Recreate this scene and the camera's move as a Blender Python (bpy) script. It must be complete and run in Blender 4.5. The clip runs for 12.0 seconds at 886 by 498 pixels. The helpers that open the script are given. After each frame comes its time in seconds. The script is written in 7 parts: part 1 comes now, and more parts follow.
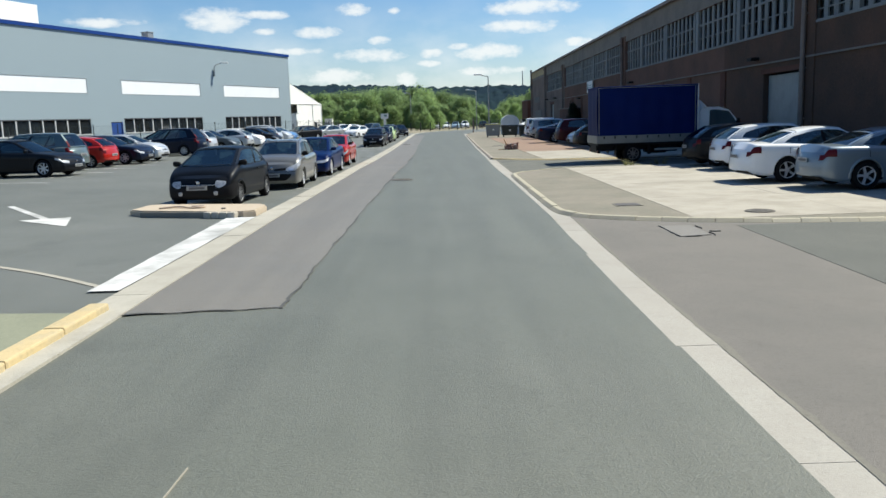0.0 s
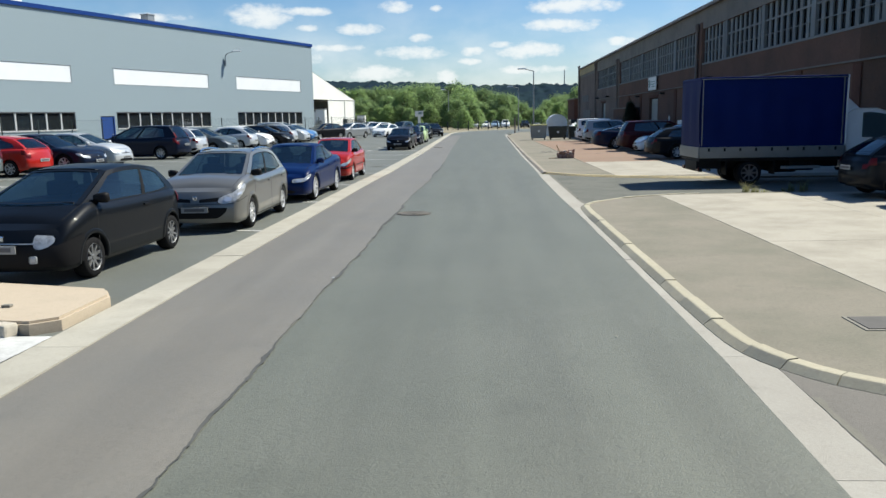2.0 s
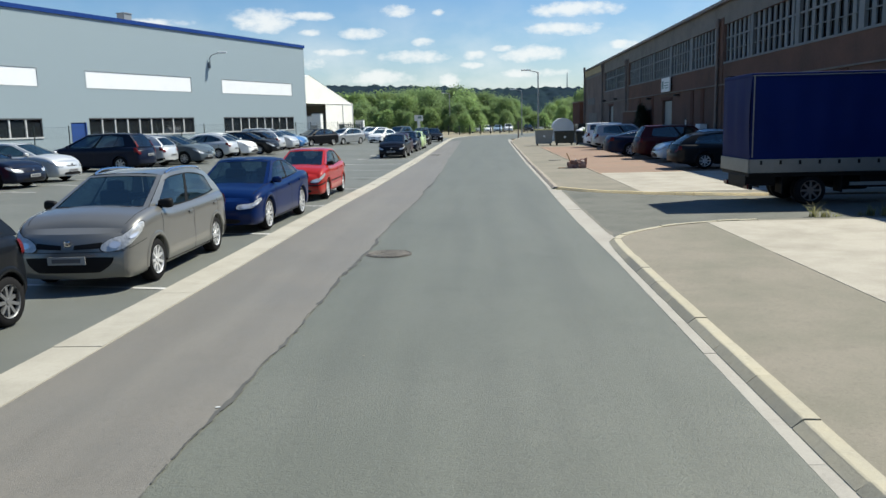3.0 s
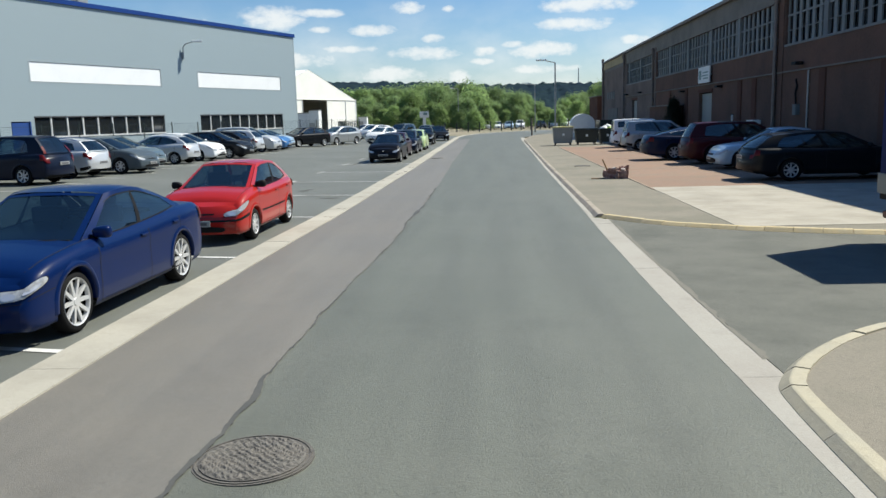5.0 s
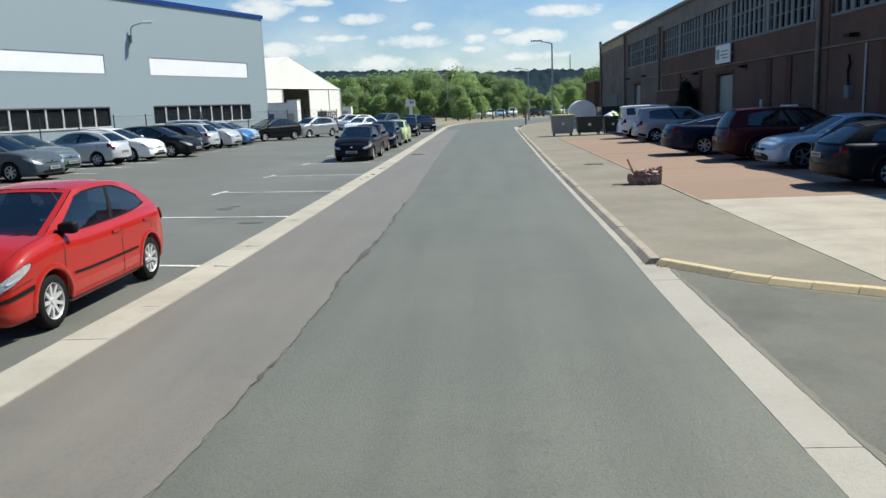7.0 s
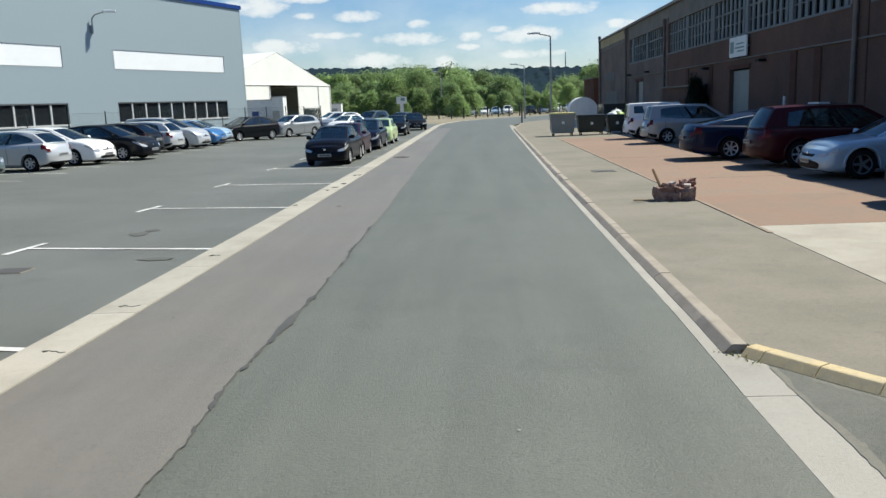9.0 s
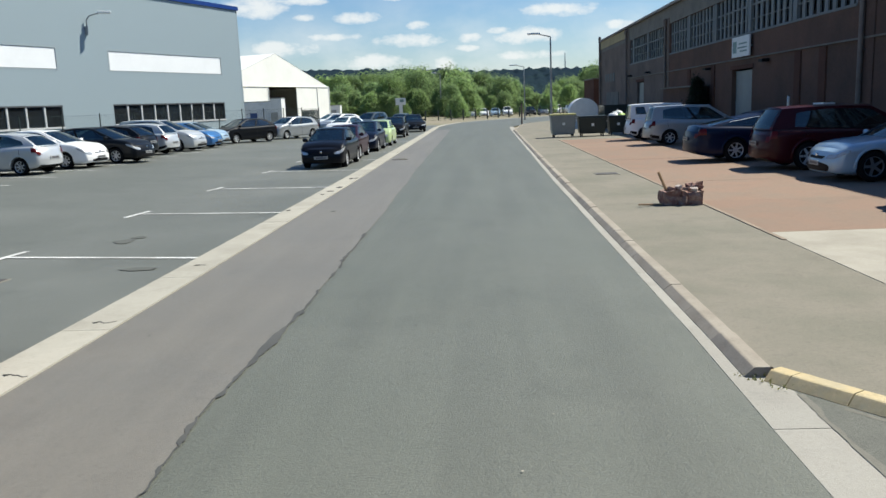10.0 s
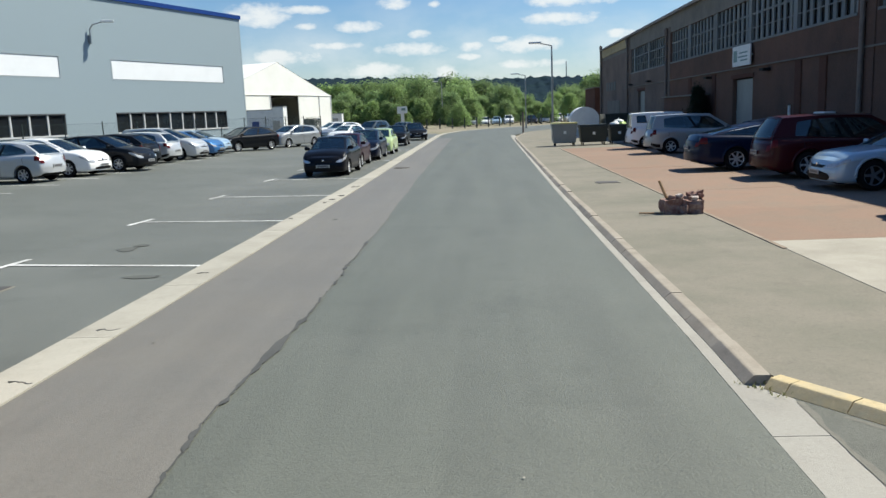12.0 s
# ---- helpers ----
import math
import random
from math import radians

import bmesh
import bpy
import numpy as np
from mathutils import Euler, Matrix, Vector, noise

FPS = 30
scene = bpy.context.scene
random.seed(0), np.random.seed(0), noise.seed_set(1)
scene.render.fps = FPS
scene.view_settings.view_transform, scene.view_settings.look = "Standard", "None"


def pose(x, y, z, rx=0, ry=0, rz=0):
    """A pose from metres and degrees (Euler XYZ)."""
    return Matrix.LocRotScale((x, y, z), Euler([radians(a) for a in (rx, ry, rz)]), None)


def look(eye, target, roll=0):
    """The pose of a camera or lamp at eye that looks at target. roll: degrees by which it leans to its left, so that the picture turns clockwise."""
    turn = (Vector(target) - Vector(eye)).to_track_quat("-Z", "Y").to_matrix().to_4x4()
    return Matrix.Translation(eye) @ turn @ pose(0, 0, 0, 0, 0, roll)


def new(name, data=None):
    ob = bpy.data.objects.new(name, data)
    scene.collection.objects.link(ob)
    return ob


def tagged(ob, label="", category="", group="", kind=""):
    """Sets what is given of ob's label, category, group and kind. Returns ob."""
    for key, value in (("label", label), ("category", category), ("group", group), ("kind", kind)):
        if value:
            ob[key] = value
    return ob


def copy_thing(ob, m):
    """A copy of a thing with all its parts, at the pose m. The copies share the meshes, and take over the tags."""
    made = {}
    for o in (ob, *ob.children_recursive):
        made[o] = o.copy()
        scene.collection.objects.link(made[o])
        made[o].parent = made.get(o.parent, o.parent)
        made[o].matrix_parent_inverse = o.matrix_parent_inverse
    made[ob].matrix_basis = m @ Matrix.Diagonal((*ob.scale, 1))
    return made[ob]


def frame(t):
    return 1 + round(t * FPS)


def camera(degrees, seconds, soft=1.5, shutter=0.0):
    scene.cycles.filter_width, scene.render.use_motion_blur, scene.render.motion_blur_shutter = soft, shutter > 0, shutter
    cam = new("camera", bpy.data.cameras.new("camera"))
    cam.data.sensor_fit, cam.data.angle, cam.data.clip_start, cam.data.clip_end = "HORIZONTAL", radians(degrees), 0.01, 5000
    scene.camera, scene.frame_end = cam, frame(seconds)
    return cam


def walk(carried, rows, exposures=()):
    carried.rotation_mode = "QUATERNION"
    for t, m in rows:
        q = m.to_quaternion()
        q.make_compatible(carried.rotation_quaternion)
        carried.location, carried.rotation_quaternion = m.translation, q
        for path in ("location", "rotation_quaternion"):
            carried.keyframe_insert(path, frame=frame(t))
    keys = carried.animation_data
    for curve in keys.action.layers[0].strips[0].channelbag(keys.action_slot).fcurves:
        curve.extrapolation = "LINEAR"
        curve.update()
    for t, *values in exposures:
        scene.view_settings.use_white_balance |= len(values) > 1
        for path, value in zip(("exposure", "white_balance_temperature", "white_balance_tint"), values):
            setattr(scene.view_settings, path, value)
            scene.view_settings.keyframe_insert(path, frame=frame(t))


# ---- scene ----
cam = camera(58.0, 12.0)
METRES, EYE, TILT, LEAN, TURN = 34.5, 2.0, -0.46, 0.0, 0.0
ROWS = [
    (0.0, 0.0, 0.0, 0.0, -0.3, -8.79, 1.93),
    (0.5, 0.0018, 0.072, 0.0015, 0.62, -8.36, 1.65),
    (1.0, 0.0026, 0.1451, 0.0021, 1.55, -8.67, 1.06),
    (1.5, 0.0039, 0.2174, 0.0033, 1.94, -8.91, 1.27),
    (2.0, 0.0039, 0.2877, 0.0044, 2.49, -8.86, 1.06),
    (2.5, 0.0055, 0.3555, 0.0062, 2.68, -8.55, 1.42),
    (3.0, 0.007, 0.4209, 0.0073, 2.67, -8.59, 1.32),
    (5.0, 0.0077, 0.6601, 0.0098, 3.4, -8.82, 1.58),
    (5.5, 0.0078, 0.7141, 0.0104, 3.3, -9.07, 2.03),
    (6.0, 0.0077, 0.7643, 0.0108, 3.46, -9.05, 1.5),
    (6.5, 0.0086, 0.8116, 0.0111, 3.16, -9.1, 1.74),
    (7.0, 0.0099, 0.8566, 0.0112, 2.79, -9.65, 2.23),
    (9.0, 0.0134, 0.9793, 0.011, 2.44, -9.83, 2.13),
    (9.5, 0.0136, 0.9922, 0.0112, 2.4, -9.8, 2.22),
    (10.0, 0.0138, 0.9966, 0.0111, 2.42, -9.74, 2.26),
    (10.5, 0.0137, 0.9945, 0.0114, 2.55, -8.78, 2.11),
    (11.0, 0.0138, 0.9952, 0.0114, 2.44, -9.34, 2.25),
    (11.5, 0.0137, 0.995, 0.0114, 2.5, -9.13, 2.16),
    (12.0, 0.0137, 0.995, 0.0114, 2.52, -9.15, 2.21),
]
walk(cam, [(t, pose(0, 0, EYE, TILT, LEAN, TURN) @ pose(METRES * x, METRES * y, METRES * z, 90 + pitch, roll, yaw)) for t, x, y, z, yaw, pitch, roll in ROWS],
     exposures=[(0.0, 0.55, 6560, 5), (3.0, 0.53, 6560, 5), (7.0, 0.49, 6560, 5), (12.0, 0.48, 6560, 5)])

# ---- sky, sun ----
SUN_AZ, SUN_EL = radians(61.5), radians(51.5)   # azimuth from +y towards +x
world = bpy.data.worlds.new("sky")
scene.world = world
world.use_nodes = True
wn, wl = world.node_tree.nodes, world.node_tree.links
for n in list(wn):
    wn.remove(n)


def wnode(kind, **kw):
    n = wn.new(kind)
    for k, v in kw.items():
        if k == "op":
            n.operation = v
        elif k == "clamp":
            n.use_clamp = v
    return n


def wmath(op, a, b=None, c=None, clamp=False):
    n = wnode("ShaderNodeMath", op=op, clamp=clamp)
    for i, v in enumerate((a, b, c)):
        if v is None:
            continue
        if isinstance(v, (int, float)):
            n.inputs[i].default_value = v
        else:
            wl.new(v, n.inputs[i])
    return n.outputs[0]


sky = wn.new("ShaderNodeTexSky")
sky.sky_type = 'NISHITA'
sky.sun_disc = False
sky.sun_elevation, sky.sun_rotation = SUN_EL, SUN_AZ
sky.air_density, sky.dust_density, sky.ozone_density = 1.0, 0.5, 5.0
coord = wn.new("ShaderNodeTexCoord")
sep = wn.new("ShaderNodeSeparateXYZ")
wl.new(coord.outputs["Generated"], sep.inputs[0])
az = wmath("MULTIPLY", wmath("ARCTAN2", sep.outputs[0], sep.outputs[1]), 57.2958)
el = wmath("MULTIPLY", wmath("ARCSINE", sep.outputs[2]), 57.2958)
comb = wn.new("ShaderNodeCombineXYZ")
wl.new(wmath("MULTIPLY", az, 0.6), comb.inputs[0])
wl.new(el, comb.inputs[1])
nz = wn.new("ShaderNodeTexNoise")
nz.inputs["Scale"].default_value, nz.inputs["Detail"].default_value, nz.inputs["Roughness"].default_value = 1.0, 8, 0.62
wl.new(comb.outputs[0], nz.inputs["Vector"])
ragged = wmath("MULTIPLY", wmath("SUBTRACT", nz.outputs["Fac"], 0.5), 3.6)
# fair-weather clouds: azimuth, elevation, half width, half height in degrees
CLOUDS = [(-14.8, 7.0, 2.1, .62), (-12.1, 7.3, 1.9, .24), (-8.0, 6.1, 1.4, .32), (-5.75, 7.6, 1.1, .34), (-2.8, 7.4, .42, .20), (-11.6, 6.2, .85, .20),
          (-13.6, 4.2, 2.5, .50), (-9.9, 4.9, 1.9, .25), (-3.9, 5.5, .8, .25), (-4.45, 4.5, 2.5, .40), (-0.35, 4.5, .92, .33), (-0.5, 3.85, .8, .22),
          (-7.2, 3.1, 2.5, .50), (-2.15, 2.85, .75, .45), (3.45, 4.5, 2.1, .50), (1.6, 4.9, .8, .22), (6.6, 7.35, 2.9, .42), (5.8, 6.15, 2.5, .40),
          (9.95, 4.9, 1.05, .28), (3.6, 3.2, 2.2, .30), (-21.7, 6.8, 2.0, .26), (-26, 9.5, 3, .8)]
cover = None
for ca, ce, cw, ch in CLOUDS:
    dx = wmath("DIVIDE", wmath("SUBTRACT", az, ca), cw * 1.15)
    dy = wmath("DIVIDE", wmath("SUBTRACT", el, ce), ch * 1.25)
    d = wmath("SUBTRACT", 1.0, wmath("ADD", wmath("MULTIPLY", dx, dx), wmath("MULTIPLY", dy, dy)))
    cover = d if cover is None else wmath("MAXIMUM", cover, d)
# scattered cloud over the rest of the dome
nz2 = wn.new("ShaderNodeTexNoise")
nz2.inputs["Scale"].default_value, nz2.inputs["Detail"].default_value = 2.2, 6
wl.new(coord.outputs["Generated"], nz2.inputs["Vector"])
high = wmath("MULTIPLY", wmath("SUBTRACT", nz2.outputs["Fac"], 0.71), 6.0)
high = wmath("SUBTRACT", high, wmath("MULTIPLY", wmath("LESS_THAN", el, 13.0), 5.0))
cover = wmath("ADD", cover, ragged)
cover = wmath("MAXIMUM", cover, high)
mask = wn.new("ShaderNodeMapRange")
mask.interpolation_type = 'SMOOTHSTEP'
mask.inputs["From Min"].default_value, mask.inputs["From Max"].default_value = -0.45, 1.25
wl.new(cover, mask.inputs["Value"])
soft_mask = wmath("MULTIPLY", mask.outputs[0], 0.86)
# thin haze and stretched veils towards the horizon
veil = wn.new("ShaderNodeTexNoise")
veil.inputs["Scale"].default_value, veil.inputs["Detail"].default_value = 0.35, 5
wl.new(comb.outputs[0], veil.inputs["Vector"])
low_sky = wmath("MULTIPLY", wmath("SUBTRACT", 9.0, el), 1 / 9.0, clamp=True)
haze = wmath("MULTIPLY", low_sky, wmath("ADD", wmath("MULTIPLY", wmath("SUBTRACT", veil.outputs["Fac"], 0.42, clamp=True), 2.4), 0.24))
soft_mask = wmath("MAXIMUM", soft_mask, wmath("MINIMUM", haze, 0.6))
mix = wn.new("ShaderNodeMix")
mix.data_type = 'RGBA'
wl.new(soft_mask, mix.inputs["Factor"])
hs = wn.new("ShaderNodeHueSaturation")
hs.inputs["Saturation"].default_value = 1.18
wl.new(sky.outputs[0], hs.inputs["Color"])
tintn = wn.new("ShaderNodeMix")
tintn.data_type, tintn.blend_type = 'RGBA', 'MULTIPLY'
tintn.inputs["Factor"].default_value = 1.0
wl.new(hs.outputs[0], tintn.inputs[6])
tintn.inputs[7].default_value = (1.02, 1.05, 1.12, 1)
wl.new(tintn.outputs[2], mix.inputs[6])
mix.inputs[7].default_value = (9.0, 9.1, 9.3, 1)
bg = wn.new("ShaderNodeBackground")
bg.inputs["Strength"].default_value = 0.074
wl.new(mix.outputs[2], bg.inputs["Color"])
wo = wn.new("ShaderNodeOutputWorld")
wl.new(bg.outputs[0], wo.inputs["Surface"])

sun_data = bpy.data.lights.new("sun", 'SUN')
sun_data.energy, sun_data.angle, sun_data.color = 5.0, radians(0.53), (1.0, 0.95, 0.86)
sun = new("sun", sun_data)
to_sun = Vector((math.sin(SUN_AZ) * math.cos(SUN_EL), math.cos(SUN_AZ) * math.cos(SUN_EL), math.sin(SUN_EL)))
sun.matrix_basis = look(to_sun * 200, (0, 0, 0))

# ---- materials ----
def mat(name, base, rough=0.6, metal=0.0, grain=0.0, grain_scale=40.0, stain=0.0, stain_scale=0.6, bump=0.0, bump_scale=120.0,
        spec=0.5, coat=0.0, vary=0.0, tint=None, stretch=(1, 1, 1), dirt=0.0, dirt_scale=0.9, streak=0.0, dusty=0.0):
    """A surface: base colour, fine grain, broad stains towards tint, fine relief, a little difference from piece to piece."""
    m = bpy.data.materials.new(name)
    m.use_nodes = True
    nt = m.node_tree
    b = nt.nodes["Principled BSDF"]
    b.inputs["Base Color"].default_value = (*base, 1)
    b.inputs["Roughness"].default_value = rough
    b.inputs["Metallic"].default_value = metal
    b.inputs["Specular IOR Level"].default_value = spec
    b.inputs["Coat Weight"].default_value = coat
    b.inputs["Coat Roughness"].default_value = 0.04
    b.inputs["Sheen Weight"].default_value, b.inputs["Sheen Roughness"].default_value = dusty, 0.5
    mp = nt.nodes.new("ShaderNodeMapping")
    mp.inputs["Scale"].default_value = stretch
    geo = nt.nodes.new("ShaderNodeNewGeometry")
    nt.links.new(geo.outputs["Position"], mp.inputs["Vector"])
    col = None

    def noise_fac(scale, detail, rough_n=0.6):
        n = nt.nodes.new("ShaderNodeTexNoise")
        n.inputs["Scale"].default_value, n.inputs["Detail"].default_value, n.inputs["Roughness"].default_value = scale, detail, rough_n
        nt.links.new(mp.outputs[0], n.inputs["Vector"])
        return n.outputs["Fac"]

    def mixin(a, colour, fac_socket, lo, hi, amount):
        r = nt.nodes.new("ShaderNodeMapRange")
        r.inputs["From Min"].default_value, r.inputs["From Max"].default_value = lo, hi
        r.inputs["To Max"].default_value = amount
        nt.links.new(fac_socket, r.inputs["Value"])
        x = nt.nodes.new("ShaderNodeMix")
        x.data_type = 'RGBA'
        nt.links.new(r.outputs[0], x.inputs["Factor"])
        if a is None:
            x.inputs[6].default_value = (*base, 1)
        else:
            nt.links.new(a, x.inputs[6])
        x.inputs[7].default_value = (*colour, 1)
        return x.outputs[2]

    if stain:
        t = tint or tuple(c * 0.62 for c in base)
        col = mixin(col, t, noise_fac(stain_scale, 6, 0.65), 0.42, 0.68, stain)
    if dirt:
        col = mixin(col, tuple(c * 0.60 for c in base), noise_fac(dirt_scale, 7, 0.72), 0.55, 0.72, dirt)
    if streak:   # wear drawn out along the line of travel
        ms = nt.nodes.new("ShaderNodeMapping")
        ms.inputs["Scale"].default_value = (1.0, 0.06, 1.0)
        nt.links.new(geo.outputs["Position"], ms.inputs["Vector"])
        sn = nt.nodes.new("ShaderNodeTexNoise")
        sn.inputs["Scale"].default_value, sn.inputs["Detail"].default_value, sn.inputs["Roughness"].default_value = 1.6, 6, 0.6
        nt.links.new(ms.outputs[0], sn.inputs["Vector"])
        col = mixin(col, tuple(c * 1.32 for c in base), sn.outputs["Fac"], 0.48, 0.70, streak)
        col = mixin(col, tuple(c * 0.72 for c in base), sn.outputs["Fac"], 0.50, 0.28, streak)
    if grain:
        col = mixin(col, tuple(c * 0.55 for c in base), noise_fac(grain_scale, 5, 0.7), 0.5, 0.72, grain)
        col = mixin(col, tuple(min(1, c * 1.45) for c in base), noise_fac(grain_scale * 1.7, 4, 0.7), 0.55, 0.75, grain)
    if vary:
        oi = nt.nodes.new("ShaderNodeObjectInfo")
        col = mixin(col, tuple(c * 0.55 for c in base), oi.outputs["Random"], 0.0, 1.0, vary)
    if col is not None:
        nt.links.new(col, b.inputs["Base Color"])
    if bump:
        bn = nt.nodes.new("ShaderNodeBump")
        bn.inputs["Strength"].default_value, bn.inputs["Distance"].default_value = bump, 0.01
        nt.links.new(noise_fac(bump_scale, 4, 0.7), bn.inputs["Height"])
        nt.links.new(bn.outputs[0], b.inputs["Normal"])
    return m


ASPHALT = mat("asphalt", (0.105, 0.112, 0.089), 0.58, streak=0.5, grain=0.60, grain_scale=22, stain=0.6, stain_scale=0.45, bump=0.8, bump_scale=48, tint=(0.132, 0.136, 0.111), dirt=0.55, dirt_scale=0.5, dusty=0.08)
ASPHALT_PINK = mat("asphalt_worn_pinkish", (0.165, 0.152, 0.127), 0.56, streak=0.4, grain=0.55, grain_scale=30, stain=0.65, stain_scale=0.5, bump=0.5, bump_scale=90, tint=(0.132, 0.128, 0.113), dirt=0.45, dirt_scale=0.9, dusty=0.08)
ASPHALT_LOT = mat("asphalt_car_park", (0.104, 0.111, 0.094), 0.66, grain=0.45, grain_scale=40, stain=0.7, stain_scale=0.22, bump=0.6, bump_scale=90, tint=(0.159, 0.164, 0.144), dirt=0.5, dirt_scale=0.6, dusty=0.08)
ASPHALT_DRIVE = mat("asphalt_driveway", (0.157, 0.146, 0.130), 0.88, grain=0.5, grain_scale=34, stain=0.6, stain_scale=0.4, bump=0.6, bump_scale=80, tint=(0.112, 0.110, 0.099), dirt=0.45)
APRON = mat("olive_dusty_concrete", (0.235, 0.245, 0.172), 0.92, grain=0.4, grain_scale=20, stain=0.7, stain_scale=0.6, bump=0.4, bump_scale=60, tint=(0.185, 0.195, 0.135))
ASPHALT_WALK = mat("asphalt_pavement", (0.217, 0.196, 0.155), 0.9, grain=0.5, grain_scale=26, stain=0.9, stain_scale=0.5, bump=0.5, bump_scale=80, tint=(0.150, 0.147, 0.110), dirt=0.45, dirt_scale=1.6)
OIL = mat("oil_stained_asphalt", (0.090, 0.095, 0.083), 0.8, grain=0.4, grain_scale=30, stain=0.8, stain_scale=5.0, tint=(0.115, 0.118, 0.106))
CONCRETE_PATCH = mat("concrete_repair", (0.188, 0.180, 0.168), 0.88, grain=0.4, grain_scale=26, stain=0.6, stain_scale=2.5, bump=0.5, bump_scale=60, tint=(0.185, 0.181, 0.162))
ASPHALT_PATCH = mat("asphalt_repair", (0.092, 0.097, 0.086), 0.88, grain=0.6, grain_scale=32, stain=0.6, stain_scale=0.6, bump=0.6, bump_scale=80, tint=(0.12, 0.122, 0.108))
ASPHALT_GATE = mat("asphalt_gateway", (0.130, 0.132, 0.113), 0.9, grain=0.5, grain_scale=30, stain=0.9, stain_scale=0.7, bump=0.6, bump_scale=80, tint=(0.082, 0.087, 0.074), dirt=0.55, dirt_scale=1.7)
DUST = mat("sandy_dust", (0.172, 0.164, 0.138), 0.95, grain=0.5, grain_scale=18, stain=0.8, stain_scale=3.0, bump=0.4, bump_scale=70, tint=(0.165, 0.160, 0.132))
SEAL = mat("crack_sealant", (0.062, 0.063, 0.058), 0.7, grain=0.5, grain_scale=50, stain=0.9, stain_scale=1.3, tint=(0.094, 0.093, 0.084))
CONCRETE = mat("concrete_gutter", (0.415, 0.392, 0.330), 0.85, grain=0.3, grain_scale=30, stain=0.5, stain_scale=1.1, bump=0.4, bump_scale=60, vary=0.22, tint=(0.253, 0.236, 0.192), dirt=0.4, dirt_scale=2.5)
CONCRETE_KERB = mat("concrete_kerb", (0.345, 0.305, 0.25), 0.85, grain=0.35, grain_scale=25, stain=0.7, stain_scale=1.5, bump=0.4, bump_scale=50, vary=0.25, tint=(0.25, 0.21, 0.165), dirt=0.35, dirt_scale=3.0)
CONCRETE_PALE = mat("concrete_gutter_bleached", (0.355, 0.338, 0.298), 0.85, grain=0.3, grain_scale=30, stain=0.6, stain_scale=0.9, bump=0.4, bump_scale=60, vary=0.2, tint=(0.30, 0.275, 0.24), dirt=0.4, dirt_scale=2.5)
CONCRETE_LIGHT = mat("concrete_slab_pale", (0.388, 0.358, 0.298), 0.85, grain=0.35, grain_scale=25, stain=0.85, stain_scale=0.8, bump=0.4, bump_scale=50, vary=0.14, tint=(0.262, 0.238, 0.190), dirt=0.35, dirt_scale=1.3)
CONCRETE_ISLAND = mat("concrete_island", (0.462, 0.385, 0.289), 0.85, grain=0.3, grain_scale=30, stain=0.4, stain_scale=2.0, bump=0.5, bump_scale=50, tint=(0.385, 0.323, 0.246))
CONCRETE_CHIP = mat("concrete_chipped_pale", (0.52, 0.47, 0.39), 0.88, grain=0.4, grain_scale=30, stain=0.6, stain_scale=4.0, bump=0.8, bump_scale=18, tint=(0.36, 0.33, 0.27))
CONCRETE_DARK = mat("concrete_weathered", (0.231, 0.219, 0.185), 0.88, grain=0.4, grain_scale=30, stain=0.6, stain_scale=1.5, bump=0.5, bump_scale=50)
CONCRETE_EDGE = mat("brownish_concrete_edging", (0.30, 0.235, 0.175), 0.88, grain=0.4, grain_scale=30, stain=0.7, stain_scale=1.3, bump=0.4, bump_scale=50, vary=0.3, tint=(0.20, 0.165, 0.13))
BRICK_PAVE = mat("red_brick_paving", (0.262, 0.169, 0.118), 0.88, grain=0.45, grain_scale=18, stain=0.75, stain_scale=0.8, bump=0.4, bump_scale=40, vary=0.2, tint=(0.215, 0.17, 0.125), dirt=0.4, dirt_scale=1.2)
YELLOW = mat("yellow_kerb_paint", (0.55, 0.435, 0.235), 0.75, grain=0.4, grain_scale=14, stain=0.7, stain_scale=3.0, bump=0.4, bump_scale=60, vary=0.15, tint=(0.40, 0.36, 0.26))
YELLOW_PALE = mat("faded_yellow_kerb", (0.41, 0.370, 0.270), 0.75, grain=0.35, grain_scale=14, stain=0.7, stain_scale=2.5, bump=0.4, bump_scale=60, vary=0.2, tint=(0.36, 0.34, 0.27))
WHITE_LINE = mat("road_marking_white", (0.62, 0.62, 0.60), 0.7, grain=0.35, grain_scale=20, stain=0.85, stain_scale=0.9, tint=(0.24, 0.24, 0.22), dirt=0.9, dirt_scale=2.4)
CLAD = mat("grey_metal_cladding", (0.284, 0.348, 0.378), 0.5, metal=0.0, stain=0.18, stain_scale=0.25, tint=(0.266, 0.326, 0.355), bump=0.02, bump_scale=3)
CLAD_SEAM = mat("cladding_seam", (0.290, 0.340, 0.362), 0.5, metal=0.0)
BLUE_TRIM = mat("blue_roof_trim", (0.006, 0.040, 0.200), 0.5, stain=0.2, stain_scale=0.5, spec=0.2)
BLUE_DOOR = mat("blue_door_paint", (0.022, 0.065, 0.24), 0.4, grain=0.1)
PALE_PANEL = mat("translucent_white_panel", (0.86, 0.87, 0.87), 0.35, stain=0.12, stain_scale=0.8)
WHITE_FRAME = mat("white_window_frame", (0.554, 0.562, 0.554), 0.4, stain=0.2, stain_scale=1.5)
DARK_FRAME = mat("dark_window_frame", (0.08, 0.085, 0.09), 0.4)
# Brick tone steps by section: the paling with distance is put into the colour
BRICK_WALL = mat("dark_red_brickwork", (0.165, 0.100, 0.077), 0.95, grain=0.5, grain_scale=9, stain=0.85, stain_scale=0.3, bump=0.6, bump_scale=25, tint=(0.095, 0.072, 0.060), spec=0.1)
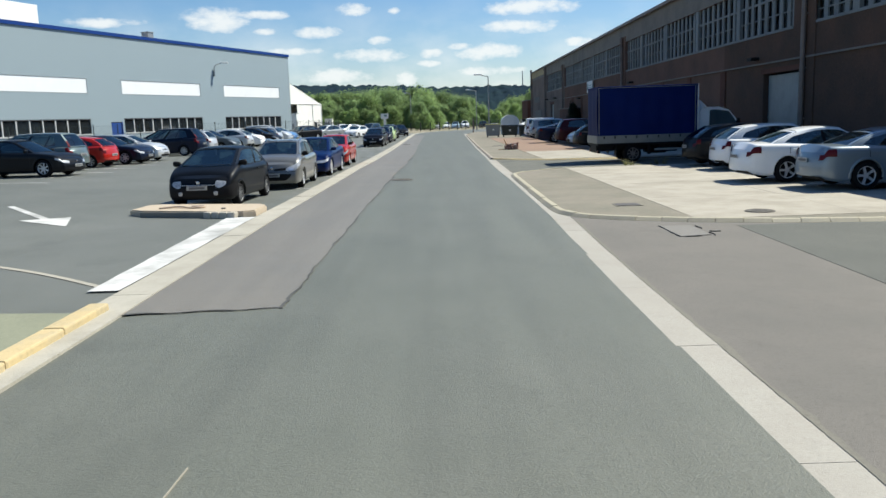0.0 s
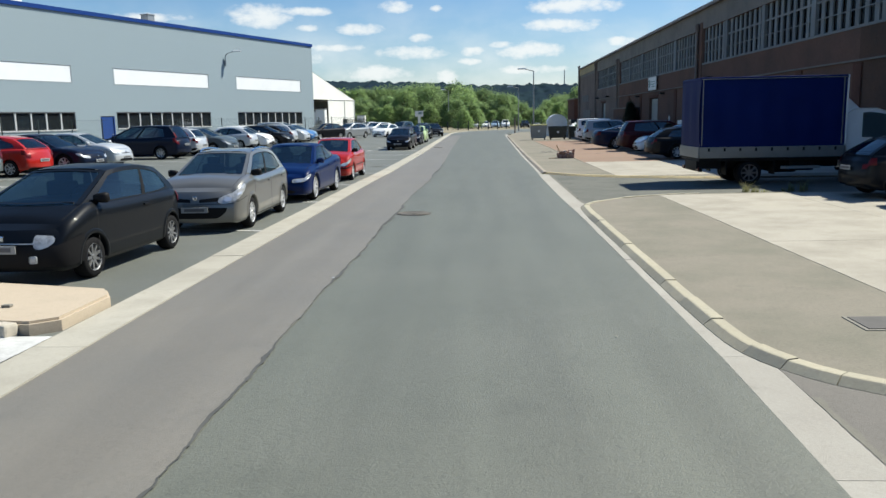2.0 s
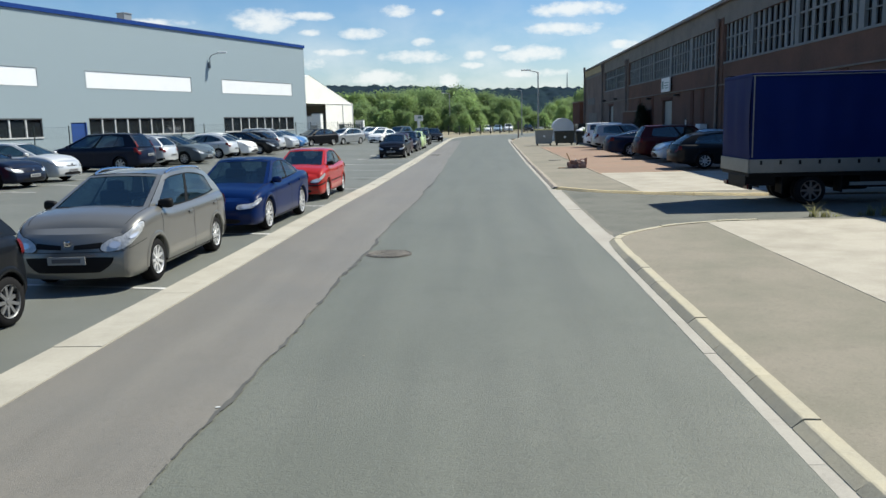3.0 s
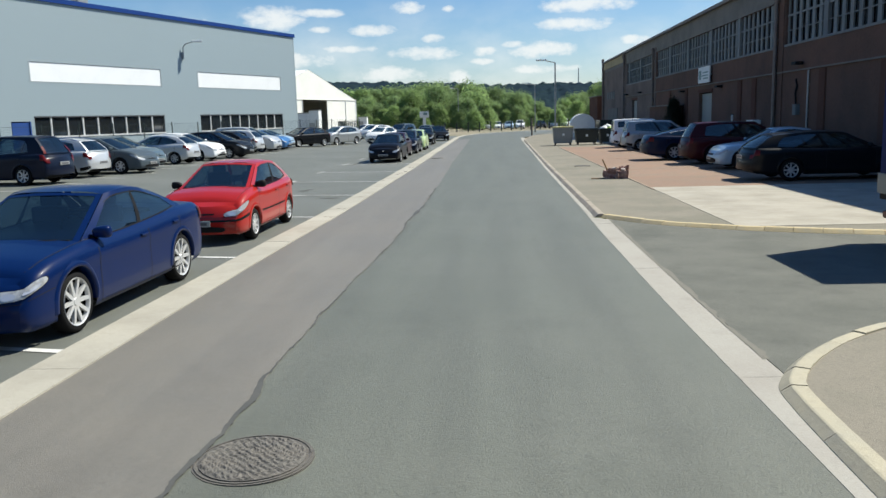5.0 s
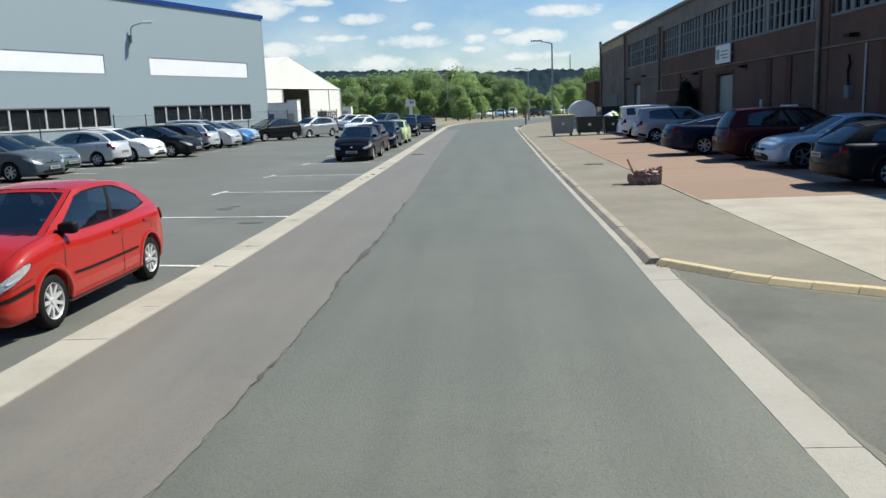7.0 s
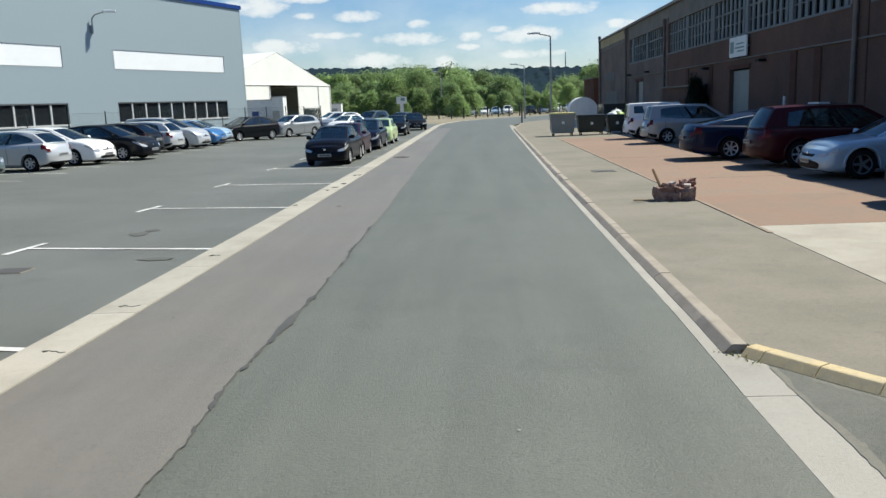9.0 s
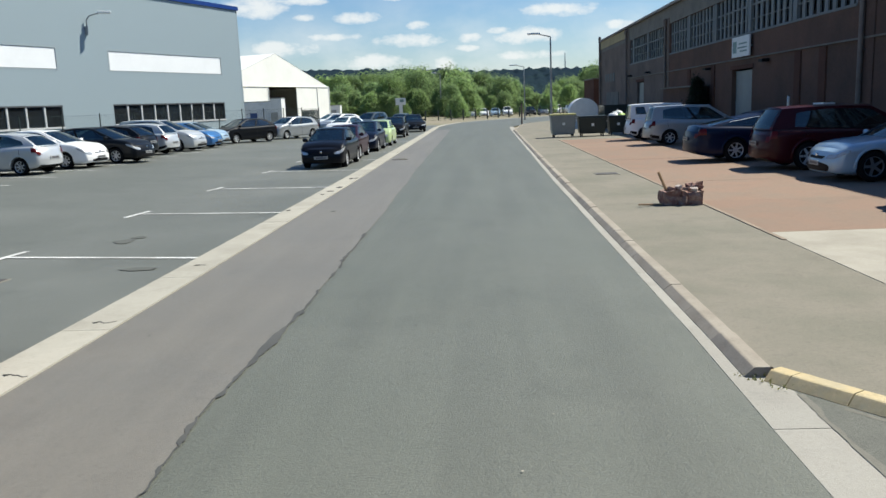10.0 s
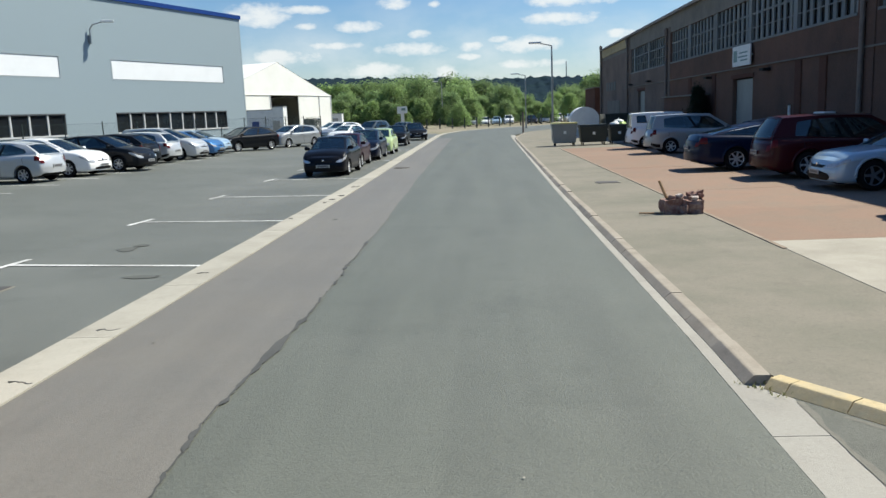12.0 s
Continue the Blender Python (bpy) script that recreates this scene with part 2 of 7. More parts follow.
BRICK_NEAR = mat("near_dark_brickwork", (0.122, 0.076, 0.056), 0.95, grain=0.5, grain_scale=9, stain=0.85, stain_scale=0.3, bump=0.6, bump_scale=25, tint=(0.070, 0.055, 0.046), spec=0.1)
BRICK_FAR = mat("far_paled_brickwork", (0.225, 0.175, 0.150), 0.95, grain=0.5, grain_scale=9, stain=0.85, stain_scale=0.3, bump=0.6, bump_scale=25, tint=(0.125, 0.105, 0.092), spec=0.1)
BRICK_RED = mat("red_brick_piers", (0.135, 0.070, 0.052), 0.95, grain=0.5, grain_scale=9, stain=0.7, stain_scale=0.5, bump=0.6, bump_scale=25, tint=(0.080, 0.045, 0.036), spec=0.1)
HOLLOW = mat("painted_chip_dark", (0.028, 0.026, 0.023), 0.95, grain=0.5, grain_scale=40)
CONC_BAND = mat("old_concrete_band", (0.200, 0.181, 0.156), 0.9, grain=0.4, grain_scale=8, stain=0.7, stain_scale=0.7, bump=0.5, bump_scale=30, tint=(0.125, 0.115, 0.100))
MULLION = mat("pale_grey_window_panel", (0.225, 0.245, 0.245), 0.8, grain=0.3, grain_scale=12, stain=0.5, stain_scale=0.8, vary=0.6)
RUST_PIPE = mat("old_downpipe", (0.200, 0.163, 0.144), 0.6, metal=0.3, grain=0.4, grain_scale=20, stain=0.6, stain_scale=2)
METAL_DOOR = mat("grey_green_metal_door", (0.22, 0.255, 0.26), 0.5, stain=0.5, stain_scale=1.2, grain=0.2)
TENT = mat("white_tent_fabric", (0.83, 0.83, 0.79), 0.6, stain=0.3, stain_scale=0.3, tint=(0.66, 0.64, 0.57), dirt=0.15, dirt_scale=0.5)
# Near-black: unlit depth behind windows put into colour; also colours car panel gaps
DARK_VOID = mat("unlit_black", (0.012, 0.012, 0.013), 0.9)
GALV = mat("galvanised_steel", (0.36, 0.37, 0.37), 0.5, metal=0.7, grain=0.2, grain_scale=25)
FENCE_GREEN = mat("dark_green_fence_paint", (0.02, 0.032, 0.028), 0.5)
RUBBER = mat("tyre_rubber", (0.010, 0.010, 0.011), 0.85, spec=0.15, grain=0.3, grain_scale=60)
BLACK_PLASTIC = mat("black_plastic", (0.009, 0.009, 0.010), 0.6, spec=0.15)
RIM = mat("alloy_rim", (0.56, 0.57, 0.58), 0.38, metal=0.35)
RIM_DARK = mat("dull_steel_rim", (0.17, 0.175, 0.18), 0.5, metal=0.4)
CHROME = mat("chrome_trim", (0.75, 0.75, 0.76), 0.12, metal=1.0)
SATIN_TRIM = mat("satin_bright_trim", (0.80, 0.81, 0.82), 0.4, metal=0.4)
LAMP_CLEAR = mat("headlamp_lens", (0.50, 0.52, 0.53), 0.22, metal=0.2, coat=1.0, stain=0.8, stain_scale=14, tint=(0.22, 0.23, 0.24))
REFLECTOR = mat("headlamp_reflector", (0.85, 0.86, 0.87), 0.18, metal=0.6, coat=0.6)
LAMP_RED = mat("tail_lamp_lens", (0.095, 0.004, 0.005), 0.3, coat=0.15, spec=0.15)
PLATE = mat("number_plate_white", (0.30, 0.31, 0.31), 0.4)
PLATE_BAR = mat("number_plate_bars", (0.10, 0.10, 0.11), 0.5)
SEAT = mat("seat_cloth", (0.016, 0.017, 0.019), 0.9, grain=0.2)
TARP = mat("blue_tarpaulin", (0.0020, 0.012, 0.092), 0.6, spec=0.10, stain=0.4, stain_scale=1.2, bump=0.25, bump_scale=5, tint=(0.0014, 0.008, 0.060))
TRUCK_WHITE = mat("white_van_paint", (0.72, 0.73, 0.73), 0.3, stain=0.15, stain_scale=2)
ALU = mat("aluminium_dropside", (0.25, 0.25, 0.24), 0.45, metal=0.5, stain=0.4, stain_scale=2)
BIN_GREY = mat("grey_plastic_bin", (0.24, 0.26, 0.26), 0.5, stain=0.3, stain_scale=3)
BIN_DARK = mat("dark_green_plastic_bin", (0.02, 0.028, 0.026), 0.5)
BIN_LID = mat("yellow_bin_lid", (0.55, 0.50, 0.20), 0.5, stain=0.3)
BIN_LIME = mat("lime_bin_lid", (0.42, 0.62, 0.12), 0.5)
WHITE_GRP = mat("white_moulded_plastic", (0.80, 0.81, 0.80), 0.5, stain=0.3, stain_scale=1.5)
RUBBLE_PALE = mat("mortar_lump", (0.52, 0.46, 0.42), 0.9, grain=0.4, grain_scale=25, stain=0.7, stain_scale=9, bump=0.5, bump_scale=60, tint=(0.36, 0.25, 0.21))
CARD = mat("broken_brick_rubble", (0.20, 0.10, 0.08), 0.9, grain=0.5, grain_scale=25, stain=0.6, stain_scale=7, bump=0.5, bump_scale=60, tint=(0.5, 0.42, 0.36))
WOOD = mat("weathered_wood", (0.40, 0.26, 0.15), 0.8, grain=0.3, grain_scale=30, stain=0.4, stain_scale=6)
SIGN_WHITE = mat("white_sign_board", (0.74, 0.76, 0.75), 0.5, stain=0.2, stain_scale=2)
SIGN_INK = mat("grey_green_sign_ink", (0.20, 0.30, 0.28), 0.6)
IRON_TREAD = mat("cast_iron_tread", (0.118, 0.108, 0.094), 0.7, metal=0.1, grain=0.9, grain_scale=12, stain=0.7, stain_scale=6, bump=1.0, bump_scale=26, tint=(0.125, 0.122, 0.110))
IRON = mat("cast_iron", (0.10, 0.095, 0.09), 0.7, metal=0.3, grain=0.4, grain_scale=60, stain=0.4, stain_scale=5)
GRASS = mat("dry_grass_ground", (0.231, 0.200, 0.139), 0.95, grain=0.5, grain_scale=3, stain=0.6, stain_scale=0.12, tint=(0.131, 0.139, 0.062))
BARK = mat("bark", (0.12, 0.09, 0.065), 0.9, grain=0.4, grain_scale=10)
ROPE = mat("faded_hose", (0.48, 0.38, 0.29), 0.8)


def leaf_mat(name, base, dark):
    m = bpy.data.materials.new(name)
    m.use_nodes = True
    nt = m.node_tree
    b = nt.nodes["Principled BSDF"]
    b.inputs["Roughness"].default_value = 0.6
    g = nt.nodes.new("ShaderNodeNewGeometry")
    x = nt.nodes.new("ShaderNodeMix")
    x.data_type = 'RGBA'
    x.inputs[6].default_value, x.inputs[7].default_value = (*base, 1), (*dark, 1)
    nt.links.new(g.outputs["Random Per Island"], x.inputs["Factor"])
    oi = nt.nodes.new("ShaderNodeObjectInfo")
    h = nt.nodes.new("ShaderNodeHueSaturation")
    r = nt.nodes.new("ShaderNodeMapRange")
    r.inputs["To Min"].default_value, r.inputs["To Max"].default_value = 0.85, 1.15
    nt.links.new(oi.outputs["Random"], r.inputs["Value"])
    nt.links.new(r.outputs[0], h.inputs["Value"])
    nt.links.new(x.outputs[2], h.inputs["Color"])
    nt.links.new(h.outputs[0], b.inputs["Base Color"])
    t = nt.nodes.new("ShaderNodeBsdfTranslucent")
    nt.links.new(h.outputs[0], t.inputs["Color"])
    a = nt.nodes.new("ShaderNodeMixShader")
    a.inputs[0].default_value = 0.68
    nt.links.new(b.outputs[0], a.inputs[1])
    nt.links.new(t.outputs[0], a.inputs[2])
    nt.links.new(a.outputs[0], nt.nodes["Material Output"].inputs["Surface"])
    return m


# Leaf colours lifted above real foliage, so distance haze is put into them
LEAF = leaf_mat("leaf_fresh", (0.268, 0.378, 0.142), (0.220, 0.315, 0.124))
LEAF_DEEP = leaf_mat("leaf_deep", (0.252, 0.356, 0.148), (0.205, 0.295, 0.126))


def glass_mat(name, tintc, see=0.35, rough=0.03):
    """Window glass: clear-coated reflection over a tinted see-through body."""
    m = bpy.data.materials.new(name)
    m.use_nodes = True
    nt = m.node_tree
    b = nt.nodes["Principled BSDF"]
    b.inputs["Base Color"].default_value = (*tintc, 1)
    b.inputs["Roughness"].default_value = rough
    b.inputs["Specular IOR Level"].default_value = 1.0
    b.inputs["IOR"].default_value = 1.8
    t = nt.nodes.new("ShaderNodeBsdfTransparent")
    t.inputs["Color"].default_value = (0.5, 0.68, 0.74, 1)
    a = nt.nodes.new("ShaderNodeMixShader")
    a.inputs[0].default_value = see
    nt.links.new(b.outputs[0], a.inputs[1])
    nt.links.new(t.outputs[0], a.inputs[2])
    nt.links.new(a.outputs[0], nt.nodes["Material Output"].inputs["Surface"])
    return m


CAR_GLASS = glass_mat("car_glass", (0.004, 0.009, 0.013), 0.40, 0.015)
WIN_GLASS = glass_mat("window_glass", (0.025, 0.03, 0.034), 0.32, 0.05)
OLD_GLASS = mat("old_factory_glass", (0.035, 0.042, 0.046), 0.2, grain=0.2, grain_scale=4, stain=0.6, stain_scale=1.2, vary=0.6, tint=(0.07, 0.08, 0.08))


DULL_PANE = mat("dusty_window_pane", (0.16, 0.165, 0.16), 0.7, grain=0.3, grain_scale=6, stain=0.5, stain_scale=1.5, spec=0.2)

PAINTS = {}


def paint(name, base, metallic=0.0):
    if name not in PAINTS:
        PAINTS[name] = mat("car_paint_" + name, base, 0.36 if metallic else 0.45, metal=metallic if max(base) > .1 else 0.0, spec=0.10, coat=0.85 if max(base) > .1 else 0.24, stain=0.12, stain_scale=2.5, grain=0.0)
    return PAINTS[name]

# ---- building helpers ----
def mesh_data(name, verts, faces, material, smooth=False):
    me = bpy.data.meshes.new(name)
    me.from_pydata([tuple(v) for v in verts], [], faces)
    if material is not None:
        me.materials.append(material)
    if smooth:
        me.polygons.foreach_set("use_smooth", [True] * len(me.polygons))
    me.update()
    return me


def obj(name, me, parent=None, label=""):
    ob = new(name, me)
    if parent is not None:
        ob.parent = parent
    if label:
        tagged(ob, label)
    return ob


def part(name, bm, material, parent, label="", smooth=False):
    """One bmesh as one mesh object under a thing or a part."""
    me = bpy.data.meshes.new(name)
    bm.to_mesh(me)
    bm.free()
    me.materials.append(material)
    if smooth:
        me.polygons.foreach_set("use_smooth", [True] * len(me.polygons))
    return obj(name, me, parent, label)


def box_bm(cx, cy, cz, sx, sy, sz, bevel=0.0, bm=None):
    """A block centred on x, y with its centre at cz; bevelled edges."""
    own = bmesh.new()
    bmesh.ops.create_cube(own, size=1.0)
    for v in own.verts:
        v.co = Vector((v.co.x * sx + cx, v.co.y * sy + cy, v.co.z * sz + cz))
    if bevel:
        bmesh.ops.bevel(own, geom=list(own.edges), offset=bevel, segments=2, profile=0.6, affect='EDGES')
    if bm is None:
        return own
    tmp = bpy.data.meshes.new("tmp")
    own.to_mesh(tmp)
    own.free()
    bm.from_mesh(tmp)
    bpy.data.meshes.remove(tmp)
    return bm


def cyl_bm(p0, p1, r0, r1=None, seg=12, bm=None, caps=True):
    """A tapered rod from p0 to p1."""
    p0, p1 = Vector(p0), Vector(p1)
    r1 = r0 if r1 is None else r1
    bm = bm or bmesh.new()
    d = (p1 - p0).normalized()
    a = d.orthogonal().normalized()
    b = d.cross(a)
    rings = []
    for p, r in ((p0, r0), (p1, r1)):
        rings.append([bm.verts.new(p + (a * math.cos(t) + b * math.sin(t)) * r) for t in [2 * math.pi * i / seg for i in range(seg)]])
    for i in range(seg):
        j = (i + 1) % seg
        bm.faces.new((rings[0][i], rings[0][j], rings[1][j], rings[1][i]))
    if caps:
        bm.faces.new(list(reversed(rings[0])))
        bm.faces.new(rings[1])
    return bm


def slab_bm(outline, z0, z1, bevel=0.0):
    """A flat slab from a plan outline (counter-clockwise), from z0 to z1."""
    bm = bmesh.new()
    lo = [bm.verts.new((x, y, z0)) for x, y in outline]
    hi = [bm.verts.new((x, y, z1)) for x, y in outline]
    n = len(outline)
    top = bm.faces.new(hi)
    bm.faces.new(list(reversed(lo)))
    for i in range(n):
        j = (i + 1) % n
        bm.faces.new((lo[i], lo[j], hi[j], hi[i]))
    if bevel:
        bmesh.ops.bevel(bm, geom=list(top.edges), offset=bevel, segments=2, affect='EDGES')
    bmesh.ops.triangulate(bm, faces=[f for f in bm.faces if len(f.verts) > 4])
    bmesh.ops.recalc_face_normals(bm, faces=list(bm.faces))
    return bm


def lin(x, xs, ys):
    return float(np.interp(x, xs, ys))


def lot_z(x):
    """Height of the car park: it climbs a little away from the road."""
    return lin(x, [-30, -14, -7, 0], [0.34, 0.30, 0.0, 0.0])


def strip(name, material, left, right, ys, z, kind="structure", label="", category="", parent=None, cuts=1, columns=None):
    """A sheet between two edges x = left(y), right(y)."""
    verts, faces = [], []
    for y in ys:
        a, b = left(y), right(y)
        xs_ = list(columns) + [b] if columns else [a + (b - a) * k / cuts for k in range(cuts + 1)]
        for x in xs_:
            verts.append((x, y, z(x, y)))
    cuts = len(columns) if columns else cuts
    n = cuts + 1
    for i in range(len(ys) - 1):
        for k in range(cuts):
            faces.append((i * n + k, i * n + k + 1, (i + 1) * n + k + 1, (i + 1) * n + k))
    ob = obj(name, mesh_data(name, verts, faces, material), parent)
    return tagged(ob, label, category, kind=kind)


def arange(a, b, step):
    n = max(1, int(math.ceil((b - a) / step - 1e-6)))
    return [a + (b - a) * i / n for i in range(n + 1)]

# ---- ground, road, gutters, kerbs ----
def xl(y):
    """Road side of the left-hand gutter strip."""
    return lin(y, [-20, 5, 11, 18, 28, 34, 37, 40.5, 45, 60, 110, 117], [-3.42, -3.50, -3.55, -3.57, -3.47, -3.45, -3.40, -3.30, -3.26, -3.18, -3.3, -3.3])


def xr(y):
    """Road side of the right-hand gutter."""
    return lin(y, [-20, 4, 10, 13, 16.5, 28, 31, 36, 40, 42, 46, 57, 98, 112], [1.9, 2.05, 2.13, 2.20, 2.31, 2.37, 2.33, 2.35, 2.39, 2.44, 2.47, 2.56, 3.14, 3.45])


GUT_L, GUT_R = 0.50, 0.40
RIGHT = -0.11      # level of the right-hand edge of the road, which falls away from the car park


def fall(x):
    """Cross fall of the road."""
    return lin(x, [-3.9, 2.4], [0.0, RIGHT])


# one sheet of ground out to the horizon, rising to the wooded hills
def ground_z(x, y):
    far = max(0.0, y - 330)
    return lot_z(x) * lin(y, [0, 130, 200], [1, 1, 0]) - lin(x, [-7, -3], [0.03, 0.20]) - lin(y, [100, 140], [0, 0.03]) * (x < -5) + (far / 560) ** 1.4 * 4 if y < 900 else 4.0


gx = [-2500, -1200, -600, -300, -150, -80, -50, -30, -22, -14, -7, -3, 0, 3, 8, 15, 30, 60, 120, 250, 600, 1200, 2500]
gy = [-900, -300, -100, -30, 0, 20, 40, 60, 80, 100, 120, 140, 170, 200, 260, 330, 420, 520, 620, 720, 820, 900, 1400, 3000]
verts = [(x, y, ground_z(x, y)) for y in gy for x in gx]
faces = [(j * len(gx) + i, j * len(gx) + i + 1, (j + 1) * len(gx) + i + 1, (j + 1) * len(gx) + i) for j in range(len(gy) - 1) for i in range(len(gx) - 1)]
ground = tagged(obj("ground", mesh_data("ground", verts, faces, GRASS, True)), "dry grass and earth ground reaching the wooded hills", "ground", kind="structure")

# the road, with its bend to the right at the far end
road_l = [(xl(y), y) for y in arange(-20, 105, 5)] + [(-3.4, 112), (-2.9, 122), (-1.4, 133), (1.4, 142), (6, 150), (13, 157), (24, 163), (45, 169), (80, 173)]
road_r = [(xr(y) + 0.03, y) for y in arange(-20, 105, 5)] + [(3.5, 109), (4.6, 114), (6.8, 121), (10, 127), (14, 132), (20, 137), (29, 142), (48, 148), (82, 152)]
verts, faces = [], []
for (ax, ay), (bx, by) in zip(road_l, road_r):
    for k in range(9):
        f = k / 8
        x, y = ax + (bx - ax) * f, ay + (by - ay) * f
        verts.append((x, y, fall(x) + 0.012 * (1 - (2 * f - 1) ** 2)))
for i in range(len(road_l) - 1):
    for k in range(8):
        faces.append((i * 9 + k, i * 9 + k + 1, i * 9 + k + 10, i * 9 + k + 9))
road = tagged(obj("road", mesh_data("road", verts, faces, ASPHALT, True)), "grey asphalt service road, worn smooth and bending away at its far end", "road", kind="structure")

# worn pinkish resurfaced strip along the left of the road, with a wavering sealed joint
def x_joint(y):
    return lin(y, [8.7, 12, 15.6, 19, 22, 26, 28, 30, 34, 38.6, 40, 42, 47, 55, 62, 80, 105], [-1.84, -1.80, -1.82, -1.80, -1.78, -1.76, -1.70, -1.75, -1.64, -1.53, -1.57, -1.51, -1.50, -1.57, -1.68, -1.75, -1.9]) + 0.018 * math.sin(y * 0.9) + 0.012 * math.sin(y * 3.1 + 1) + 0.012 * noise.noise((y * 4.0, 7, 0))


ys = arange(8.72, 105, 0.5)
strip("road_patch", ASPHALT_PINK, lambda y: xl(y) + 0.0, x_joint, ys, lambda x, y: 0.016 + fall(x), label="pinkish worn asphalt strip along the road's edge", category="road surface")
# its skewed near end
x0_, x1_ = xl(8.72), x_joint(8.72)
verts = [(x0_, 8.50, 0.016 + fall(x0_)), (x1_, 8.715, 0.016 + fall(x1_)), (x1_, 8.72, 0.016 + fall(x1_)), (x0_, 8.72, 0.016 + fall(x0_))]
tagged(obj("road_patch_end", mesh_data("road_patch_end", verts, [(0, 1, 2, 3)], ASPHALT_PINK)), "skewed near end of the worn asphalt strip", "road surface", kind="structure")
rng = random.Random(5)
verts, faces = [], []
ys = arange(8.7, 48, 0.04)
for y in ys:
    w = 0.005 + 0.036 * max(0.0, noise.noise((y * 0.9, 3.3, 0)) + .08) + 0.06 * max(0.0, noise.noise((y * 5.9, 8.3, 0))) * max(0.0, noise.noise((y * .7, 2.3, 5)) + .35)
    w *= lin(y, [9, 11, 17, 20, 24, 26, 28.5, 30, 34, 42, 48], [1.5, .55, .7, 1.5, 1.1, 1.8, 1.6, .6, .6, 1.9, 1.2])
    x = x_joint(y) + 0.03 * noise.noise((y * 2.2, 0, 4)) + 0.018 * noise.noise((y * 7, 0, 4)) + 0.012 * noise.noise((y * 19, 0, 4))
    verts += [(x - w, y, 0.0205 + fall(x - w)), (x + w, y, 0.0205 + fall(x + w))]
faces = [(2 * i, 2 * i + 1, 2 * i + 3, 2 * i + 2) for i in range(len(ys) - 1) if noise.noise((ys[i] * 0.55, 1.7, 2)) + .35 * noise.noise((ys[i] * 3.1, 4.7, 2)) > -0.30 or ys[i] < 14 or 25 < ys[i] < 29]
n0 = len(verts)
xs = arange(-3.5, -1.85, 0.12)
for x in xs:
    yy = 8.5 + 0.13 * (x + 3.5) + 0.03 * math.sin(x * 9)
    w = 0.010 + 0.05 * max(0.0, noise.noise((x * 2.2, 9, 1)))
    verts += [(x, yy - w, 0.0205 + fall(x)), (x, yy + w, 0.0205 + fall(x))]
faces += [(n0 + 2 * i, n0 + 2 * i + 1, n0 + 2 * i + 3, n0 + 2 * i + 2) for i in range(len(xs) - 1)]
tagged(obj("joint_sealant", mesh_data("joint_sealant", verts, faces, SEAL)), "dark tar sealant along the joint in the road", "road joint", kind="structure")

# car park asphalt on the left
lot_z_off = lambda x, y: lot_z(x) * lin(y, [-30, 130, 160], [1, 1, 0.2]) + 0.004
strip("car_park_surface", ASPHALT_LOT, lambda y: -60.0, lambda y: xl(y) - GUT_L, arange(-20, 122, 4), lot_z_off, label="dark asphalt surface of the car park", category="car park", columns=(-60, -30, -14, -7))
# older pale concrete apron at the entrance to the car park
tagged(part("entrance_apron", slab_bm([(-22, -18), (-4.12, -18), (-4.12, 8.65), (-6.5, 8.95), (-22, 9.0)], -0.03, 0.012), APRON, None), "pale olive-grey worn apron at the car park entrance", "pavement", kind="structure")

# left gutter strip: cast concrete lengths with joints
gutter_l = tagged(new("gutter_left"), "pale flat concrete gutter strip beside the car park", "gutter", kind="structure")
y = -18.0
rng = random.Random(11)
cast_lengths = []
while y < 112:
    step = 2.5
    a, b = y + 0.0035, y + step - 0.0035
    v = [(xl(a) - GUT_L, a), (xl(a) + 0.005, a), (xl(b) + 0.005, b), (xl(b) - GUT_L, b)]
    cast_lengths.append(v)
    y += step
for v in cast_lengths:
    part("gutter_length", slab_bm(v, -0.05, 0.022 + rng.uniform(-0.002, 0.003)), CONCRETE, gutter_l)
gutter_r = tagged(new("gutter_right"), "pale flat concrete gutter strip beside the pavement", "gutter", kind="structure")
y = -18.0
while y < 108:
    step = 2.5
    a, b = y + 0.003, y + step - 0.003
    part("gutter_length", slab_bm([(xr(a) - 0.005, a), (xr(a) + GUT_R, a), (xr(b) + GUT_R, b), (xr(b) - 0.005, b)], RIGHT - 0.05, RIGHT + 0.004 + rng.uniform(-0.001, 0.002)), CONCRETE_PALE, gutter_r)
    y += step
# pale concrete border round the bend
bend = [p for p in road_l if p[1] >= 110]
verts, faces = [], []
for i, (x, y) in enumerate(bend):
    verts += [(x - 0.5, y + 0.25, fall(x) + 0.02), (x, y, fall(x) + 0.02)]
faces = [(2 * i, 2 * i + 1, 2 * i + 3, 2 * i + 2) for i in range(len(bend) - 1)]
tagged(obj("gutter_bend", mesh_data("gutter_bend", verts, faces, CONCRETE)), "concrete gutter strip round the bend of the road", "gutter", kind="structure")

# pavement on the right, raised one kerb
KERB_TOP = RIGHT + 0.065
edge_a = [(9.6, 14.25), (7.2, 14.45), (5.35, 14.95), (4.75, 15.16), (4.33, 15.38), (3.71, 15.69), (3.09, 16.14), (2.79, 16.52), (2.58, 17.05), (2.51, 17.6)]
edge_a2 = [(xr(y) + 0.17, y) for y in (19.2, 20.5, 22, 24, 26, 27.6)]
edge_a3 = [(2.59, 29.0), (2.66, 29.3), (2.94, 29.80), (3.42, 30.38), (3.86, 30.76), (4.40, 31.12), (5.2, 31.45), (6.0, 31.62)]


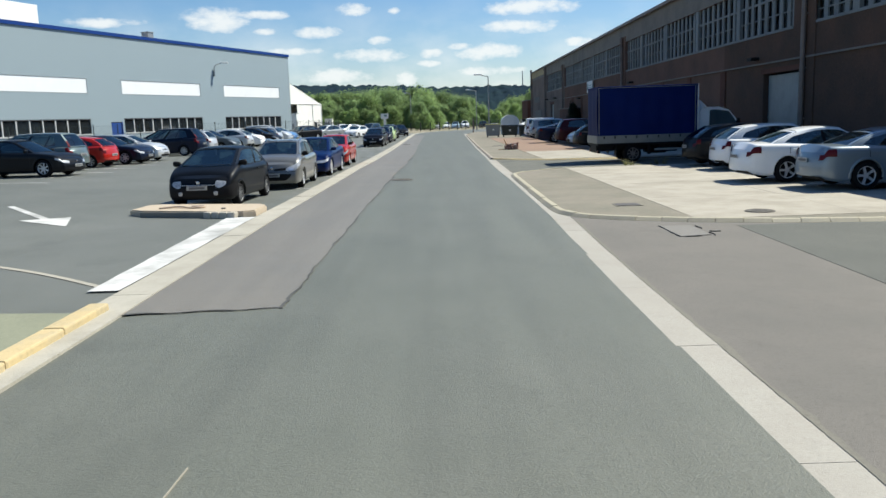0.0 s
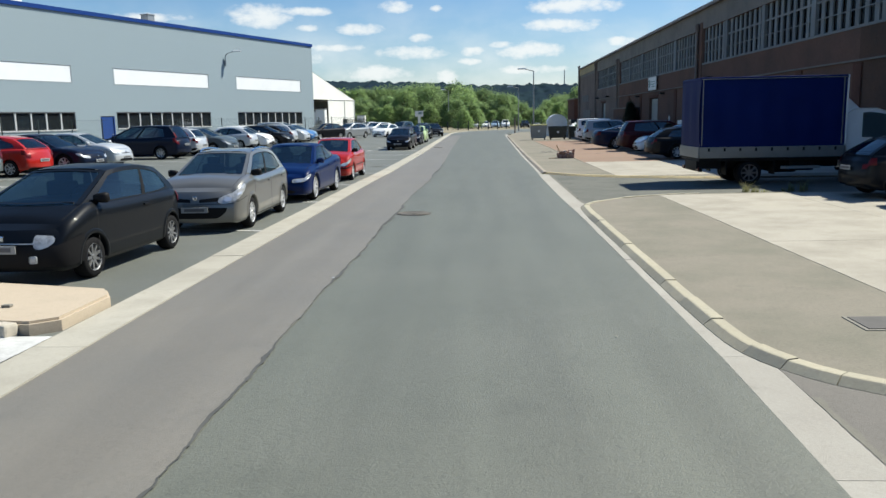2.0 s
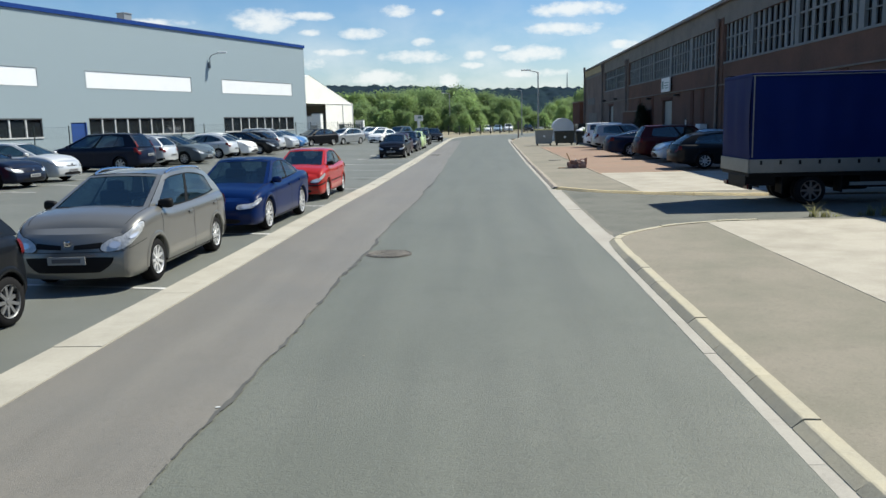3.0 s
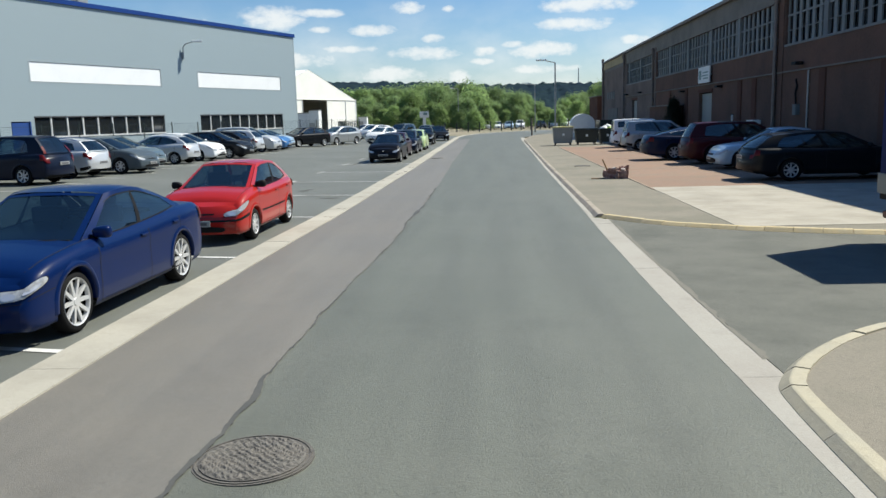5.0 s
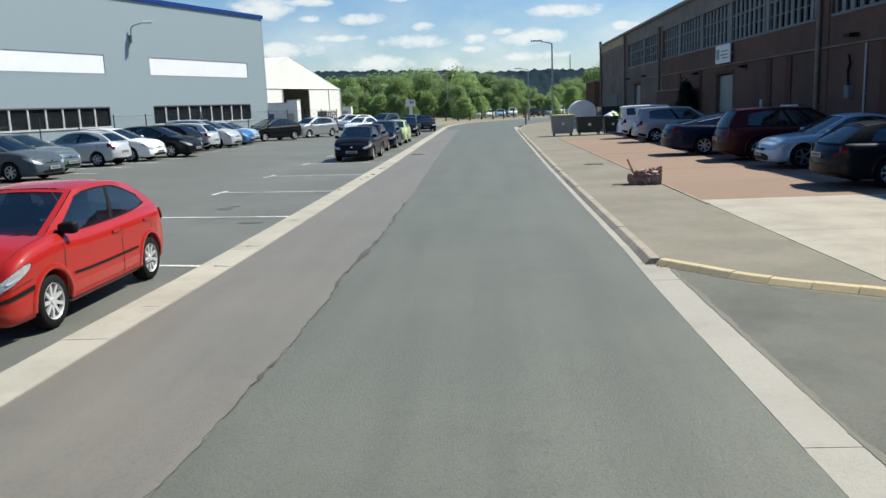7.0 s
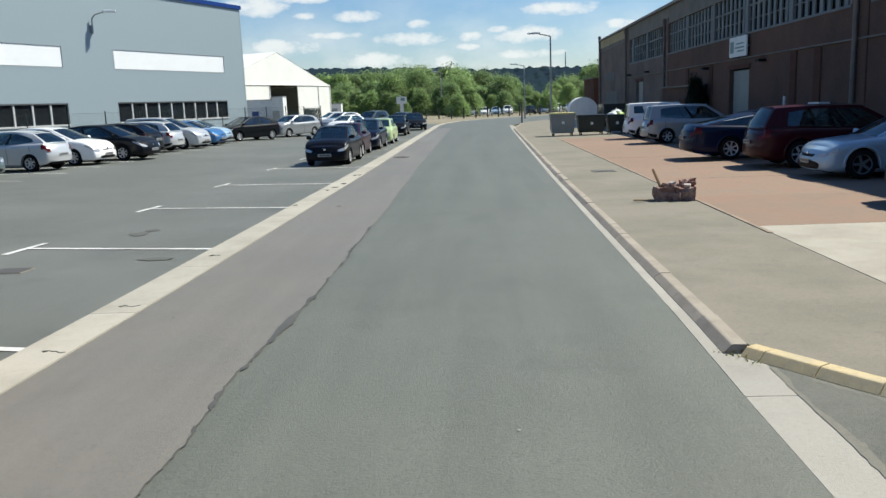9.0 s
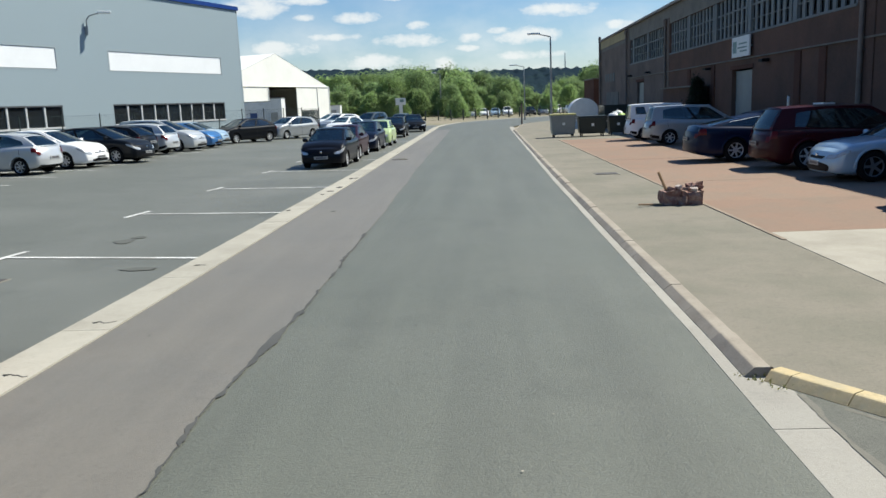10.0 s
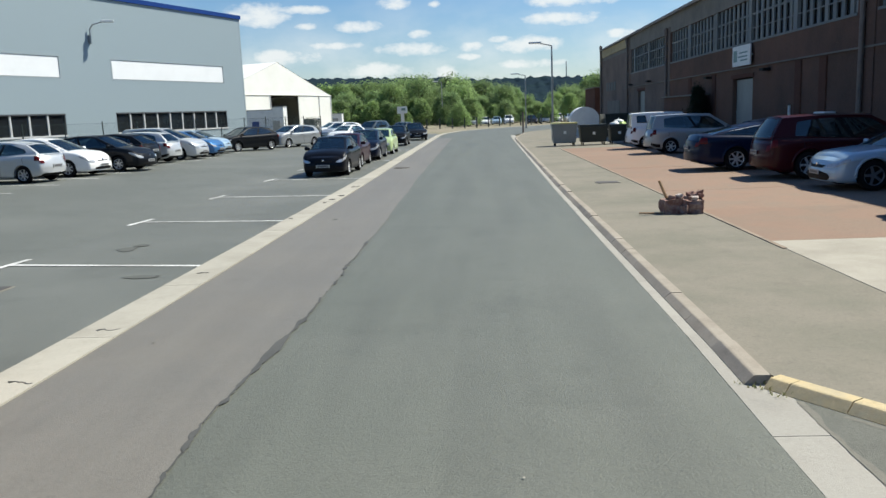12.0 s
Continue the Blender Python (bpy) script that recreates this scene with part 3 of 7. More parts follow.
def ease(pts):
    """Cut the corners of a line once."""
    return [pts[0]] + [(a[0] + (b[0] - a[0]) * f, a[1] + (b[1] - a[1]) * f) for a, b in zip(pts, pts[1:]) for f in (0.25, 0.75)] + [pts[-1]]


def inset(pts, d):
    """The same line moved d to its right."""
    out = []
    for i, (x, y) in enumerate(pts):
        (xa, ya), (xb, yb) = pts[max(0, i - 1)], pts[min(len(pts) - 1, i + 1)]
        k = math.hypot(xb - xa, yb - ya)
        out.append((x + (yb - ya) / k * d, y - (xb - xa) / k * d))
    return out


kerb_a = ease(edge_a + edge_a2 + edge_a3)
edge_b = [(8.2, 37.05), (6.65, 37.47), (5.78, 37.82), (4.88, 38.25), (4.42, 38.6), (3.92, 38.95), (3.41, 39.42), (3.08, 39.88), (2.84, 40.22), (2.68, 40.46)]
edge_b2 = [(xr(y) + 0.17, y) for y in (40.52, 42, 46, 50, 54, 58, 62, 66, 70, 75, 80, 85, 90, 95, 100)] + [(3.95, 106), (4.5, 112), (5.9, 119)]
kerb_b, kerb_c = ease(edge_b), ease(edge_b2)
tagged(part("pavement_near", slab_bm([(14.62, 14.2), (14.78, 31.7)] + list(reversed(inset(kerb_a, 0.09))), RIGHT - 0.05, KERB_TOP - 0.004), ASPHALT_WALK, None),
       "beige worn asphalt pavement between the kerb and the parking", "pavement", kind="structure")
tagged(part("pavement_far", slab_bm([(14.8, 36.9), (15.6, 138), (11.8, 130), (8.7, 125)] + list(reversed(inset(kerb_b, 0.09)[:-1] + inset(kerb_c, 0.09)[1:])), RIGHT - 0.05, KERB_TOP - 0.004), ASPHALT_WALK, None),
       "beige worn asphalt pavement in front of the brick hall", "pavement", kind="structure")
# driveways
tagged(part("driveway_near", slab_bm([(xr(-18) + GUT_R, -18), (14.4, -18), (14.62, 14.4), (7.2, 14.7), (3.3, 16.3), (2.70, 17.5)] + [(xr(y) + GUT_R, y) for y in (14, 10, 5, 0, -8)], RIGHT - 0.05, RIGHT + 0.006), ASPHALT_DRIVE, None),
       "patched grey asphalt driveway beside the road", "driveway", kind="structure")
tagged(part("driveway_gate", slab_bm([(xr(27) + GUT_R, 27.8), (5.6, 31.0), (14.75, 31.2), (14.8, 37.4), (6.4, 37.9), (xr(40) + GUT_R, 40.6), (xr(34) + GUT_R, 34)], RIGHT - 0.05, RIGHT + 0.006), ASPHALT_GATE, None),
       "grey asphalt driveway leading to the hall's gate", "driveway", kind="structure")
tagged(part("driveway_patch", slab_bm([(5.0, 2.1), (14.3, 0.6), (14.5, 14.2), (5.4, 14.5)], RIGHT - 0.04, RIGHT + 0.011), ASPHALT_PATCH, None), "darker asphalt patch in the driveway", "driveway", kind="structure")

# pale concrete slabs laid side by side behind the pavement
def slab_field(name, x0, y0, x1, y1, nx, ny, material, label, z=KERB_TOP):
    base = tagged(new(name), label, "paving", kind="structure")
    for i in range(nx):
        for j in range(ny):
            xa, xb = x0 + (x1 - x0) * i / nx + 0.005, x0 + (x1 - x0) * (i + 1) / nx - 0.005
            ya, yb = y0 + (y1 - y0) * j / ny + 0.005, y0 + (y1 - y0) * (j + 1) / ny - 0.005
            part("concrete_slab", slab_bm([(xa, ya), (xb, ya), (xb, yb), (xa, yb)], z - 0.08, z + rng.uniform(-0.0005, 0.003)), material, base)
    return base


slab_field("paving_near", 4.88, 15.15, 14.6, 31.3, 3, 4, CONCRETE_LIGHT, "pale cast concrete slabs of the parking places")
slab_field("paving_mid", 4.95, 38.25, 14.75, 46.9, 3, 2, CONCRETE_LIGHT, "pale cast concrete slabs of the parking places")
slab_field("paving_red", 4.99, 46.9, 14.95, 79.0, 3, 8, BRICK_PAVE, "reddish brick-coloured paving of the parking places")

# narrow edging set between the pavement and the red paving
edging = tagged(new("paving_edging"), "narrow brownish concrete edging beside the red paving", "edging", kind="structure")
for i in range(33):
    ya = 46.2 + i
    part("edging_stone", box_bm(4.945, ya + 0.5, KERB_TOP - 0.03, 0.075, 0.992, 0.08 + rng.uniform(0, 0.008), 0.008), CONCRETE_EDGE, edging)

# kerb stones
def kerb_run(name, pts, label, paint_fn):
    base = tagged(new(name), label, "kerb", kind="structure")
    # resample along the path at one metre
    p = [Vector((x, y, 0)) for x, y in pts]
    cum = [0.0]
    for a, b in zip(p, p[1:]):
        cum.append(cum[-1] + (b - a).length)
    total = cum[-1]

    def at(s):
        s = min(max(s, 0), total)
        return Vector((float(np.interp(s, cum, [q.x for q in p])), float(np.interp(s, cum, [q.y for q in p])), 0))

    s = 0.0
    while s < total - 0.05:
        ln = 1.0 if abs(at(s).x - at(s + 1).x) < 0.10 else 0.5 if abs((at(s) - at(s + .25)).normalized().dot((at(s + .25) - at(s + .5)).normalized())) > 0.985 else 0.25
        e = min(s + ln, total)
        hgt = KERB_TOP + 0.012 + rng.uniform(-0.009, 0.009)
        k = max(1, round((e - s) / 0.12))
        verts, faces, m = [], [], 7
        for i in range(k + 1):
            q_ = s + 0.005 + (e - s - 0.010) * i / k
            t = (at(q_ + 0.15) - at(q_ - 0.15)).normalized()
            n = Vector((-t.y, t.x, 0))      # towards the road
            for off, z in ((0.058, RIGHT - 0.08), (0.054, RIGHT + 0.010), (-0.012, hgt - 0.012), (-0.022, hgt - 0.004), (-0.040, hgt), (-0.15, hgt - 0.002), (-0.16, RIGHT - 0.08)):
                verts.append(at(q_) + n * off + Vector((0, 0, z)))
        for r in range(k):
            faces += [(r * m + i, r * m + i + 1, (r + 1) * m + i + 1, (r + 1) * m + i) for i in range(m - 1)]
        faces += [tuple(range(m - 1, -1, -1)), tuple(range(k * m, (k + 1) * m))]
        obj("kerb_stone", mesh_data("kerb_stone", verts, faces, paint_fn(at((s + e) / 2))), base)
        s += ln
    return base


kerb_run("kerb_near", kerb_a, "concrete kerb with traces of yellow paint at its rounded ends", lambda p: YELLOW_PALE)
kerb_run("kerb_gate", kerb_b, "concrete kerb painted yellow beside the driveway", lambda p: YELLOW)
kerb_run("kerb_far", kerb_c, "weathered concrete kerb along the road", lambda p: CONCRETE_KERB)

# sandy dust drifted along the driveway's edges
def drift(pts, w0, w1, z, seed, label):
    p = [Vector((x, y, 0)) for x, y in pts]
    verts = []
    s = 0.0
    for a, b in zip(p, p[1:]):
        n = max(1, int((b - a).length / 0.07))
        d = (b - a).normalized()
        out = Vector((d.y, -d.x, 0))
        for i in range(n):
            q = a.lerp(b, i / n)
            s += (b - a).length / n
            w = w1 * max(0.12, 0.55 + 1.1 * noise.noise((s * 1.1, seed, 0)) + 0.5 * noise.noise((s * 5.0, seed, 3)) + 0.25 * noise.noise((s * 15.0, seed, 5)))
            verts += [q - out * (w0 * (0.6 + 0.8 * abs(noise.noise((s * 6, seed, 9))))) + Vector((0, 0, RIGHT + z)), q + out * w + Vector((0, 0, RIGHT + 0.0075))]
    faces = [(2 * i, 2 * i + 1, 2 * i + 3, 2 * i + 2) for i in range(len(verts) // 2 - 1)]
    tagged(obj("dust_drift", mesh_data("dust_drift", verts, faces, DUST)), label, "dust", kind="structure")


drift([(xr(y) + GUT_R, y) for y in arange(30, 40.2, 1.0)], 0.03, 0.07, 0.0085, 3.0, "sandy dust along the edge of the gutter strip")
drift([(xr(y) + GUT_R, y) for y in arange(2, 16, 1.0)], 0.03, 0.06, 0.0085, 4.0, "sandy dust along the edge of the gutter strip")
drift(list(reversed(inset(ease(edge_b[1:-2]), -0.09))), 0.0, 0.09, 0.0095, 6.0, "sandy dust at the foot of the yellow kerb")

# painted yellow kerb blocks at the car park entrance
kerb_y = tagged(new("kerb_entrance"), "low kerb blocks painted yellow, chipped", "kerb", kind="structure")
y = 8.75
while y > -6:
    b = box_bm(xl(y) - 0.33, y - 0.55, 0.04, 0.22, 1.08, 0.12, 0.025)
    part("kerb_stone", b, YELLOW, kerb_y)
    y -= 1.1

# white band of paint along the gutter, across the mouth of the entrance
strip("white_band", WHITE_LINE, lambda y: xl(y) - GUT_L - lin(y, [9.8, 17.3], [0.40, 0.62]) + 0.006 * math.sin(5 * y), lambda y: xl(y) - GUT_L + 0.008 * math.sin(3 * y), arange(9.75, 17.35, 0.3), lambda x, y: 0.03,
      label="broad worn white painted band", category="road marking")

# traffic island at the head of the parking row
isl = slab_bm([(-7.25, 18.55), (-6.9, 18.3), (-4.75, 17.5), (-4.35, 17.45), (-4.12, 17.65), (-4.1, 18.7), (-4.3, 19.05), (-6.9, 19.75), (-7.2, 19.6)], 0.0, 0.15, 0.03)
island = tagged(part("traffic_island", isl, CONCRETE_ISLAND, None), "low beige concrete island with chipped edge", "traffic island")
for k, f in enumerate((0.06, 0.2, 0.34, 0.48)):
    a, b = Vector((-4.4, 17.38, 0)), Vector((-6.9, 18.22, 0))
    p, q = a.lerp(b, f * 0.55), a.lerp(b, f * 0.55 + 0.065)
    bm = box_bm(0, 0.03, 0.076 - 0.004 * (k % 2), (q - p).length * 1.14, 0.17, 0.148, 0.03)
    bm.transform(Matrix.Translation((p + q) / 2) @ Matrix.Rotation(math.atan2(q.y - p.y, q.x - p.x), 4, 'Z'))
    part("kerb_stone", bm, CONCRETE_CHIP, island, "pale chipped kerb stone")
bm = box_bm(0, 0.012, 0.065, 1.75, 0.03, 0.13, 0.01)
bm.transform(Matrix.Translation((-6.05, 17.91, 0)) @ Matrix.Rotation(math.atan2(18.22 - 17.38, -6.9 + 4.4), 4, 'Z'))
part("dark_edge", bm, CONCRETE_DARK, island, "darker concrete strip along the front edge")
# frayed hose lying on the island
hose = bpy.data.curves.new("hose", 'CURVE')
hose.dimensions, hose.bevel_depth, hose.bevel_resolution = '3D', 0.022, 2
sp = hose.splines.new('BEZIER')
pts = [(-6.55, 18.5, 0.17), (-6.1, 18.55, 0.19), (-5.75, 18.35, 0.175), (-5.5, 18.5, 0.18), (-5.85, 18.7, 0.175)]
sp.bezier_points.add(len(pts) - 1)
for bp, p in zip(sp.bezier_points, pts):
    bp.co, bp.handle_left_type, bp.handle_right_type = p, 'AUTO', 'AUTO'
hose.materials.append(ROPE)
tagged(obj("hose", hose), "short faded piece of hose lying on the island", "hose")
bm = box_bm(-4.95, 18.1, 0.165, 0.10, 0.07, 0.03, 0.01)
tagged(part("stone_chip", bm, CONCRETE_DARK, None), "dark chip of stone on the island", "stone")


# ---- painted markings ----
def flat(name, outline, material, z, label, category="road marking"):
    verts = [(x, y, (lot_z(x) if x < -4 else 0) + z) for x, y in outline]
    return tagged(obj(name, mesh_data(name, verts, [tuple(range(len(verts)))], material)), label, category, kind="structure")


for k, by in enumerate([24.85, 30.1, 35.4, 40.75, 45.95, 51.0, 56.25, 62.1, 67.4, 72.6, 77.9, 83.1]):
    xa, xb, tilt = -7.08, xl(by) - GUT_L - 0.02, 0.55
    flat("bay_line", [(xa, by + tilt - 0.055), (xb, by - 0.055), (xb, by + 0.055), (xa, by + tilt + 0.055)], WHITE_LINE, 0.012, "thin white line between parking bays")
    flat("bay_tick", [(xa - 0.08, by + tilt - 0.55), (xa + 0.03, by + tilt - 0.55), (xa + 0.14, by + tilt + 0.52), (xa + 0.03, by + tilt + 0.52)], WHITE_LINE, 0.013, "short white tick closing a parking bay") if k > 3 else None
for k in range(21):
    by = 27.5 + 2.72 * k
    verts = [(x, by + s + (x + 14) * -0.05, lot_z(x) + 0.012) for x in (-19.3, -16.5, -14.2, -13.4) for s in (-0.05, 0.05)]
    tagged(obj("bay_line", mesh_data("bay_line", verts, [(0, 2, 3, 1), (2, 4, 5, 3), (4, 6, 7, 5)], WHITE_LINE)), "thin white line between parking bays", "road marking", kind="structure")
# arrow
ax, ay = -7.86, 16.6
tail = Vector((-10.9, 20.2))
tip = Vector((ax, ay))
d = (tip - tail).normalized()
n = Vector((-d.y, d.x))
out = [tail + n * 0.09, tip - d * 1.5 + n * 0.09, tip - d * 1.55 + n * 0.55, tip, tip - d * 1.55 - n * 0.55, tip - d * 1.5 - n * 0.09, tail - n * 0.09]
verts = [(p.x, p.y, lot_z(p.x) + 0.013) for p in out]
tagged(obj("arrow_marking", mesh_data("arrow_marking", verts, [(0, 1, 5, 6), (2, 3, 4)], WHITE_LINE)), "worn white arrow painted on the car park", "road marking", kind="structure")
# curved edge line at the entrance
verts, faces = [], []
for i in range(15):
    f = i / 14
    p = Vector((-9.2, 13.2)).lerp(Vector((-4.2, 9.9)), f) + Vector((0.25, 0.45)) * math.sin(f * math.pi) * 0.6
    verts += [(p.x, p.y - 0.06, lot_z(p.x) + 0.013), (p.x, p.y + 0.06, lot_z(p.x) + 0.013)]
faces = [(2 * i, 2 * i + 1, 2 * i + 3, 2 * i + 2) for i in range(14)]
tagged(obj("edge_line", mesh_data("edge_line", verts, faces, CONCRETE)), "faint curved white edge line", "road marking", kind="structure")


# ---- covers in the ground ----
def lathe_ring(x, y, z, r0, r1, n=28):
    """A flat raised ring."""
    bm = bmesh.new()
    v = [[bm.verts.new((x + q * math.cos(6.2832 * i / n), y + q * math.sin(6.2832 * i / n), z + h)) for i in range(n)] for q, h in ((r0, 0.0), (r0, 0.012), (r1, 0.012), (r1, 0.0))]
    for a, b in zip(v, v[1:]):
        for i in range(n):
            bm.faces.new((a[i], a[(i + 1) % n], b[(i + 1) % n], b[i]))
    return bm


def manhole(x, y, z, r, label):
    rim = bmesh.new()
    cyl_bm((x, y, z - 0.03), (x, y, z + 0.002), r, seg=28, bm=rim)
    thing = tagged(part("manhole_cover", rim, IRON_TREAD, None), label, "manhole cover")
    plate = bmesh.new()
    cyl_bm((x, y, z), (x, y, z + 0.009), r * 0.88, seg=28, bm=plate)
    part("plate", plate, IRON_TREAD, thing)
    # worn anti-slip relief over the plate
    nr, na = 26, 90
    verts, faces = [(x, y, z + .013)], []
    for i in range(1, nr + 1):
        for k in range(na):
            q, a = r * .86 * i / nr, 6.2832 * k / na
            px, py = q * math.cos(a), q * math.sin(a)
            h = math.sin(px * 95 + 2.5 * noise.noise((px * 14, py * 14, 1))) * math.sin(py * 95 + 2.5 * noise.noise((px * 14, py * 14, 7)))
            verts.append((x + px, y + py, z + .0095 + (.010 * min(1.0, max(0.0, .5 + 1.8 * h)) if i < nr else 0.0)))
    faces += [(0, 1 + k, 1 + (k + 1) % na) for k in range(na)]
    for i in range(nr - 1):
        b, c = 1 + i * na, 1 + (i + 1) * na
        faces += [(b + k, c + k, c + (k + 1) % na, b + (k + 1) % na) for k in range(na)]
    obj("tread", mesh_data("tread", verts, faces, IRON_TREAD), thing, "raised anti-slip relief")
    part("frame_ring", lathe_ring(x, y, z - 0.004, r * 0.93, r * 0.96), IRON_TREAD, thing)
    return thing


manhole(-1.34, 27.68, fall(-1.33) + 0.017, 0.40, "round cast iron manhole cover set in the road")
manhole(-2.75, 67.0, fall(-2.75) + 0.018, 0.35, "round cast iron manhole cover set in the road")
manhole(6.39, 15.95, KERB_TOP + 0.006, 0.30, "round cast iron manhole cover in pale concrete")
for hx, hy, sx, sy, z in ((4.18, 17.9, 0.6, 0.54, KERB_TOP), (4.18, 57.9, 0.7, 0.6, KERB_TOP), (-6.2, 44.6, 0.5, 0.4, 0.006)):
    thing = tagged(part("drain_cover", box_bm(hx, hy, z - 0.02, sx, sy, 0.05), CONCRETE_DARK, None), "flat rectangular inspection cover set in the paving", "drain cover")
    part("plate", box_bm(hx, hy, z - 0.01, sx * 0.86, sy * 0.86, 0.045), IRON, thing)
# broken concrete patch in the near driveway
thing = tagged(part("concrete_patch", slab_bm([(4.02, 13.35), (4.57, 13.43), (4.58, 14.62), (4.02, 14.65)], RIGHT, RIGHT + 0.02), CONCRETE_PATCH, None), "broken pale concrete patch edged with dark cracks", "paving", kind="structure")
cr_ = random.Random(5)
for (xa, ya), (xb, yb) in (((4.03, 13.4), (4.02, 14.1)), ((4.02, 14.35), (4.03, 14.7)), ((4.62, 13.35), (4.65, 13.8)), ((4.66, 14.2), (4.67, 14.63)), ((4.10, 13.33), (4.38, 13.35)), ((4.67, 13.85), (4.85, 13.78))):
    a, b, w = Vector((xa, ya)), Vector((xb, yb)), []
    d = (b - a).normalized()
    n = Vector((-d.y, d.x))
    m = max(3, int((b - a).length / 0.10))
    for i in range(m + 1):
        c = a.lerp(b, i / m) + n * cr_.uniform(-.02, .02)
        h = cr_.uniform(.002, .009)
        w.append((c - n * h, c + n * h))
    loop = [p for p, q in w] + [q for p, q in reversed(w)]
    part("crack", slab_bm([(p.x, p.y) for p in loop], RIGHT, RIGHT + 0.024), SEAL, thing)
# oil spots and damp stains on the car park, cracks across the gutter lengths
def blot(name, cx, cy, rx, ry, z, material, label, category, seed):
    r = random.Random(seed)
    n = 22
    ph = r.uniform(0, 9)
    verts = []
    for i in range(n):
        a = 6.2832 * i / n
        k = 1 + 0.35 * noise.noise((math.cos(a) * 1.4 + ph, math.sin(a) * 1.4, ph)) + 0.12 * r.uniform(-1, 1)
        verts.append((cx + rx * k * math.cos(a), cy + ry * k * math.sin(a), z))
    tagged(obj(name, mesh_data(name, verts, [tuple(range(n))], material)), label, category, kind="structure")


for k, (cx, cy, rx, ry) in enumerate(((-5.69, 47.75, .16, .2), (-5.6, 48.15, .14, .12), (-4.35, 45.2, .26, .12), (-5.8, 43.2, .12, .15))):
    blot("oil_stain", cx, cy, rx, ry, lot_z(cx) + 0.0135, OIL, "dark oil stain on the asphalt", "stain", 50 + k)
for k, (cx, cy, w) in enumerate(((-3.46, 40.62, .24), (-3.48, 42.3, .24), (-3.5, 45.3, .16), (-3.52, 38.3, .2))):
    r = random.Random(70 + k)
    cr = [(cx - w / 2 + w * i / 7, cy + r.uniform(-.04, .04), r.uniform(.004, .016)) for i in range(8)]
    tagged(part("gutter_crack", slab_bm([(x, y - h) for x, y, h in cr] + [(x, y + h) for x, y, h in reversed(cr)], 0.0, 0.0235), SEAL, None), "thin dark crack across the gutter strip", "road damage", kind="structure")
# pale stone chips and dark tar spots on the road
r = random.Random(12)
for k in range(40):
    cx, cy, q = r.uniform(-3.0, 2.0), r.uniform(9, 62), r.random()
    s_ = r.uniform(.003, .008)
    blot("road_fleck", cx, cy, s_ * 1.4, s_ * 1.6, fall(cx) + 0.0225, CONCRETE_LIGHT if q < .45 else SEAL, "pale stone chip in the asphalt" if q < .45 else "dark tar spot in the asphalt", "road damage", 200 + k)

# a chalky scratch and a scrap of paper on the road
tagged(part("road_scratch", slab_bm([(-1.600, 4.15), (-1.594, 4.15), (-1.580, 4.55), (-1.585, 4.55)], fall(-1.59), fall(-1.59) + 0.0222), CONCRETE_LIGHT, None), "short chalky scratch on the asphalt", "road marking", kind="structure")
for k, (cx, cy, a) in enumerate(((-1.83, 20.37, .3),)):
    bm = box_bm(0, 0, fall(cx) + 0.024, 0.036, 0.018, 0.004)
    bm.transform(Matrix.Translation((cx, cy, 0)) @ Matrix.Rotation(a, 4, 'Z'))
    tagged(part("paper_scrap", bm, SIGN_WHITE, None), "small white scrap of paper on the road", "litter")

# flat dark blots: broken-out chips in the left gutter, their hollow shade painted on
for k, (cx, cy, rx, ry) in enumerate(((-3.40, 58.5, .07, .16), (-3.27, 58.6, .05, .14), (-3.33, 55.9, .09, .15), (-3.40, 54.95, .09, .12), (-3.46, 54.2, .05, .08), (-3.62, 51.2, .05, .07))):
    blot("gutter_hollow", cx, cy, rx, ry, 0.0275, HOLLOW, "flat dark blot painted for a broken-out chip in the gutter strip", "road damage", 500 + k)
blot("tar_spot", -2.62, 51.0, .06, .08, fall(-2.62) + 0.0225, OIL, "dark tar spot on the worn strip", "road damage", 520)

# ---- grey industrial hall on the left ----
G0 = Vector((-17.44, 96.23, 0))
GD = Vector((-0.3338, -0.9426, 0))          # along the facade, away from its far corner
GN = Vector((0.9426, -0.3338, 0))           # out of the facade
GZ = 0.30
GLEN, GTOP = 96.0, 9.76


def gp(s, out, z):
    return G0 + GD * s + GN * out + Vector((0, 0, z))


def gbox(s0, s1, o0, o1, z0, z1, bm=None):
    """A block on the grey facade, from s0 to s1 along it, o0 to o1 out of it."""
    bm = bm or bmesh.new()
    v = [bm.verts.new(gp(s, o, z)) for z in (z0, z1) for s, o in ((s0, o0), (s1, o0), (s1, o1), (s0, o1))]
    for f in ((0, 1, 2, 3), (7, 6, 5, 4), (0, 4, 5, 1), (1, 5, 6, 2), (2, 6, 7, 3), (3, 7, 4, 0)):
        bm.faces.new([v[i] for i in f])
    bmesh.ops.recalc_face_normals(bm, faces=list(bm.faces))
    return bm


def add_faces(bm, quads):
    for q in quads:
        bm.faces.new([bm.verts.new(p) for p in q])
    return bm


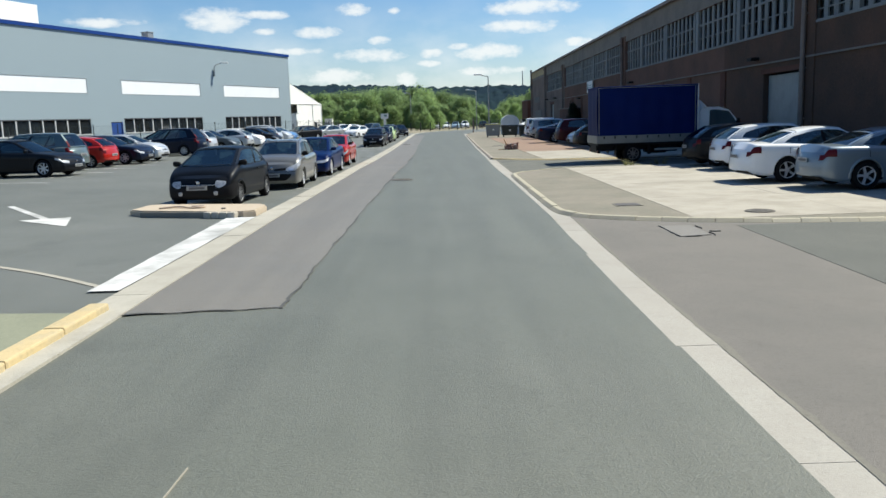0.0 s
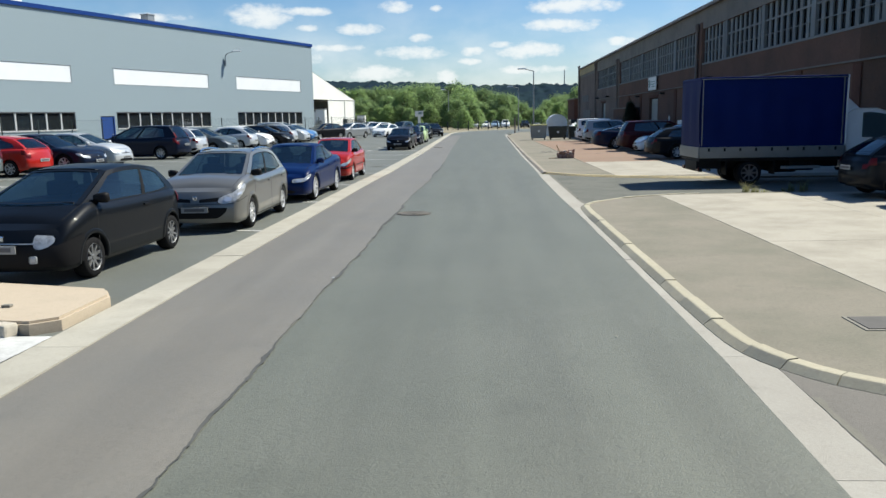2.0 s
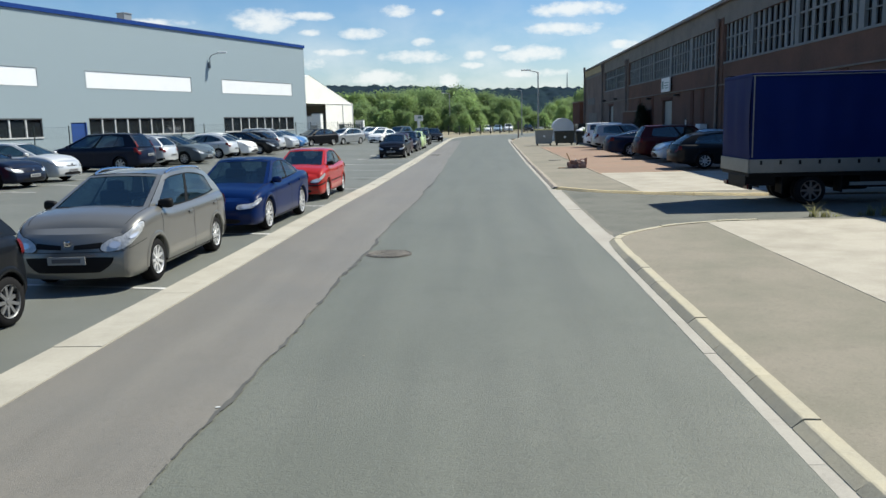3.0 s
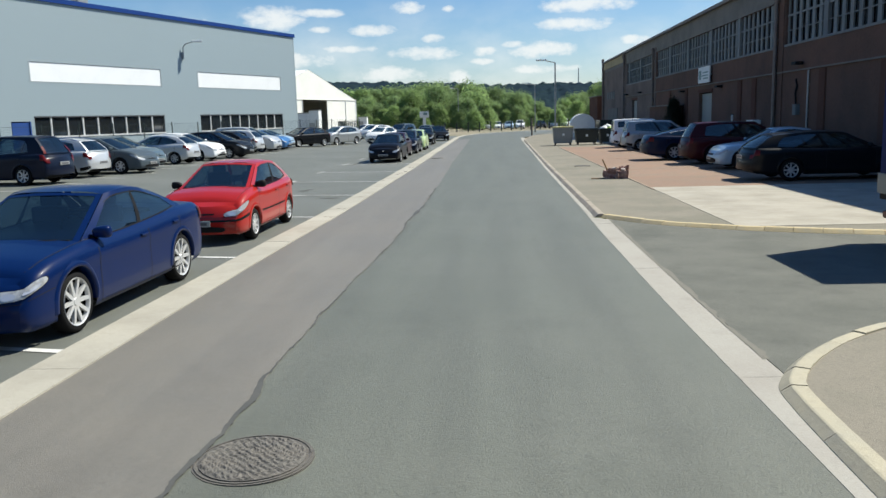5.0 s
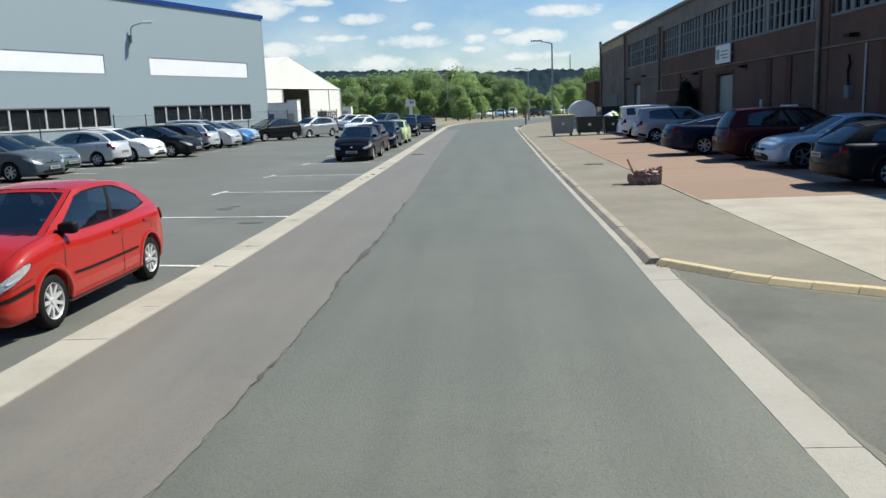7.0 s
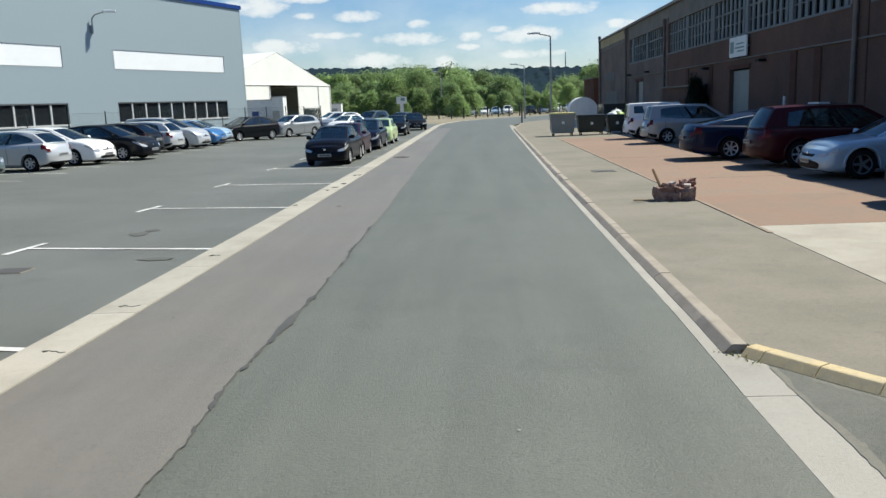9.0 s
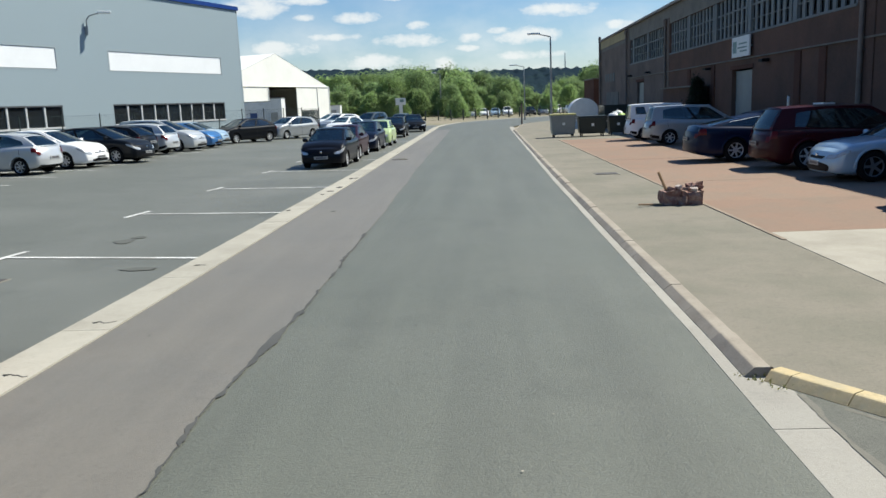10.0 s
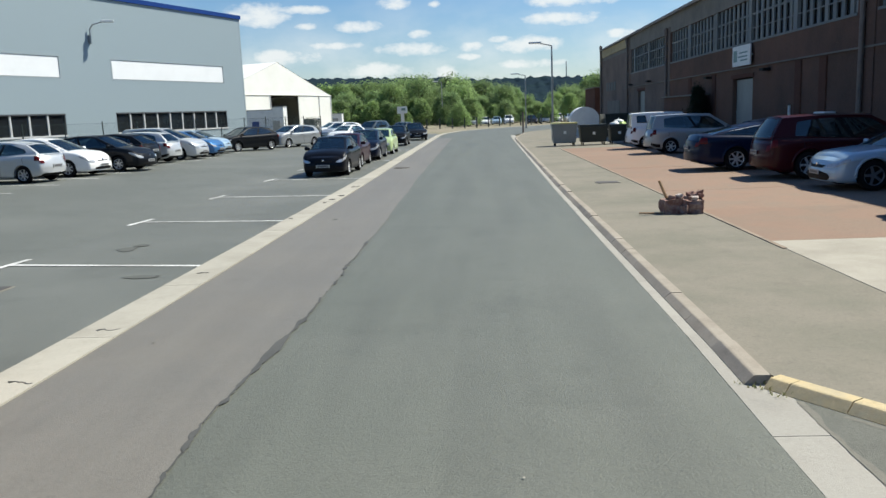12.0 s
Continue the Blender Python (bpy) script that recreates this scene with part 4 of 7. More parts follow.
hall = tagged(new("industrial_hall"), "long grey metal-clad industrial hall with a blue roof edge", "hall")
hall.location = (0, 0, 0)
PER, W0, W1 = 14.92, 2.40, 13.42
holes = []
for k in range(6):
    holes.append((W0 + PER * k, W1 + PER * k, 4.97, 6.22))
    holes.append((W0 + PER * k, W1 + PER * k, 1.72, 2.95))
holes.append((28.62, 29.95, GZ - 0.1, 2.66))
cols = sorted({0.0, GLEN} | {h[0] for h in holes} | {h[1] for h in holes})
rows = sorted({-0.2, GTOP} | {h[2] for h in holes} | {h[3] for h in holes})
wall = bmesh.new()
for s0, s1 in zip(cols, cols[1:]):
    for z0, z1 in zip(rows, rows[1:]):
        ms, mz = (s0 + s1) / 2, (z0 + z1) / 2
        if any(h[0] < ms < h[1] and h[2] < mz < h[3] for h in holes):
            continue
        add_faces(wall, [(gp(s0, 0, z0), gp(s1, 0, z0), gp(s1, 0, z1), gp(s0, 0, z1))])
for s0, s1, z0, z1 in holes:
    d = -0.25
    add_faces(wall, [(gp(s0, 0, z0), gp(s0, d, z0), gp(s0, d, z1), gp(s0, 0, z1)), (gp(s1, 0, z0), gp(s1, d, z0), gp(s1, d, z1), gp(s1, 0, z1)),
                     (gp(s0, 0, z0), gp(s1, 0, z0), gp(s1, d, z0), gp(s0, d, z0)), (gp(s0, 0, z1), gp(s1, 0, z1), gp(s1, d, z1), gp(s0, d, z1))])
bmesh.ops.remove_doubles(wall, verts=list(wall.verts), dist=0.001)
part("wall", wall, CLAD, hall)
part("end_wall", add_faces(bmesh.new(), [(gp(0, 0, -0.2), gp(0, -50, -0.2), gp(0, -50, GTOP), gp(0, 0, GTOP))]), CLAD, hall)
part("back_wall", add_faces(bmesh.new(), [(gp(0, -50, -0.2), gp(GLEN, -50, -0.2), gp(GLEN, -50, GTOP), gp(0, -50, GTOP))]), CLAD, hall)
part("side_wall", add_faces(bmesh.new(), [(gp(GLEN, 0, -0.2), gp(GLEN, -50, -0.2), gp(GLEN, -50, GTOP), gp(GLEN, 0, GTOP))]), CLAD, hall)
# Near-black sheet stands in for the unlit hall behind the windows
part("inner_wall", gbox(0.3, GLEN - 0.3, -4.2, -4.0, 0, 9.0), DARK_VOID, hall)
part("roof", gbox(0, GLEN, -50, 0, GTOP - 0.06, GTOP - 0.01), CONC_BAND, hall)
part("roof_trim", gbox(-0.08, GLEN, -0.1, 0.10, GTOP - 0.02, 10.02), BLUE_TRIM, hall, "bright blue metal roof edge")
part("roof_trim", gbox(-0.08, 0.10, -50, -0.1, GTOP - 0.02, 10.02), BLUE_TRIM, hall, "bright blue metal roof edge")
part("corner_trim", gbox(-0.008, 0.12, -0.12, 0.008, 0, GTOP), CLAD, hall)
for k in range(6):
    a, b = W0 + PER * k, W1 + PER * k
    # upper light band
    win = part("light_band", gbox(a + 0.05, b - 0.05, -0.12, -0.03, 5.02, 6.16), PALE_PANEL, hall, "white translucent panel band")
    fr = bmesh.new()
    for q in ((a - 0.05, b + 0.05, 6.17, 6.26), (a - 0.05, b + 0.05, 4.92, 5.00), (a - 0.05, a + 0.05, 5.00, 6.17), (b - 0.05, b + 0.05, 5.00, 6.17)):
        gbox(q[0], q[1], -0.14, 0.006, q[2], q[3], fr)
    part("frame", fr, CLAD_SEAM, win, "grey metal surround")
    # lower windows
    win = part("window_frame", gbox(a, b, -0.14, 0.05, 1.66, 1.76), WHITE_FRAME, hall, "white window sill and frame")
    gbm = bmesh.new()
    gbox(a, b, -0.12, 0.02, 2.89, 2.97, gbm)
    part("head", gbm, DARK_FRAME, win)
    n = 9
    for i in range(n + 1):
        s = a + (b - a) * i / n
        w = 0.055 if 0 < i < n else 0.05
        part("mullion", gbox(max(a, s - w), min(b, s + w), -0.13, -0.02, 1.76, 2.89), WHITE_FRAME if 0 < i < n else DARK_FRAME, win)
    for i in range(n):
        s0, s1 = a + (b - a) * i / n + 0.056, a + (b - a) * (i + 1) / n - 0.056
        part("pane", gbox(s0, s1, -0.10, -0.085, 1.77, 2.88), WIN_GLASS, win)
        if (i * 5 + k * 7) % 4 == 1:     # a pale roller blind drawn part of the way down
            part("blind", gbox(s0 + 0.02, s1 - 0.02, -0.20, -0.19, 2.88 - 0.22 * (1 + (i + k) % 3), 2.88), SIGN_WHITE, win, "pale roller blind")
door = part("door", gbox(28.68, 29.88, -0.12, -0.04, GZ, 2.6), BLUE_DOOR, hall, "blue painted metal door")
part("handle", gbox(28.78, 28.9, -0.04, 0.02, 1.3, 1.34), GALV, door)
part("door_frame", gbox(28.60, 28.68, -0.1, 0.03, GZ, 2.66), BLUE_DOOR, door)
# roof vent and a taller white block behind
vent = tagged(part("roof_vent", gbox(22.7, 23.45, -1.4, -0.7, 9.6, 10.6), GALV, None), "grey sheet-metal roof vent", "roof vent")
part("cap", gbox(22.65, 23.50, -1.45, -0.65, 10.6, 10.66), GALV, vent)
tagged(part("white_block", gbox(30.5, 70.0, -14, -6, 9.55, 12.55), PALE_PANEL, None), "white upper block on the hall's roof", "roof block")

# lamp on the facade
wl_ = tagged(new("wall_lamp"), "galvanised street lamp arm fixed to the grey hall", "wall lamp")
b = cyl_bm(gp(14.95, 0.12, 7.0), gp(14.95, 0.14, 7.85), 0.05, 0.045, bm=None)
cyl_bm(gp(14.95, 0.14, 7.85), gp(14.85, 0.28, 8.1), 0.045, 0.04, bm=b)
cyl_bm(gp(14.85, 0.28, 8.1), gp(14.5, 0.7, 8.26), 0.04, 0.035, bm=b)
part("arm", b, GALV, wl_)
part("bracket", gbox(14.87, 15.03, 0.0, 0.12, 7.05, 7.5), GALV, wl_)
hb = box_bm(0, 0, 0, 0.74, 0.26, 0.16, 0.06)
p = gp(14.3, 0.92, 8.3)
dirv = gp(14.1, 1.15, 8.3) - gp(14.5, 0.7, 8.26)
hb.transform(Matrix.Translation(p) @ Matrix.Rotation(math.atan2(dirv.y, dirv.x), 4, 'Z'))
part("lamp_head", hb, WHITE_GRP, wl_, "pale lamp housing")

# ---- brick factory hall on the right ----
BX0, BSL, BTOP = 15.08, 0.008, 8.85
STEP, LOW = -36.2, 6.95      # nearer than this the unseen roof is set lower, letting sun onto cars


def bp_(s, out, z):
    """A place on the brick facade: s along it from y = 70, out towards the road."""
    return Vector((BX0 + BSL * s - out, 70 + s, z))


def bbox(s0, s1, o0, o1, z0, z1, bm=None):
    bm = bm or bmesh.new()
    v = [bm.verts.new(bp_(s, o, z)) for z in (z0, z1) for s, o in ((s0, o0), (s1, o0), (s1, o1), (s0, o1))]
    for f in ((0, 1, 2, 3), (7, 6, 5, 4), (0, 4, 5, 1), (1, 5, 6, 2), (2, 6, 7, 3), (3, 7, 4, 0)):
        bm.faces.new([v[i] for i in f])
    bmesh.ops.recalc_face_normals(bm, faces=list(bm.faces))
    return bm


BS0, BS1 = -90.0, 64.2
factory = tagged(new("brick_factory"), "old dark red brick factory hall with tall window bands", "factory")
bays = [(-67.16, -37.74, 6.62), (-36.02, -5.08, 7.52), (-3.42, 27.81, 7.52), (29.57, 44.7, 7.52)]
DOORS = ((-36.75, -33.0, 3.50), (8.57, 12.07, 3.42), (37.88, 41.07, 3.50))
bholes = [(a, b, 5.30, t) for a, b, t in bays] + [(a, b, 0, t) for a, b, t in DOORS]
cols = sorted({BS0, BS1, STEP, 28.7, -27.77} | {h[0] for h in bholes} | {h[1] for h in bholes})
rows = sorted({-0.3, 3.95, LOW, BTOP} | {h[2] for h in bholes} | {h[3] for h in bholes})
wall, upper, far_wall, near_dark_wall = bmesh.new(), bmesh.new(), bmesh.new(), bmesh.new()
SEAM, SEAM_NEAR = 28.7, -27.77      # the three brick tones, stepped with distance, meet behind a downpipe and a pilaster


def section(s):
    return near_dark_wall if s < SEAM_NEAR else wall if s < SEAM else far_wall


for s0, s1 in zip(cols, cols[1:]):
    for z0, z1 in zip(rows, rows[1:]):
        ms, mz = (s0 + s1) / 2, (z0 + z1) / 2
        if any(h[0] < ms < h[1] and h[2] < mz < h[3] for h in bholes) or (ms < STEP and mz > LOW):
            continue
        add_faces(upper if mz > 7.5 else section(ms), [(bp_(s0, 0, z0), bp_(s1, 0, z0), bp_(s1, 0, z1), bp_(s0, 0, z1))])
for s0, s1, z0, z1 in bholes:
    d = -0.35
    add_faces(section((s0 + s1) / 2), [(bp_(s0, 0, z0), bp_(s0, d, z0), bp_(s0, d, z1), bp_(s0, 0, z1)), (bp_(s1, 0, z0), bp_(s1, d, z0), bp_(s1, d, z1), bp_(s1, 0, z1)),
                     (bp_(s0, 0, z0), bp_(s1, 0, z0), bp_(s1, d, z0), bp_(s0, d, z0)), (bp_(s0, 0, z1), bp_(s1, 0, z1), bp_(s1, d, z1), bp_(s0, d, z1))])
part("wall", wall, BRICK_WALL, factory)
part("wall", near_dark_wall, BRICK_NEAR, factory, "red brickwork darkened at the near end")
part("wall", far_wall, BRICK_FAR, factory, "brickwork paled with distance")
part("upper_band", upper, CONC_BAND, factory, "weathered grey-brown band under the roof")
part("end_wall", bbox(BS1 - 0.4, BS1, -40, 0.0, -0.3, BTOP), BRICK_FAR, factory)
part("near_wall", bbox(BS0, BS0 + 0.4, -40, 0.0, -0.3, LOW), BRICK_NEAR, factory)
part("step_wall", bbox(STEP, STEP + 0.4, -40, -0.02, LOW, BTOP), BRICK_WALL, factory)
# Near-black sheets painted for the dark inside the factory, behind its panes
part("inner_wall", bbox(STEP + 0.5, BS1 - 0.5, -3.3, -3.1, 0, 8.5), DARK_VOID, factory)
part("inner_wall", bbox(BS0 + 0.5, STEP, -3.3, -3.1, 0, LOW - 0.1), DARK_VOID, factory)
part("roof", bbox(STEP, BS1, -40, 0.12, BTOP, BTOP + 0.16), CONC_BAND, factory)
part("roof", bbox(BS0, STEP - 0.01, -40, 0.12, LOW, LOW + 0.16), CONC_BAND, factory)
part("roof_gutter", bbox(STEP, BS1, 0.1, 0.30, BTOP - 0.12, BTOP + 0.06), RUST_PIPE, factory, "dark rusty roof gutter")
part("ledge", bbox(BS0, 48.5, 0.0, 0.10, 3.93, 4.00), CONC_BAND, factory, "thin pale ledge along the brick wall")
part("end_cornice", bbox(46.6, BS1 + 0.05, -0.02, 0.08, 7.9, BTOP), mat("ochre_render", (0.42, 0.34, 0.20), 0.9, grain=0.3, stain=0.5, stain_scale=0.7), factory, "ochre rendered strip under the eaves")
for a, b, top in bays:
    win = part("window_frame", bbox(a, b, -0.2, 0.04, 5.20, 5.31), MULLION, factory, "long factory window band with concrete mullions")
    n = int((b - a) / 0.80)

    def bar(i):
        return 0.24 if i % 8 == 0 else 0.10 if a > 29 else 0.17

    for i in range(n + 1):
        s = a + (b - a) * i / n
        part("mullion", bbox(max(a, s - bar(i)), min(b, s + bar(i)), -0.20, -0.13 if i % 8 else -0.04, 5.31, top), MULLION, win)
    levels = [5.31, 5.31 + (top - 5.31) * .30, 5.31 + (top - 5.31) * .63, top]
    for i in range(n):
        s0, s1 = a + (b - a) * i / n + bar(i) + .001, a + (b - a) * (i + 1) / n - bar(i + 1) - .001
        for k, (z0, z1) in enumerate(zip(levels, levels[1:])):
            d = 0.012 * ((i * 7 + k * 5) % 3)
            part("pane", bbox(s0, s1, -0.26 - d, -0.235 - d, z0, z1), OLD_GLASS, win)
    for z, h in zip(levels[1:3], (0.05, 0.10)):
        part("transom", bbox(a, b, -0.129, -0.09, z - h / 2, z + h / 2), MULLION, win)
for s, top in ((-68.0, 6.8), (-37.35, 8.7), (-4.2, 7.95), (28.7, 7.95), (45.9, 8.7), (63.93, 9.4)):
    corner = s > 60
    pipe = cyl_bm(bp_(s, 0.17, -0.05), bp_(s, 0.17, top), 0.14 if corner else 0.10, seg=10)
    cyl_bm(bp_(s, 0.17, top - 0.5), bp_(s, 0.17, top - 0.1), 0.16, 0.2, seg=10, bm=pipe)
    dp = part("downpipe", pipe, RUST_PIPE, factory, "pale downpipe at the corner" if corner else "dark rusted downpipe")
    for z in (1.5, 3.5, 5.6):
        part("bracket", bbox(s - 0.15, s + 0.15, 0.0, 0.10, z, z + 0.07), RUST_PIPE, dp)
    part("pier", bbox(s - 0.75, s + 0.55, 0.0, 0.05, -0.2, min(top, BTOP - 0.15)), BRICK_NEAR if s < SEAM_NEAR else BRICK_WALL if s < SEAM else BRICK_FAR, factory)
# brick pilasters below the ledge
for s in (-56.12, -49.62, -44.05, -27.77, -21.88, -15.98, -10.09, -0.51, 2.21, 15.83, 21.77):
    part("pier", bbox(s - 0.35, s + 0.35, 0.0, 0.07, -0.2, 3.88), BRICK_RED, factory)
# doors
for s0, s1, top in DOORS:
    mid = s0 + (s1 - s0) * .62
    d = part("door", bbox(s0 + 0.08, mid - 0.01, -0.24, -0.16, 0, top - 0.08), METAL_DOOR, factory, "tall grey-green metal door leaf")
    part("rail", bbox(s0 + 0.1, mid - 0.05, -0.16, -0.13, 1.5, 1.62), METAL_DOOR, d)
    d = part("door", bbox(mid + 0.01, s1 - 0.08, -0.30, -0.22, 0, top - 0.08), METAL_DOOR, factory, "tall grey-green metal door leaf")
    part("rail", bbox(mid + 0.05, s1 - 0.1, -0.22, -0.19, 1.5, 1.62), METAL_DOOR, d)
    part("lintel", bbox(s0 - 0.2, s1 + 0.2, 0.0, 0.05, top, top + 0.22), BRICK_RED, factory)
# low brick annex beyond the hall's end
annex = tagged(part("brick_annex", box_bm(19.2, 141.5, 2.1, 8.2, 9.0, 4.9), BRICK_RED, None), "low red brick annex beyond the hall", "annex")
part("roof", box_bm(19.2, 141.5, 4.62, 8.5, 9.3, 0.14), CONC_BAND, annex)
# small high windows in the end section
for s in (54.6, 56.4, 58.2, 60.0):
    part("small_window", bbox(s - 0.6, s + 0.6, 0.0, 0.03, 3.95, 4.85), DULL_PANE, factory)
part("rendered_panel", bbox(51.3, 59.6, 0.0, 0.06, -0.2, 2.80), CONC_BAND, factory, "pale rendered plinth")
LEAN_END, LEAN_OUT = 25.4, 1.0
# canopy lean-to by the far door and dark shed in front
tagged(part("lean_to", bbox(16.82, LEAN_END, 0.1, LEAN_OUT, -0.1, 2.62), BRICK_WALL, None), "low dark brick lean-to against the hall", "lean-to")
tagged(part("lean_to_roof", bbox(16.63, LEAN_END + 0.19, 0.05, LEAN_OUT + 0.2, 2.62, 2.72), CONC_BAND, None), "thin slab roof of the lean-to", "roof")
# white sign with grey lines of writing
sg = tagged(part("sign_board", bbox(8.43, 11.43, 0.16, 0.24, 4.07, 5.15), SIGN_WHITE, None), "white rectangular sign board on the brick wall", "sign")
for k, (sa, sb, z) in enumerate(((8.82, 10.19, 4.72), (8.82, 10.39, 4.51), (8.82, 9.99, 4.32))):
    part("writing", bbox(sa, sb, 0.24, 0.25, z, z + 0.08), SIGN_INK, sg)
part("emblem", bbox(10.59, 11.23, 0.24, 0.25, 4.3, 4.92), SIGN_INK, sg)
part("fixing", bbox(8.62, 11.18, 0.0, 0.16, 4.55, 4.65), GALV, sg)
# bulkhead lamps, a meter box with cables
for s, z in ((-32.28, 4.15), (6.1, 3.62), (-7.54, 4.2), (16.53, 3.62), (35.18, 4.1), (43.68, 4.1)):
    t = tagged(part("bulkhead_lamp", bbox(s - 0.28, s + 0.28, 0.06, 0.42, z, z + 0.14), BLACK_PLASTIC, None), "small dark lamp projecting from the brick wall", "wall lamp")
    part("arm", bbox(s - 0.04, s + 0.04, 0.0, 0.08, z, z + 0.1), RUST_PIPE, t)
t = tagged(part("meter_box", bbox(-7.44, -7.44 + 0.42, 0.0, 0.2, 1.85, 2.35), MULLION, None), "pale cable box on the brick wall", "meter box")
cb = cyl_bm(bp_(-7.2, 0.1, 2.35), bp_(-7.2, 0.14, 2.9), 0.05, seg=8)
cyl_bm(bp_(-7.2, 0.14, 2.9), bp_(-7.39, 0.14, 3.2), 0.06, 0.06, seg=8, bm=cb)
cyl_bm(bp_(-7.39, 0.14, 3.2), bp_(-7.2, 0.14, 3.55), 0.06, 0.04, seg=8, bm=cb)
part("cable", cb, BLACK_PLASTIC, t)
t = tagged(part("conduit", cyl_bm(bp_(-8.52, 0.06, 0.0), bp_(-8.52, 0.06, 3.9), 0.045, seg=8), GALV, None), "thin pale conduit down the brick wall", "conduit")
for z in (0.8, 2.0, 3.2):
    part("bracket", bbox(-8.52 - 0.08, -8.52 + 0.08, 0.0, 0.05, z, z + 0.05), GALV, t)

# white marker post and a pale cabinet before the wall
t = tagged(part("marker_post", cyl_bm((14.55, 71.8, KERB_TOP), (14.55, 71.8, 1.88), 0.06, seg=10), SIGN_WHITE, None), "slim white marker post beside the brick wall", "post")
part("cap", cyl_bm((14.55, 71.8, 1.88), (14.55, 71.8, 1.93), 0.075, 0.05, seg=10), DARK_FRAME, t)
t = tagged(part("cabinet", box_bm(14.75, 68.5, KERB_TOP + 0.82, 0.45, 1.1, 1.64, 0.02), WHITE_GRP, None), "pale grey metal cabinet against the brick wall", "cabinet")
for dy in (-0.27, 0.27):
    part("door", box_bm(14.515, 68.5 + dy, KERB_TOP + 0.85, 0.02, 0.50, 1.46, 0.005), WHITE_GRP, t)

# ---- white tent hall beyond the grey hall ----
TP2 = Vector((-25.3, 175.7, 0))
TD = Vector((0.334, 0.943, 0))
TN = Vector((-0.943, 0.334, 0))     # along the ridge, away
TW, TEAVE, TRIDGE, TLEN = 32.0, 6.0, 11.0, 40.0


def tp(a, back, z):
    return TP2 - TD * (TW - a) + TN * back + Vector((0, 0, z))


tent = tagged(new("tent_hall"), "large white fabric storage tent with an open gable end", "tent")
quads = [(tp(0, 0, 0), tp(13.5, 0, 0), tp(13.5, 0, TEAVE), tp(0, 0, TEAVE)), (tp(21.4, 0, 0), tp(TW, 0, 0), tp(TW, 0, TEAVE), tp(21.4, 0, TEAVE))]
for q in quads:
    part("gable_wall", add_faces(bmesh.new(), [q]), TENT, tent)
part("gable_top", add_faces(bmesh.new(), [(tp(0, 0, TEAVE), tp(TW, 0, TEAVE), tp(TW / 2, 0, TRIDGE))]), TENT, tent)
part("roof", add_faces(bmesh.new(), [(tp(-0.05, -0.03, TEAVE), tp(TW / 2, -0.03, TRIDGE + 0.02), tp(TW / 2, TLEN, TRIDGE + 0.02), tp(-0.05, TLEN, TEAVE)),
                                     (tp(TW + 0.05, -0.03, TEAVE), tp(TW / 2, -0.03, TRIDGE + 0.02), tp(TW / 2, TLEN, TRIDGE + 0.02), tp(TW + 0.05, TLEN, TEAVE))]), TENT, tent)
part("side_wall", add_faces(bmesh.new(), [(tp(0, 0, 0), tp(0, TLEN, 0), tp(0, TLEN, TEAVE), tp(0, 0, TEAVE))]), TENT, tent)
part("side_wall", add_faces(bmesh.new(), [(tp(TW, 0, 0), tp(TW, TLEN, 0), tp(TW, TLEN, TEAVE), tp(TW, 0, TEAVE))]), TENT, tent)
part("back_wall", add_faces(bmesh.new(), [(tp(0, TLEN, 0), tp(TW, TLEN, 0), tp(TW, TLEN, TEAVE), tp(TW / 2, TLEN, TRIDGE), tp(0, TLEN, TEAVE))]), TENT, tent)
for a in (0, 7, 13.5, 21.4, 28, TW):
    part("post", cyl_bm(tp(a, -0.06, 0), tp(a, -0.06, TEAVE), 0.08, seg=6), TENT, tent)
part("eave_bar", cyl_bm(tp(0, -0.06, TEAVE), tp(TW, -0.06, TEAVE), 0.07, seg=6), TENT, tent)
# site containers before the tent
for cx, cy, l, w, h, m_, lab in ((-25.6, 132.3, 4.3, 2.4, 3.35, WHITE_GRP, "white site cabin beside the tent"), (-23.4, 131.0, 1.3, 1.9, 3.65, SIGN_WHITE, "bright white box beside the site cabin"), (-22.3, 165, 1.5, 1.5, 2.75, WHITE_GRP, "white cabinet at the tent's corner")):
    t = tagged(part("site_cabin", box_bm(cx, cy, h / 2, l, w, h, 0.04), m_, None), lab, "cabin")
    part("door", box_bm(cx - l / 5, cy - w / 2 - 0.02, 1.05, 0.85, 0.05, 2.0), BLUE_DOOR if l > 4 else GALV, t)
    part("roof", box_bm(cx, cy, h + 0.04, l + 0.1, w + 0.1, 0.1, 0.02), GALV, t)

